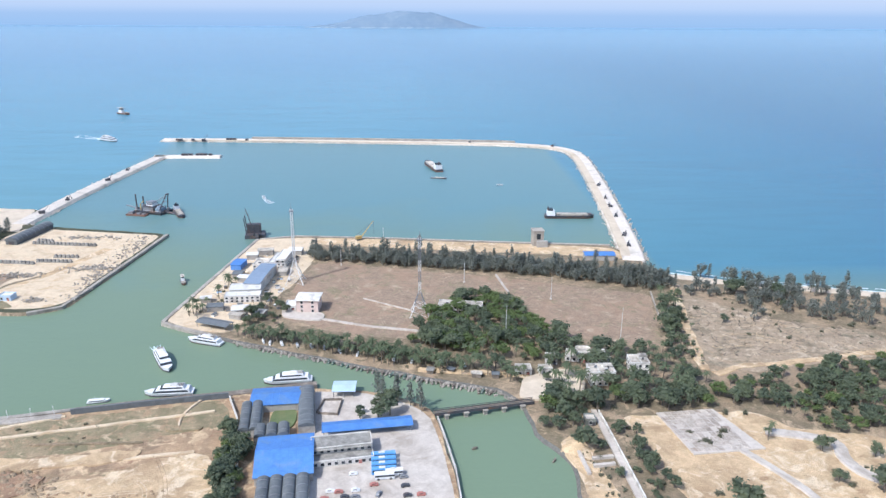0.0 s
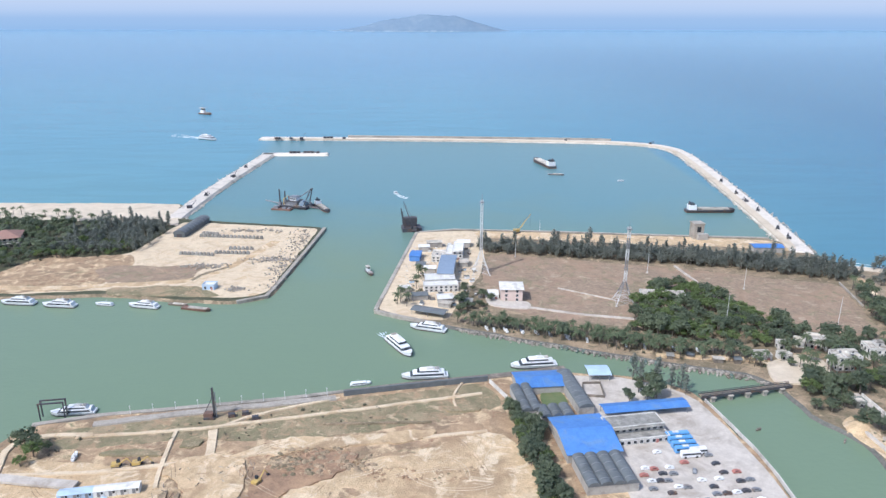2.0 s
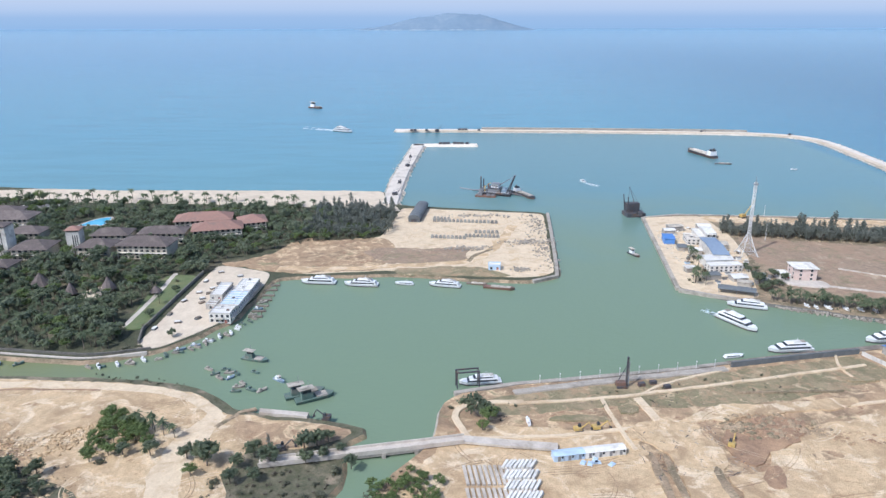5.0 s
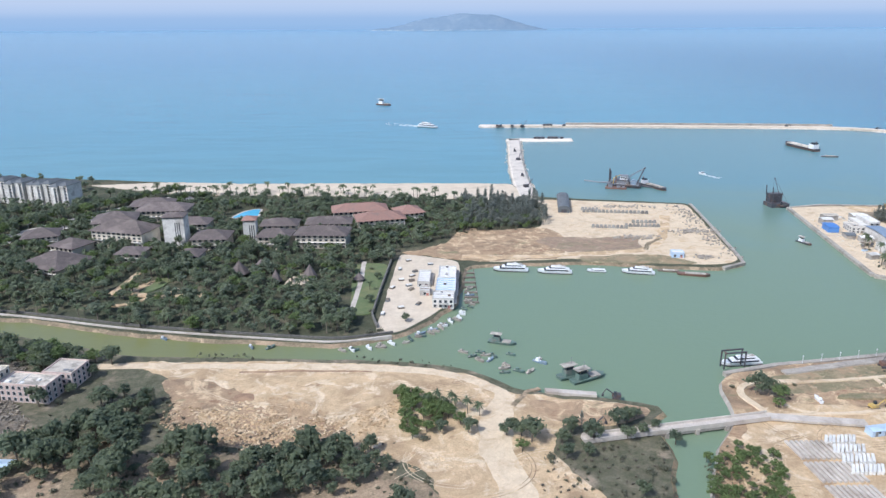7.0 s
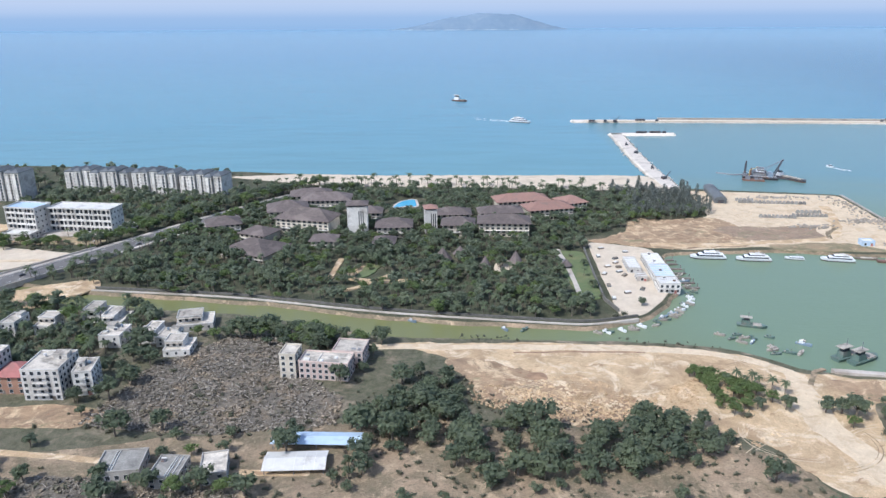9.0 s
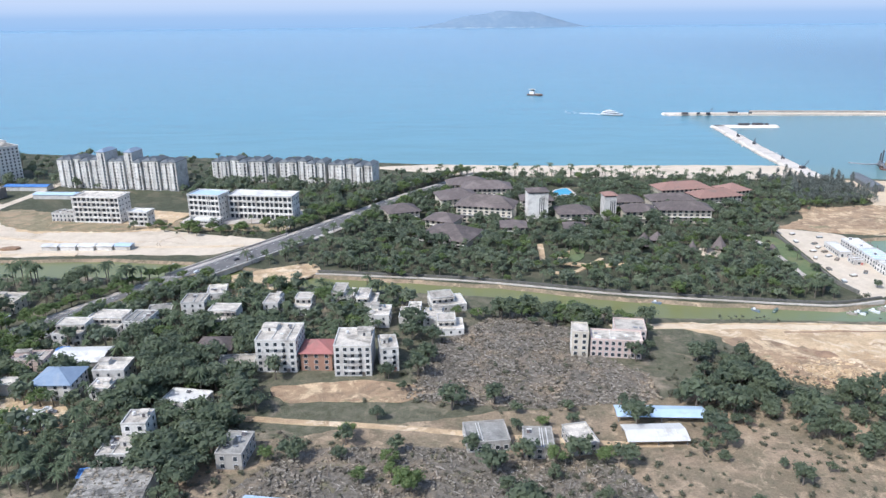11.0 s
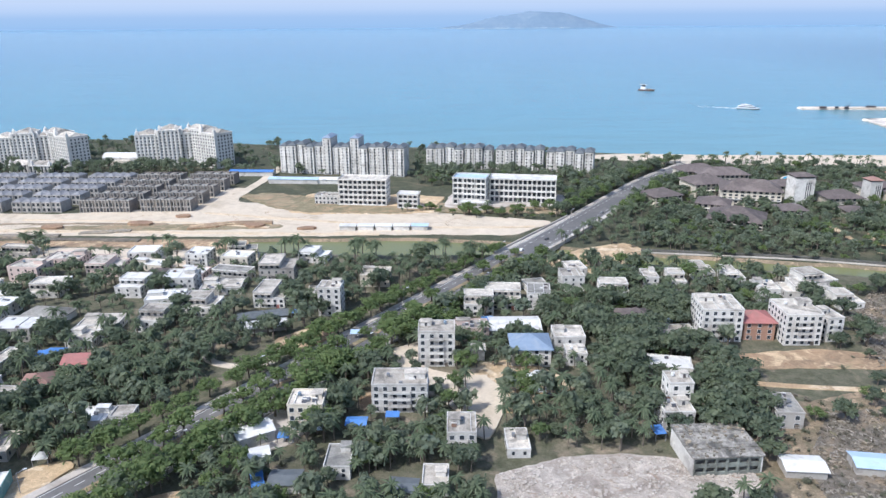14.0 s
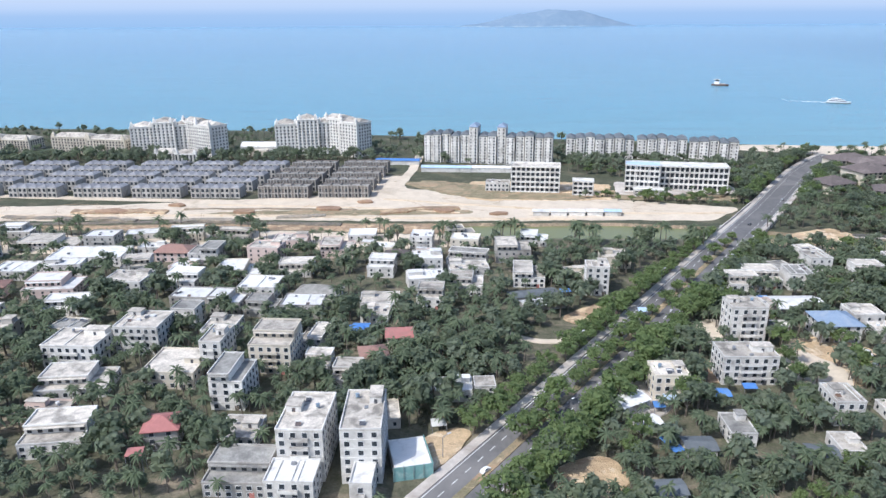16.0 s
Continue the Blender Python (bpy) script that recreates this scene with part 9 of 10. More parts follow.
def palm_tree(seed, fronds=19):
    """A coconut palm about three and a half high, with drooping folded fronds."""
    rng = np.random.default_rng(seed)
    top = np.array([rng.uniform(-0.3, 0.3), rng.uniform(-0.3, 0.3), rng.uniform(2.5, 3.2)])
    mid = top * np.array([0.35, 0.35, 0.5])
    trunk, crown = [tube((0, 0, -0.1), mid, 0.09, 0.07), tube(mid, top, 0.07, 0.055)], []
    for k in range(fronds):
        a, lift = k * 2.399, rng.uniform(-0.35, 0.75)
        out, side = np.array([math.cos(a), math.sin(a), 0]), np.array([-math.sin(a), math.cos(a), 0])
        long = rng.uniform(1.0, 1.35)
        at = [top + out * long * u + np.array([0, 0, lift * u * long - 0.62 * long * u * u]) for u in (0.0, 0.5, 1.0)]
        for (p, q), (w0, w1) in zip(zip(at, at[1:]), ((0.05, 0.17), (0.17, 0.02))):
            for s in (-1, 1):
                drop = np.array([0, 0, -0.45])
                quad = [p, q, q + (side * s + drop) * w1, p + (side * s + drop) * w0]
                crown.append(np.array([quad if s > 0 else quad[::-1]]))
    return np.concatenate(trunk), np.concatenate(crown)


def bush(seed):
    rng = np.random.default_rng(seed)
    crown = []
    for k in range(3):
        c = np.array([rng.uniform(-0.4, 0.4), rng.uniform(-0.4, 0.4), 0.35])
        crown += [c + CORE * 0.24 * rng.uniform(0.7, 1.2, (6, 1, 1)), leaf_cards(rng, c, 0.42, 20, 0.13)]
    return tube((0, 0, -0.1), (0, 0, 0.3), 0.05, 0.03, 4), np.concatenate(crown)


def quads_mesh(name, groups):
    """A mesh from arrays of quads, each with its material."""
    sets = [q for q, _ in groups]
    v = np.concatenate(sets).reshape(-1, 3).astype(np.float32)
    n = len(v) // 4
    me = bpy.data.meshes.new(name)
    me.vertices.add(4 * n)
    me.vertices.foreach_set("co", v.ravel())
    me.loops.add(4 * n)
    me.loops.foreach_set("vertex_index", np.arange(4 * n, dtype=np.int32))
    me.polygons.add(n)
    me.polygons.foreach_set("loop_start", np.arange(0, 4 * n, 4, dtype=np.int32))
    mats = []
    index = []
    for q, m in groups:
        if m not in mats:
            mats.append(m)
        index.append(np.full(len(q), mats.index(m), np.int32))
    for m in mats:
        me.materials.append(m)
    me.polygons.foreach_set("material_index", np.concatenate(index))
    me.update(calc_edges=True)
    return me


KINDS = {
    "broad": [broad_tree(s, 11, 20, 0.8, 0.62, 0.74) for s in range(1, 7)], "light": [broad_tree(s, 14, 26, 0.66, 0.58, 0.82, 0.095) for s in range(11, 16)],
    "spread": [broad_tree(s, 11, 24, 0.42, 0.6, 0.85, 0.115) for s in range(61, 65)],
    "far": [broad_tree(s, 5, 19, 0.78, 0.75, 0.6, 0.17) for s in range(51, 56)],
    "needle": [needle_tree(s) for s in range(21, 25)], "feather": [broad_tree(s, 12, 20, 1.5, 0.42, 0.62, 0.1) for s in range(71, 75)], "palm": [palm_tree(s) for s in range(31, 36)], "bush": [bush(s) for s in range(41, 44)], "brush": [bush(s) for s in range(44, 47)],
}
LEAVES = {"broad": BROAD_LEAF, "spread": BROAD_LEAF, "far": HAZED_LEAF, "light": LIGHT_LEAF, "needle": NEEDLES, "feather": NEEDLES, "palm": PALM_LEAF, "bush": DRY_LEAF, "brush": BRUSH_LEAF}
SIZES = {"broad": (1.6, 4.4), "spread": (2.6, 5.0), "far": (1.8, 4.2), "light": (2.0, 3.6), "needle": (1.8, 3.0), "feather": (1.7, 3.4), "palm": (1.25, 2.1), "bush": (0.8, 2.0), "brush": (0.5, 1.3)}
WORDS = {"broad": ("tree", "broad dark green tree with a dense crown"), "light": ("street_tree", "light green spreading tree beside the road"), "needle": ("casuarina_tree", "tall dark feathery casuarina tree"), "feather": ("casuarina_tree", "full grey green casuarina tree near the beach"),
         "palm": ("palm_tree", "slender coconut palm with drooping fronds"), "bush": ("bush", "dry olive green bush on bare ground")}
TREE_RNG = np.random.default_rng(5)


def grown(kind, x, y, scale, ground=GROUND):
    trunk, crown = KINDS[kind][TREE_RNG.integers(len(KINDS[kind]))]
    a = TREE_RNG.uniform(0, math.tau)
    rot = np.array([[math.cos(a), -math.sin(a), 0], [math.sin(a), math.cos(a), 0], [0, 0, 1]]) * scale
    rot[:, 2] *= TREE_RNG.uniform(0.85, 1.15)
    at = np.array([x, y, ground])
    return (trunk @ rot.T + at, BARK), (crown @ rot.T + at, LEAVES[kind])


def planted(area, gap, mix, gaps=0.0, seed=0.0, clear=0.0, tall=1.0):
    """Tree places over an area: kind, x, y, size. gaps: the share left bare, in patches."""
    xs, ys, out = [p[0] for p in area], [p[1] for p in area], []
    names, odds = list(mix), np.cumsum([mix[k] for k in mix]) / sum(mix.values())
    for i, j in itertools.product(range(int((max(xs) - min(xs)) / gap) + 1), range(int((max(ys) - min(ys)) / gap) + 1)):
        x, y = min(xs) + (i + TREE_RNG.uniform(0, 1)) * gap, min(ys) + (j + TREE_RNG.uniform(0, 1)) * gap
        kind, size = names[int(np.searchsorted(odds, TREE_RNG.random()))], TREE_RNG.uniform(0, 1)
        if not inside(x, y, area) or noise.noise((x * 0.045 + seed, y * 0.045, 1.3)) * 0.5 + 0.5 < gaps or is_taken(x, y, clear):
            continue
        lo, hi = SIZES[kind]
        out.append((kind, x, y, (lo + (hi - lo) * size * size) * tall))
    return out


def wood(name, label, places):
    """A whole wood that nobody would count, as one thing of stuff."""
    if places:
        groups = [g for kind, x, y, s in places for g in grown(kind, x, y, s)]
        tagged(new(name, quads_mesh(name, groups)), label, "trees", kind="stuff")


SINGLE = {}


def single_tree(kind, x, y, s, group=""):
    """One tree that can be told apart: a thing with its trunk and crown."""
    pick = int(TREE_RNG.integers(len(KINDS[kind])))
    if (kind, pick) not in SINGLE:
        trunk, crown = KINDS[kind][pick]
        if kind == "bush":
            ob = tagged(part("bush", quads_mesh("bush", [(trunk, BARK), (crown, LEAVES[kind])]), None), WORDS[kind][1], "bush", group)
            SINGLE[kind, pick] = ob
            ob.matrix_basis = pose(x, y, GROUND, 0, 0, TREE_RNG.uniform(0, 360)) @ Matrix.Scale(s, 4)
            return ob
        ob = thing(WORDS[kind][0], WORDS[kind][1], WORDS[kind][0].replace("_", " "), group=group)
        part("trunk", quads_mesh("trunk", [(trunk, BARK)]), None, ob)
        part("crown", quads_mesh("crown", [(crown, LEAVES[kind])]), None, ob)
        SINGLE[kind, pick] = ob
        ob.matrix_basis = pose(x, y, GROUND, 0, 0, TREE_RNG.uniform(0, 360)) @ Matrix.Scale(s, 4)
        return ob
    ob = copy_thing(SINGLE[kind, pick], Matrix())
    ob.matrix_basis = pose(x, y, GROUND, 0, 0, TREE_RNG.uniform(0, 360)) @ Matrix.Scale(s, 4)
    return ob


def singles(places, group=""):
    for kind, x, y, s in places:
        single_tree(kind, x, y, s, group)


# ways and yards that stay open
MAIN_ROAD = [(-400, 382), (-417.5, 362), (-438, 335), (-452, 313), (-484.5, 261), (-510, 223), (-544, 171), (-578, 119), (-606.5, 76.5), (-634, 36), (-694, -52)]
keep_open(MAIN_ROAD, 13.0)
keep_open([(-527, 84), (-490, 86)], 20)
for line, width in (([(-551, 109), (-541, 109)], 5), ([(-550, 144), (-543, 136)], 6), ([(-543, 130), (-526, 126)], 7), ([(-527, 126), (-526.5, 104)], 5.5), ([(-580, 152), (-568, 146)], 9)):
    keep_open(line, width)
for line, width in (([(-575.2, 107.5), (-563.8, 108.1)], 9), ([(-591.5, 77.2), (-581.3, 78.7)], 9), ([(-525.6, 127), (-504.9, 126.1)], 8), ([(-558, 82.1), (-541.9, 90.7)], 3.5), ([(-562.6, 83.7), (-554.4, 99.9)], 3.0)):
    keep_open(line, width)
for line, width in (([(-259.4, 276.8), (-259.3, 215)], 40), ([(-479.9, 129.2), (-438.8, 124), (-392.8, 117)], 2.5), ([(-371.1, 333.9), (-359, 332.6)], 16)):
    keep_open(line, width)

# resort gardens between the canal and the beach
RESORT = [(-292.4, 196.8), (-312.5, 197.2), (-338.8, 200), (-366.2, 205.6), (-397.8, 215.1), (-439.7, 220.1), (-462.3, 231), (-456.7, 259.1), (-440.4, 291.9), (-428.6, 342.4), (-441.2, 376), (-400.1, 374.3), (-328.8, 369.2), (-259.6, 362.5), (-237.4, 353.2), (-257.5, 301.4), (-277.6, 284.4), (-285.5, 239.5)]
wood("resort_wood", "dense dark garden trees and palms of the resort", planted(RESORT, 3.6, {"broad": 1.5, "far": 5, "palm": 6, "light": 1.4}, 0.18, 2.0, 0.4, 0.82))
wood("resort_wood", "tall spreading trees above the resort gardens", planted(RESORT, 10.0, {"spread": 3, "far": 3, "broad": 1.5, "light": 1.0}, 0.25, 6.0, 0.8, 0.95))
wood("beach_palms", "row of coconut palms behind the beach", planted([(-441.4, 396.1), (-379.8, 391.8), (-318.7, 388.2), (-259.6, 378.9), (-237.4, 369.6), (-247.5, 361), (-318.6, 371.9), (-400.2, 378.4), (-441.3, 382)], 5.2, {"palm": 6, "bush": 1}, 0.2))
wood("pine_wood", "feathery casuarina wood beside the sandy pad", planted([(-251, 318), (-228, 315), (-211, 319), (-208, 345), (-211, 364), (-230, 371), (-250, 370)], 3.0, {"needle": 2, "feather": 5, "bush": 1}, 0.05, 0, 0, 0.85))
wood("pad_grove", "low grey green grove before the casuarinas", planted([(-253.4, 301.5), (-247.4, 307.8), (-219.3, 312.9), (-213.3, 321.3), (-219.3, 333.4), (-247.4, 332.3), (-255.5, 317.7)], 3.0, {"light": 2, "palm": 3, "bush": 3}, 0.05, 0, 0, 0.75))
COAST = [(-441.3, 392), (-430.6, 344.4), (-471.7, 338.3), (-523.8, 344), (-646.4, 360.1), (-703.2, 364.1), (-882.3, 349.7), (-966.8, 350.2), (-968.8, 472.1), (-939.7, 475.9), (-762.7, 464.2), (-654.3, 442.7), (-566.5, 432.6), (-473.6, 418.6)]
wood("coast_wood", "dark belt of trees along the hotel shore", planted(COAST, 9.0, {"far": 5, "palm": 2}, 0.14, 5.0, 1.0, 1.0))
wood("school_wood", "dark street trees round the schools", planted([(-448, 321.5), (-434.6, 344.2), (-471.8, 342.3), (-523.8, 348), (-550.1, 352), (-557.4, 337.2), (-533.9, 323.2), (-492.3, 317.4), (-483.7, 301.8), (-473.2, 290.2)], 4.6, {"far": 4, "palm": 1.5, "light": 1}, 0.12, 3.0, 0.6))
wood("verge_wood", "row of trees along the canal verge", planted([(-469.1, 272.4), (-477.5, 270.1), (-502.2, 280), (-543.8, 285.6), (-567.1, 288.4), (-564.5, 280.9), (-522.9, 274), (-491.7, 266.5), (-477.3, 258.2)], 3.6, {"far": 3, "bush": 3, "light": 1}, 0.2, 3.0, 0.3, 0.7))
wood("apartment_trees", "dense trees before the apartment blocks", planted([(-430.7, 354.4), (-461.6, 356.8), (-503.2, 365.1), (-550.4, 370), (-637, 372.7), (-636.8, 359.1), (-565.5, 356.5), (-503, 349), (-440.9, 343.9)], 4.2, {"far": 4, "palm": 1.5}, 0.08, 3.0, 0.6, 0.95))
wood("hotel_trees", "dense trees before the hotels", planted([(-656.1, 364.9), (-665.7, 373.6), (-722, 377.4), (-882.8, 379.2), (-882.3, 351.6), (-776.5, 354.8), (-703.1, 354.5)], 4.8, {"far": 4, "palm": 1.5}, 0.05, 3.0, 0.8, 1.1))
wood("canal_bank_wood", "dark trees between the road and the canal", planted([(-439.7, 224.1), (-501.7, 235.1), (-487.7, 257.7), (-462.9, 290.7), (-440.7, 321.8), (-428.6, 342.4), (-440.4, 291.9), (-456.6, 253.1)], 4.4, {"far": 4, "palm": 3}, 0.2))


# the peninsula east of the harbour mouth
wood("windbreak", "tall dark row of casuarinas behind the basin", planted([(-51.1, 324.3), (-16.6, 320), (34.6, 312.6), (76, 301.9), (107.2, 290), (111.3, 277.5), (98.7, 275.2), (65.5, 289.3), (34.5, 298.1), (-10.7, 306.6), (-49.1, 316)], 2.5, {"needle": 2, "feather": 6}, 0.0))
singles(planted([(119.7, 281.8), (159.5, 272), (197.3, 260), (222.6, 245.6), (197.2, 243.2), (148.8, 253), (123.7, 261)], 5.0, {"feather": 5, "needle": 1, "bush": 3, "broad": 1}, 0.34, 3.0), "trees near the beach")
wood("garden_wood", "bright green wood round an old building", planted([(-2.9, 228), (5.4, 250.9), (17.8, 269.8), (32.3, 270), (40.4, 251.5), (50.7, 233), (60.9, 218.6), (44.3, 212.2), (23.7, 216.1), (7.3, 220)], 3.2, {"light": 5, "broad": 4, "palm": 2}, 0.0, 0, 0, 0.98))
wood("shore_palms", "line of coconut palms along the river shore", planted([(-63.7, 238.1), (-47.5, 233.3), (-27.3, 229.6), (-0.9, 219.8), (23.7, 209.9), (38.1, 205.9), (33.9, 199.6), (19.5, 201.6), (-7.1, 211.5), (-25.3, 219.3), (-47.6, 227.1), (-63.7, 233.9)], 1.9, {"palm": 9, "broad": 0.5, "bush": 2}, 0.05, 0, 0.2, 0.85))
wood("village_trees", "palms and broad trees among white houses", planted([(38.1, 205.9), (65.1, 220.7), (90, 221), (98.5, 239.8), (107, 264.9), (100.8, 271.1), (90.1, 239.7), (85.7, 202.3), (98.2, 196.2), (75.3, 189.7), (40.1, 191.4)], 4.2, {"palm": 4, "broad": 3}, 0.2))
wood("river_wood", "scrubby wood on the river bank", planted([(35.9, 172.8), (38, 189.4), (64.9, 191.7), (96.1, 194.1), (102.3, 185.8), (71.1, 181.4), (56.6, 183.3), (50.3, 172.9)], 3.6, {"broad": 5, "light": 1, "bush": 1}, 0.1))
wood("east_wood", "dense dark wood beside sandy tracks", planted([(96.1, 196.1), (112.8, 202.5), (158.9, 212.4), (201.1, 216), (216.8, 197.3), (200.4, 144.9), (168.7, 128.1), (154.1, 138.4), (145.9, 155), (135.5, 170.5), (118.8, 172.5), (104.3, 183.8)], 4.4, {"broad": 4, "palm": 1, "light": 1.5, "bush": 1}, 0.3, 8.0, 0, 0.8))
singles(planted([(117.4, 258.8), (190.8, 241), (264.9, 223), (264.8, 213.6), (159, 221.8), (119.3, 229.7)], 8.0, {"bush": 6, "needle": 1}, 0.35, 4.0), "bushes in the scrub")
singles(planted([(60.7, 175.1), (137.6, 165.3), (135.1, 115.5), (70.6, 115.2)], 9.0, {"bush": 4, "broad": 1}, 0.5, 6.0), "bushes on the sandy lot")
wood("fence_wood", "dark hedge of trees beside the access road", planted([(55.5, 175), (60.7, 177.2), (64.7, 154.4), (64.4, 113.1), (57.2, 113.1), (56.3, 144.1)], 2.6, {"broad": 3, "bush": 4}, 0.05, 1.0, 0, 0.7))

# round the depot and the quay
wood("depot_hedge", "row of dark trees beside the blue halls", planted([(-52, 175.7), (-44.9, 175.8), (-42, 143), (-40.2, 102.2), (-48.3, 102.1), (-48.1, 142.9)], 1.6, {"broad": 5, "light": 0.6, "bush": 1}, 0.0, 0, 0, 0.7))
singles(planted([(-11.3, 192.9), (5.1, 186), (3, 181.7), (-5.2, 186.8), (-13.3, 188.7)], 3.2, {"needle": 3, "broad": 3}, 0.1), "trees by the river bridge")
singles(planted([(-19.5, 181.4), (-11.3, 185.7), (-5.2, 182.6), (-9.3, 177.5), (-17.4, 176.3)], 3.4, {"broad": 3}, 0.1), "trees by the river bridge")
singles([("broad", -178.4, 158.6, 3.2), ("broad", -175.4, 157.2, 2.8), ("light", -174.2, 154.6, 2.6), ("light", -175.7, 151.1, 1.7), ("broad", -171.6, 157.3, 1.6), ("bush", -183.6, 161.1, 1.4)], "trees by the quay end")
wood("creek_scrub", "bright green scrub on the creek bank", planted([(-203.5, 128.3), (-194.6, 134.6), (-185.7, 128.6), (-189.7, 110.4), (-203.5, 96.1), (-209.5, 100)], 1.5, {"light": 3, "bush": 5}, 0.03, 0, 0, 0.45))

# sand field and scrub west of the creek
wood("field_clump", "bright green young trees on the sand field", planted([(-276.2, 160.1), (-272.2, 150.1), (-273.2, 141), (-265.2, 140.2), (-260.2, 148.3), (-265.2, 157.3)], 2.2, {"light": 5, "bush": 1}, 0.0, 0, 0, 0.6))
singles([("palm", -267.2, 152.2, 1.3), ("palm", -264.2, 153.3, 1.4), ("palm", -262.2, 151.3, 1.2), ("palm", -260.2, 152.4, 1.4), ("light", -261.2, 147.3, 2.1), ("palm", -256.2, 149.4, 1.5), ("palm", -253.2, 148.5, 1.4), ("light", -258.2, 144.4, 1.9), ("broad", -263.2, 141.2, 2.0), ("broad", -247.2, 139.6, 2.2), ("palm", -259.2, 151.4, 1.3), ("broad", -231.3, 139.9, 2.5), ("broad", -234.3, 135.8, 2.1),
         ("needle", -228.4, 143, 1.2), ("bush", -226.4, 137, 1.8), ("broad", -214.4, 138.2, 2.0), ("broad", -210.4, 141.3, 1.6), ("broad", -245.2, 142.6, 1.6)], "trees on the sand field")
singles(planted([(-221.3, 132), (-213.4, 134.2), (-211.4, 116.1), (-221.4, 99.8), (-233.3, 117.7)], 4.6, {"broad": 2, "bush": 5}, 0.35), "trees beside the creek")
CLUMPS = [[(-354.6, 161.3), (-338.5, 154.9), (-330.3, 124.3), (-359.5, 121.2), (-364.6, 138), (-354.5, 143.4)], [(-327.4, 138.4), (-313.2, 137.9), (-314.1, 123.9), (-328.3, 122.4)], [(-341.3, 117.9), (-326.2, 123.5), (-296.2, 129.4), (-275.1, 126.9), (-282.1, 117.7), (-299.1, 114.3), (-320.1, 108.7), (-339.2, 109)],
          [(-370.6, 123.8), (-358.5, 126.2), (-356.4, 109.3), (-365.3, 109.1)], [(-396.6, 184.3), (-381.3, 191), (-372, 185.5), (-359.9, 174), (-361.7, 156), (-369.8, 153.6), (-371.9, 167.5)], [(-297.2, 134.4), (-277.1, 133.9), (-277.1, 124.9), (-295.2, 128.4)]]
wood("field_edge_wood", "clumps of dark broad trees south of the field", [t for area in CLUMPS for t in planted(area, 2.9, {"broad": 6, "bush": 4, "brush": 2}, 0.24, 1.5, 0, 0.96)])
wood("scrub_bushes", "grey green bushes over dry ground", planted([(-369.8, 145.7), (-337.6, 169), (-333.4, 147.2), (-313.2, 135.9), (-265.2, 125.1), (-259.1, 103.1), (-221.4, 107.8), (-219.4, 89.8), (-418.1, 84.3), (-397.9, 106.8)], 3.4, {"bush": 5, "broad": 0.5}, 0.42, 4.0, 0, 0.8))
wood("bank_bushes", "low bushes along the canal bank", planted([(-363.9, 185.9), (-327.6, 184.5), (-297.4, 183.6), (-259.3, 177.6), (-259.3, 174.6), (-297.4, 180.1), (-327.6, 181.4), (-363.9, 181.9)], 2.2, {"bush": 5}, 0.45, 7.0, 0, 0.6))
wood("dry_brush", "grey dry brush on the rubble", planted([(-430.7, 133.3), (-422.7, 167.3), (-404.5, 186), (-382.2, 183), (-366.8, 147.7), (-363.5, 135), (-391.9, 128.9)], 2.6, {"brush": 1}, 0.3, 4.0, 0, 1.0))
wood("dry_brush", "grey dry brush and weeds on the rubble", planted([(-469.6, 131.6), (-450.9, 116.7), (-383.6, 111.4), (-367.4, 92.1), (-392.5, 83.3), (-469.1, 80.4), (-473.7, 101.8)], 2.6, {"brush": 1, "bush": 0.4}, 0.3, 4.0, 0, 1.0))
singles([("broad", -401.9, 109.7, 3.2), ("light", -396, 108.8, 2.6), ("broad", -390.8, 110.1, 3.4), ("light", -385.8, 109.2, 2.4), ("broad", -381.6, 108.5, 3.0), ("bush", -408.1, 110.4, 2.2), ("broad", -413.1, 113.3, 2.4), ("broad", -440.7, 116.1, 2.6), ("broad", -434.9, 126.1, 2.0), ("light", -430.4, 108.6, 2.2), ("light", -425.4, 99.8, 2.8), ("broad", -450.8, 109.8, 3.2), ("broad", -403, 121.6, 1.8), ("light", -397.1, 122.7, 1.7), ("broad", -389.9, 124, 1.8)], "trees among the rubble")
singles(planted([(-429.1, 182.8), (-408.8, 189.7), (-384.2, 187), (-357.9, 180.1), (-363.8, 171.9), (-402.5, 180.1)], 4.0, {"broad": 3, "light": 2}, 0.1), "trees by the pink building")
singles(planted([(-424.8, 133.4), (-418.9, 183.3), (-435.4, 182.5), (-439, 142.8)], 4.5, {"broad": 4, "bush": 1}, 0.2), "trees by the rubble field")
singles(planted([(-465.7, 133.7), (-438.9, 133.9), (-422.4, 131.7), (-398.1, 124.6), (-369.6, 121.8), (-371.6, 131.7), (-418.5, 135.7)], 4.4, {"broad": 3, "bush": 4, "light": 1}, 0.25, 5.0), "trees by the rubble field")
singles(planted([(-469.4, 109.9), (-438.8, 121.1), (-393.7, 111), (-377.5, 93.7), (-458.8, 78.9)], 7.0, {"broad": 2, "light": 1, "bush": 6}, 0.3, 2.0), "bushes on the rubble")
singles(planted([(-427.1, 177), (-370, 179.6), (-369.7, 137.7), (-426.7, 135.4)], 8.5, {"bush": 1}, 0.4, 2.0), "bushes on the rubble")

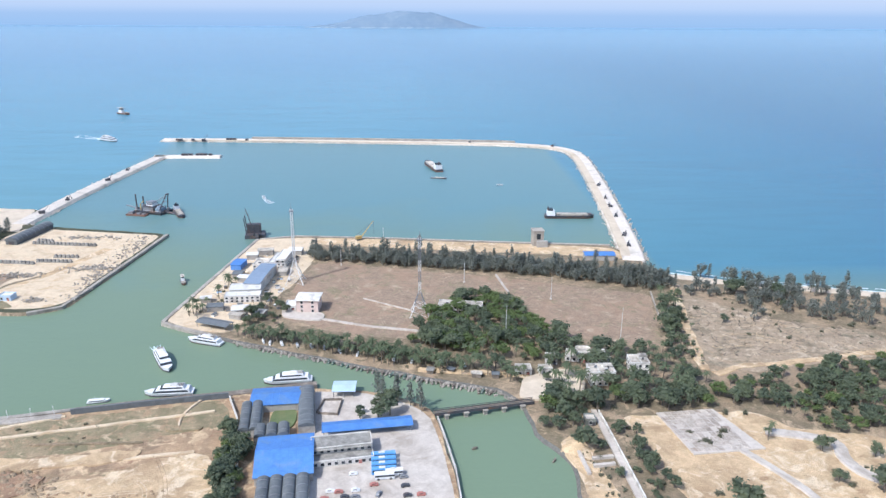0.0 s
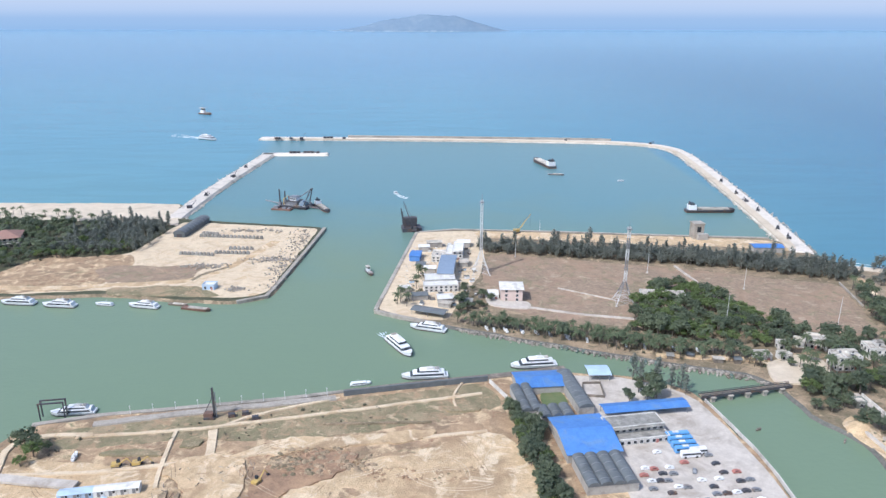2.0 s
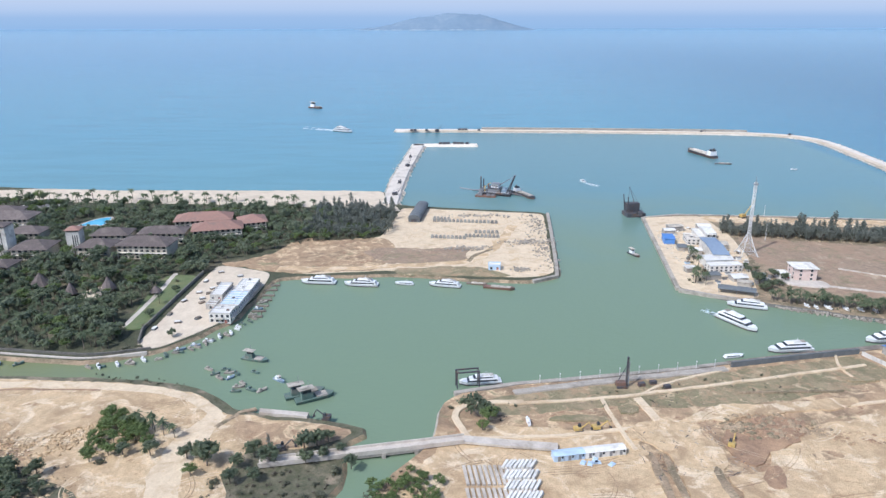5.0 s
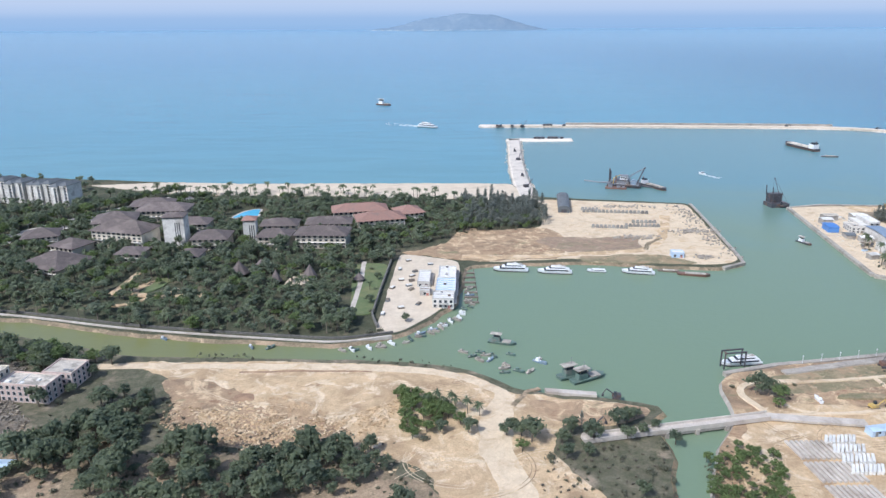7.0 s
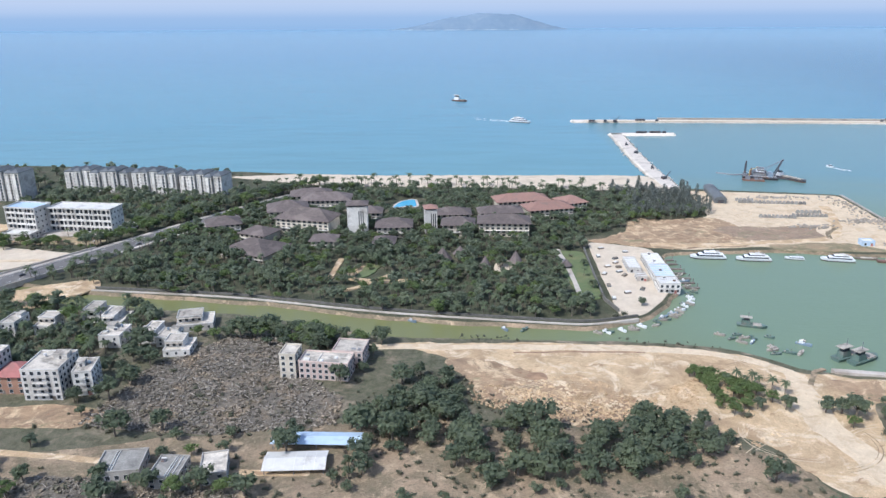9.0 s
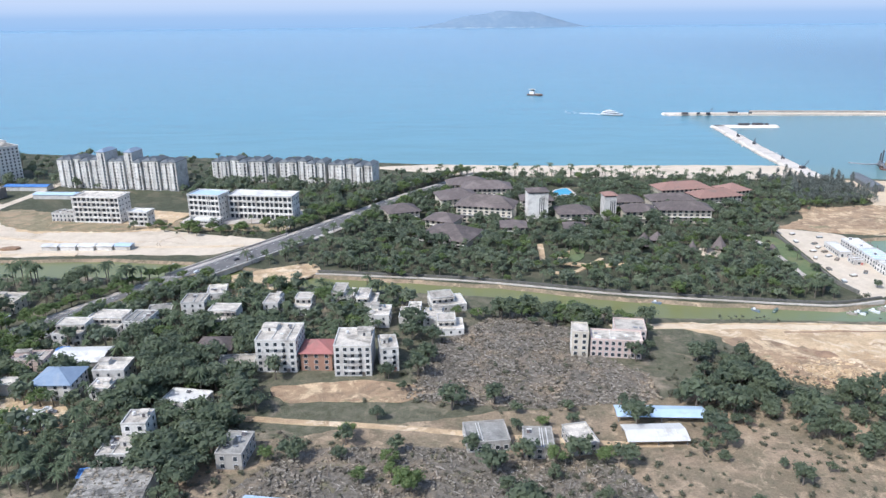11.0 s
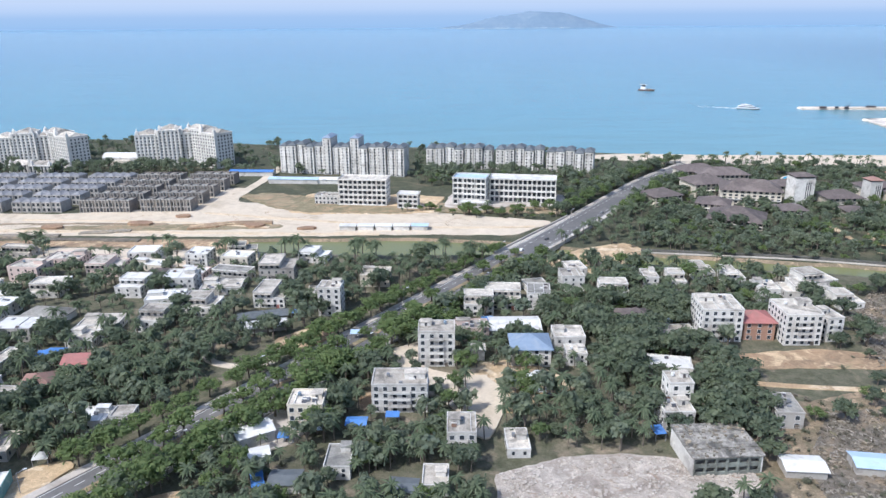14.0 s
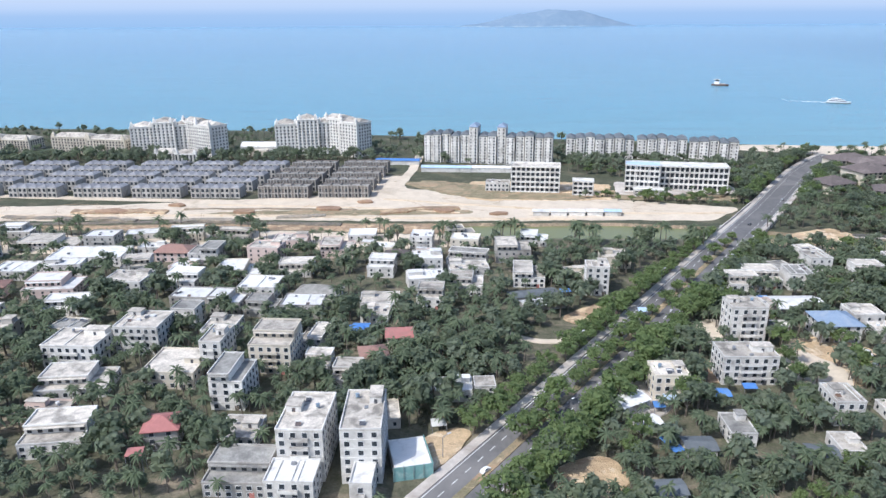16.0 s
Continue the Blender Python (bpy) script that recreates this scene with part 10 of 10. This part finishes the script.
wood("creek_scrub", "grey green scrub on the creek's sandy bank", planted([(-237.3, 133.7), (-221.3, 136), (-211.4, 131.2), (-211.4, 114.1), (-219.4, 95.8), (-249.2, 99.3), (-241.2, 121.6)], 2.5, {"bush": 3, "brush": 4}, 0.36, 5.0, 0, 0.85))
wood("field_weeds", "dry weeds along the field's edge", planted([(-342.6, 168.8), (-327.4, 147.4), (-297.2, 139.4), (-273.2, 137), (-281.2, 131.8), (-315.2, 131.9), (-335.3, 143.2), (-349.7, 162.5)], 2.2, {"brush": 4, "bush": 2}, 0.3, 3.0, 0, 0.9))
wood("land_weeds", "low weeds on the building land", planted([(-179.7, 165.2), (-118, 174.4), (-57.9, 187.8), (-54, 179.7), (-102.2, 162.5), (-137.9, 161.9), (-177.7, 153.1)], 3.2, {"brush": 3, "bush": 1}, 0.5, 3.0, 0, 0.6))

# the village and the road
wood("quay_yard_trees", "palms and bushes on the quay yard", planted([(-88.6, 255), (-81.6, 267.5), (-77.4, 288.2), (-73.3, 288.3), (-77.5, 263.5), (-81.7, 251)], 2.8, {"palm": 4, "bush": 3}, 0.05, 0, 0.3) + planted([(-59.4, 274.2), (-49.4, 256), (-52.6, 239.4), (-63.5, 245.2), (-61.5, 261.8)], 2.8, {"broad": 3, "bush": 3}, 0.05, 0, 0.3, 0.7))
wood("village_wood", "palms and dark trees between the village houses", [t for t in planted(VILLAGE, 3.4, {"broad": 1.5, "far": 2.5, "palm": 7, "bush": 0.6}, 0.06, 3.0, 0.2) if not inside(t[1], t[2], VILLAGE_FAR) or TREE_RNG.random() < 0.6])
wood("village_east_wood", "thick trees and palms round white blocks", planted([(-603.5, 71.7), (-525.2, 99.5), (-475.6, 97.8), (-465.6, 127.8), (-465.8, 141.6), (-439.2, 170.5), (-429.2, 192.8), (-439.6, 206.2), (-501.4, 213.3), (-518.1, 202.6), (-563.2, 136.6)], 3.0, {"far": 3, "broad": 2.5, "palm": 6, "light": 1.0, "bush": 0.8}, 0.14, 3.0, 0.25, 0.96))
wood("hall_wood", "big dark broad trees between the hall and the dirt track", planted([(-492, 104), (-478, 127), (-470, 136), (-461, 132), (-464, 117), (-470, 100), (-473, 92), (-475, 100)], 3.6, {"broad": 4, "spread": 2}, 0.0, 0, 0.5, 1.15) + planted([(-497, 128), (-497, 168), (-480, 176), (-469, 160), (-475, 138), (-488, 127)], 4.0, {"spread": 3, "broad": 3}, 0.1, 0, 0.3, 1.05))
wood("verge_palms", "palms and dark trees on the village side of the road", planted([(-640, 112), (-624, 132), (-600, 133), (-594, 121), (-604, 102), (-612, 91), (-621, 93)], 2.7, {"palm": 6, "far": 2, "broad": 2, "bush": 1}, 0.05, 1.0, 0.3, 1.0))
wood("village_palm_grove", "dense palms beside the main road", planted([(-601.6, 69.8), (-568.5, 91.3), (-529.2, 103.3), (-528.9, 79.8), (-597.1, 66.3)], 3.2, {"far": 1.5, "palm": 6, "light": 1.5, "broad": 1.5, "bush": 1.5}, 0.28, 3.0, 0.4, 0.85))
wood("village_back_wood", "trees and palms along the village edge", planted([(-642.3, 58.6), (-468.9, 66.7), (-479.4, 84), (-525.1, 87.7), (-603.6, 77.5)], 3.4, {"broad": 3, "far": 1, "palm": 6, "light": 1.0}, 0.14, 3.0, 0.4, 0.9))
for side in (-1, 1):
    row = []
    for (ax, ay), (bx, by) in zip(MAIN_ROAD[5:], MAIN_ROAD[6:]):
        n = int(math.hypot(bx - ax, by - ay) / 2.9)
        ux, uy = (by - ay) / math.hypot(bx - ax, by - ay), -(bx - ax) / math.hypot(bx - ax, by - ay)
        for k in range(n):
            f, off = (k + TREE_RNG.uniform(0, 0.8)) / n, side * TREE_RNG.uniform(7.4, 10.0)
            row.append(("light", ax + (bx - ax) * f + ux * off, ay + (by - ay) * f + uy * off, TREE_RNG.uniform(2.2, 3.9) * (0.8 if by > 125 else 1.2 if side < 0 else 1.0)))
    singles([r for k, r in enumerate(row) if r[2] > (92 if side > 0 else 62) and (r[2] > 128 or side < 0 or k % 2 == 0)], "trees along the main road")

# more growth on the peninsula's east end, by the river and on the quay
singles(planted([(111.2, 271.2), (126.1, 296.5), (148, 284.4), (173.3, 286.9), (186.9, 272.4), (170.8, 241.8), (159.1, 236.4), (149.8, 250.9), (132, 247.5), (131.1, 265.3), (118.5, 267.2)], 5.0, {"feather": 5, "needle": 1, "bush": 3}, 0.3, 1.0), "trees near the beach")
wood("field_hedge", "dense hedge and palms along the field's edge", planted([(92.3, 246), (98.6, 254.4), (108.2, 281.6), (111.3, 281.7), (103.7, 248.2), (98.3, 221.1), (94.1, 204.4), (85.8, 206.4), (88, 227.2)], 2.8, {"broad": 4, "palm": 2, "bush": 2}, 0.05, 2.0, 0.2, 0.52))
wood("bank_scrub", "grey green bushes on the sandy river bank", planted([(42, 168.7), (50.3, 164.7), (52.3, 154.4), (52.1, 133.7), (43.9, 133.7), (45, 152.2)], 2.6, {"bush": 4, "broad": 1}, 0.3, 2.0, 0.2, 0.8))
singles([("bush", 79.2, 164.9, 2.4), ("bush", 85.5, 170.1, 2.6), ("bush", 90.8, 179.5, 2.2), ("palm", 96.9, 166.1, 1.3), ("broad", 106.1, 147.5, 2.2), ("bush", 73.9, 143.1, 2.0), ("bush", 96, 179.5, 1.8), ("palm", 99, 169.2, 1.2), ("broad", 121.8, 157.9, 2.2), ("bush", 123.9, 154.9, 2.0), ("broad", 114.9, 200.5, 2.6), ("bush", 110.1, 255.6, 2.2), ("broad", 116.2, 243.2, 1.9), ("bush", 128.9, 253.8, 1.6)], "bushes on the sandy lot")
wood("lot_wood", "rounded dark trees beside the paved path", planted([(99.3, 206.5), (106.5, 200.4), (115.9, 194.2), (123.3, 204.7), (144.2, 211.2), (153.6, 204), (146.2, 191.4), (136.7, 186.1), (132.4, 171.5), (121.9, 168.3), (111.5, 172.4), (105.3, 181.7), (100.2, 186.8)], 3.8, {"broad": 5, "light": 1, "palm": 1, "bush": 1}, 0.12, 8.0, 0, 0.72))
singles([("broad", -241.5, 136.6, 3.6), ("broad", -243.6, 139, 2.6), ("broad", -226.8, 137, 2.9), ("broad", -216.8, 144, 2.6), ("broad", -219.6, 142.6, 2.9), ("broad", -256.4, 140.8, 2.4), ("light", -270, 138.4, 2.2), ("bush", -266.8, 137.4, 2.2), ("light", -244.2, 132.6, 1.8), ("broad", -219.4, 145.2, 1.6), ("broad", -214.4, 146.3, 1.9), ("bush", -225.4, 137, 1.8), ("broad", -218.4, 137.1, 2.2), ("bush", -211.4, 133.2, 2.4), ("broad", -207.5, 135.3, 2.0), ("bush", -238.3, 129.7, 2.2), ("broad", -234.3, 129.7, 2.2), ("broad", -229.3, 130.8, 1.9)], "trees on the sand field")
singles(planted([(-549.1, 272.2), (-491.7, 268.5), (-471.2, 286.3), (-479.7, 294), (-523.1, 287.9)], 5.0, {"light": 2, "palm": 1, "bush": 2}, 0.3, 2.0, 0.6), "trees round the schools")
for x, y, n in ((-593.3, 218.7, 6), (-564.2, 215.3, 8), (-542.9, 215.1, 7), (-617.6, 218.6, 4), (-644.6, 224.6, 3), (-691.9, 225.1, 5), (-719.8, 225.1, 3), (-756.4, 222.5, 5), (-526.6, 210, 6)):
    singles([("palm", x + TREE_RNG.uniform(-6, 6), y + TREE_RNG.uniform(-3, 3), TREE_RNG.uniform(1.9, 2.6)) for _ in range(n)], "tall palms beside the canal")
singles([("broad", -286.6, 246.5, 1.8), ("broad", -287.5, 223.2, 2.0), ("bush", -289.7, 257.5, 1.8), ("bush", -286.4, 215.2, 2.2), ("palm", -288.6, 235.3, 1.4), ("broad", -274.4, 207.5, 1.7), ("bush", -285.4, 198.1, 2.4), ("bush", -282.4, 199.2, 2.0)], "trees in the garden strip")

# trees along the road past the bridge
for side in (-1, 1):
    row = []
    for (ax, ay), (bx, by) in zip(MAIN_ROAD[:4], MAIN_ROAD[1:5]):
        n = int(math.hypot(bx - ax, by - ay) / 3.0)
        ux, uy = (by - ay) / math.hypot(bx - ax, by - ay), -(bx - ax) / math.hypot(bx - ax, by - ay)
        for k in range(n):
            f, off = (k + TREE_RNG.uniform(0, 0.8)) / n, side * TREE_RNG.uniform(8.5, 15)
            row.append((("broad", "light")[k % 2], ax + (bx - ax) * f + ux * off, ay + (by - ay) * f + uy * off, TREE_RNG.uniform(2.4, 4.0)))
    wood("roadside_wood", "dense trees along the road past the bridge", [r for r in row if not is_taken(r[1], r[2], 0.4) and r[2] > 272])


# ---- the main road ----
def road(name, line, width, mat, label, z=GROUND + 0.5, low=GROUND - 0.5):
    pts = turned_left(along(rounded_line(line, 2), width))
    return structure(name, Shape().slab(pts, low, z), mat, label)


def offset(line, by):
    pts = [Vector(p) for p in line]
    out = []
    for i, p in enumerate(pts):
        d = (pts[min(i + 1, len(pts) - 1)] - pts[max(i - 1, 0)]).normalized()
        out.append((p.x + d.y * by, p.y - d.x * by))
    return out


road("road", MAIN_ROAD, 11.0, ASPHALT, "grey asphalt road with painted lanes")
for s in (-1, 1):
    road("pavement", offset(MAIN_ROAD, s * 6.5), 2.0, CONCRETE, "pale pavement beside the road", GROUND + 0.62)
    structure("bridge_parapet", Shape().slab(turned_left(along(offset([(-480.5, 267), (-497, 242), (-514, 217)], s * 7.4), 0.35)), 0.4, GROUND + 1.4), CONCRETE, "white parapet of the canal bridge")
    structure("edge_line", Shape().slab(turned_left(along(rounded_line(offset(MAIN_ROAD, s * 5.1), 2), 0.16)), GROUND + 0.4, GROUND + 0.516), WHITE_LINE, "white edge line of the road")
structure("median", Shape().slab(turned_left(along(rounded_line(MAIN_ROAD[5:], 2), 1.6)), GROUND, GROUND + 0.64), GRASS, "grassy median of the road")
for s in (-3.0, 3.0):
    line = rounded_line(offset(MAIN_ROAD, s), 2)
    dash = Shape()
    for (ax, ay), (bx, by) in zip(line, line[1:]):
        n = max(1, int(math.hypot(bx - ax, by - ay) / 4.0))
        for k in range(n):
            p, q = [(ax + (bx - ax) * (k + f) / n, ay + (by - ay) * (k + f) / n) for f in (0.0, 0.45)]
            dash.slab(turned_left(along([p, q], 0.15)), GROUND + 0.45, GROUND + 0.514)
    tagged(structure("lane_dashes", dash, WHITE_LINE, "dashed white lane line"), kind="stuff")


def street_lamp(x, y, turn):
    ob = thing("street_lamp", "grey street lamp with a curved arm", "street lamp", pose(x, y, GROUND + 0.6, 0, 0, turn), "street lamps along the road")
    part("pole", Shape().rod((0, 0, 0), (0, 0, 4.2), 0.09, 0.06), STEEL, ob)
    part("arm", Shape().rod((0, 0, 4.2), (1.3, 0, 4.6), 0.06, 0.05), STEEL, ob)
    part("lamp_head", Shape().box(1.1, 1.8, -0.14, 0.14, 4.55, 4.7), WHITE_STEEL, ob)


for k in range(12):
    u = k / 11
    x, y = -448.9 - 174.2 * u, 307.5 - 251.2 * u
    street_lamp(x + (5.6 if k % 2 else -5.6), y - (4 if k % 2 else -4), -145 if k % 2 else 35)
for k, (x, y, s) in enumerate(((-605.1, 79, 1), (-499.3, 238.2, 1), (-510, 224.9, -1), (-471.1, 276.4, 1), (-452.7, 296.3, -1), (-563.2, 134.6, 1))):
    car(x, y, 53 + (0 if s > 0 else 180), (HULL_WHITE, HULL_DARK, HULL_WHITE, STEEL, RED_STEEL, HULL_WHITE)[k], ("white", "black", "white", "silver grey", "red", "white")[k] + " car driving on the main road", GROUND + 0.5)
for k in range(8):
    car(-513.8 + (k % 2) * 2.0, 130.5 - k * 1.5, 8, (HULL_WHITE, STEEL, HULL_WHITE, HULL_DARK)[k % 4], "car parked in the sandy yard of a white block")
singles([("light", *(Vector(MAIN_ROAD[5]).lerp(Vector(MAIN_ROAD[8]), k / 34) + Vector((TREE_RNG.uniform(-0.5, 0.5), 0))), TREE_RNG.uniform(2.7, 4.3) * (0.62 + 0.4 * k / 34)) for k in range(1, 32) if k % 9 and (k > 16 or k % 2)], "trees along the main road")

# ---- rubble, brush and litter ----
def strewn(area, count, z=GROUND):
    xs, ys, out = [p[0] for p in area], [p[1] for p in area], []
    while len(out) < count:
        x, y = TREE_RNG2.uniform(min(xs), max(xs)), TREE_RNG2.uniform(min(ys), max(ys))
        if inside(x, y, area) and noise.noise((x * 0.16, y * 0.16, 5.0)) > TREE_RNG2.uniform(-0.5, 0.35):
            out.append((x, y, z + TREE_RNG2.uniform(0.1, 0.4)))
    return out


loose_stones("rubble", "grey rubble and broken concrete in heaps", strewn([(-428.7, 135.3), (-422.7, 165.3), (-404.5, 185), (-384.2, 182), (-379, 160.2), (-366.8, 147.7), (-366.7, 134.8), (-391.9, 130.9), (-412.2, 132.1)], 2400), 0.5, RUBBLE, 1, 0.6)
loose_stones("rubble", "grey rubble among dry brush", strewn([(-467.2, 92.3), (-450.9, 114.7), (-419.3, 114.9), (-383.6, 109.4), (-375.6, 91.7), (-392.5, 79.4), (-465.1, 76.6)], 1800), 0.5, RUBBLE, 1, 0.6)
loose_stones("rubble", "crushed pale concrete", strewn([(-525.1, 90.7), (-512.9, 95.1), (-496.2, 96.9), (-477.5, 93.8), (-473.4, 78.2), (-523, 76)], 900), 0.4, CONCRETE, 1, 0.6)

loose_stones("earth_clods", "turned clods of pale earth", strewn([(-335.4, 157.2), (-315.2, 149.9), (-287.2, 148.7), (-273.2, 157.1), (-277.2, 140.9), (-297.2, 139.4), (-317.3, 135.7), (-333.4, 145.2)], 1500, GROUND - 0.15), 0.4, SAND, 1, 0.7)
loose_stones("earth_clods", "turned clods of ochre earth", strewn([(-110.2, 157.2), (-96.1, 158.5), (-90.3, 150.4), (-102.3, 144.1), (-112.2, 148)], 500, GROUND), 0.4, EARTH, 1, 0.7)


def debris(name, area, count, seed, mats, label):
    """Broken branches, laths and sticks lying about."""
    rng, s = random.Random(seed), Shape()
    xs, ys = [p[0] for p in area], [p[1] for p in area]
    while count:
        x, y = rng.uniform(min(xs), max(xs)), rng.uniform(min(ys), max(ys))
        if inside(x, y, area):
            count -= 1
            a, n, z = rng.uniform(0, math.pi), rng.uniform(0.25, 0.8), GROUND + rng.uniform(0.15, 0.45)
            s.rod((x - math.cos(a) * n, y - math.sin(a) * n, z), (x + math.cos(a) * n, y + math.sin(a) * n, z + rng.uniform(-0.2, 0.5)), rng.uniform(0.05, 0.1), n=3, m=rng.randrange(len(mats)), cap=False)
    tagged(new(name, mesh_of(name, s, mats)), label, "debris", kind="stuff")


debris("debris", [(-428.7, 135.3), (-422.7, 165.3), (-404.5, 185), (-384.2, 182), (-379, 160.2), (-366.8, 147.7), (-366.7, 134.8), (-391.9, 130.9), (-412.2, 132.1)], 2200, 3, [RUBBLE, QUAY, WOOD, BARK], "dead branches and broken laths on the rubble")
debris("debris", [(-467.2, 92.3), (-450.9, 114.7), (-419.3, 114.9), (-383.6, 109.4), (-375.6, 91.7), (-392.5, 83.3), (-465.1, 80.5)], 1700, 4, [RUBBLE, QUAY, WOOD, BARK], "dead branches and broken laths among dry brush")
debris("debris", [(102.8, 264.9), (159.1, 236.4), (169.5, 221.9), (102.4, 212.8)], 900, 5, [LITTER, WOOD], "dead branches strewn over the scrub")
debris("debris", [(-87.6, 255), (-81.2, 327.5), (-55, 328.2), (-53.4, 255.8)], 260, 6, [WHITE_SHEET, WOOD, STEEL], "poles and planks lying on the quay yard")
debris("debris", [(-140.1, 129.3), (-140, 147.6), (-116.1, 152.1), (-110.3, 131.8)], 120, 8, [WOOD, QUAY, DARK_STEEL], "planks and bars on the building land")


# ---- awnings, a scaffold net and foam along the beaches ----
def awning(x, y, w, d, h, turn, mat, label):
    ob = thing("awning", label, "awning", pose(x, y, GROUND, 0, 0, turn), "awnings in the village")
    part("sheet", Shape().add([(-w / 2, -d / 2, h - 0.3), (w / 2, -d / 2, h - 0.3), (w / 2, d / 2, h), (-w / 2, d / 2, h), (-w / 2, -d / 2, h - 0.38), (w / 2, -d / 2, h - 0.38), (w / 2, d / 2, h - 0.08), (-w / 2, d / 2, h - 0.08)],
                              [(0, 1, 2, 3), (7, 6, 5, 4), (0, 4, 5, 1), (1, 5, 6, 2), (2, 6, 7, 3), (3, 7, 4, 0)]), mat, ob)
    for a, b in itertools.product((-1, 1), (-1, 1)):
        part("post", Shape().rod((a * (w / 2 - 0.1), b * (d / 2 - 0.1), -0.1), (a * (w / 2 - 0.1), b * (d / 2 - 0.1), h - 0.3), 0.06, n=5), STEEL, ob)


for x, y, w, d, h, turn, mat, word in ((-636.7, 134.6, 4, 3, 3.4, 8, BLUE_SHEET, "blue"), (-563.8, 104.0, 6.2, 2.2, 2.0, 2, PALE_BLUE, "pale blue"), (-570, 86.1, 2.4, 5, 2.4, 20, BLUE_SHEET, "blue"), (-560.8, 149.7, 2.4, 2.2, 2.6, 0, PALE_BLUE, "pale blue"), (-568.6, 101, 2.4, 2.0, 2.0, 2, BLUE_SHEET, "blue"),
                                       (-547, 109.2, 3, 2, 2.0, 0, BLUE_SHEET, "blue"), (-491.8, 103.6, 2.4, 3, 2.2, 10, BLUE_SHEET, "blue"), (-474.3, 159, 4, 3, 2.4, 3, PALE_BLUE, "pale blue"), (-525, 159.6, 3.4, 2, 2.4, 0, BLUE_SHEET, "blue"), (-579.8, 164, 3, 2, 2.4, 12, BLUE_SHEET, "blue"),
                                       (-668.2, 77.9, 3, 2.4, 4.6, 10, BRIGHT_RED, "orange red"), (-573.1, 92.9, 4, 3, 2.2, 6, WHITE_SHEET, "white"), (-614, 92.5, 3, 2.4, 2.4, 10, WHITE_SHEET, "white")):
    awning(x, y, w, d, h, turn, mat, f"{word} sheet awning on thin posts")


def netted_house():
    """A low building wrapped in teal scaffold net, its white floor slab open on top."""
    take(-618.7, 81.7, 9, 11, 14)
    ob = thing("scaffolded_house", "low unfinished house wrapped in a teal scaffold net", "house", pose(-619, 81.7, GROUND, 0, 0, 14))
    part("wall", Shape().box(-3.4, 3.2, -4.4, 4.4, -0.3, 2.4), GREY_WALL, ob)
    part("roof", parapet(6.6, 8.8, 2.4, 0.3), [WHITE_SHEET, WHITEWASH], ob, "sunlit white roof slab")
    for side, (x0, x1, y0, y1) in enumerate(((-3.7, 3.5, -4.78, -4.7), (3.5, 3.58, -4.7, 4.7))):
        part("scaffold_net", Shape().box(x0, x1, y0, y1, 0, 2.9), TEAL_NET, ob, "teal scaffold net")
    for k in range(5):
        part("scaffold_pole", Shape().rod((-3.6 + k * 1.8, -4.9, -0.1), (-3.6 + k * 1.8, -4.9, 3.2), 0.05, n=5), STEEL, ob)


netted_house()


def foam_line(line, out, wide, seed, label):
    """Broken white foam on the water before a beach."""
    rng, s = random.Random(seed), Shape()
    pts = rounded_line(line, 2)
    for (ax, ay), (bx, by) in zip(pts, pts[1:]):
        n = max(1, int(math.hypot(bx - ax, by - ay) / 2.5))
        for k in range(n):
            p, q = [Vector((ax, ay)).lerp(Vector((bx, by)), (k + f) / n) for f in (-0.1, 1.1)]
            d = (q - p).normalized()
            side = Vector((-d.y, d.x)) * (out + 1.6 * noise.noise((p.x * 0.09, p.y * 0.09, seed)))
            w = wide * (0.35 + max(0.0, noise.noise((p.x * 0.2, p.y * 0.2, seed + 3.0)) + 0.35))
            if rng.random() < 0.85:
                s.slab(turned_left(along([tuple(p + side), tuple(q + side)], w)), -0.05, 0.05)
    tagged(new("beach_foam", mesh_of("beach_foam", s, FOAM)), label, "foam", kind="stuff")


EAST_SHORE = [(113.5, 298.4), (130.2, 290.3), (144.8, 284.3), (176.4, 278.5), (197.4, 272.6), (318.7, 244.8), (536.3, 202.6)]
foam_line(EAST_SHORE, 1.6, 1.8, 1, "white breaking foam along the beach")
foam_line(EAST_SHORE, 5.0, 0.8, 2, "thin line of foam before the beach")
WEST_SHORE = [(-566.6, 443.7), (-473.7, 427.6), (-422, 418.3), (-377, 413.2), (-323.9, 412.4), (-254.6, 410.9), (-221.3, 409.4)]
foam_line(WEST_SHORE, 1.6, 1.0, 4, "thin line of foam along the wide beach")
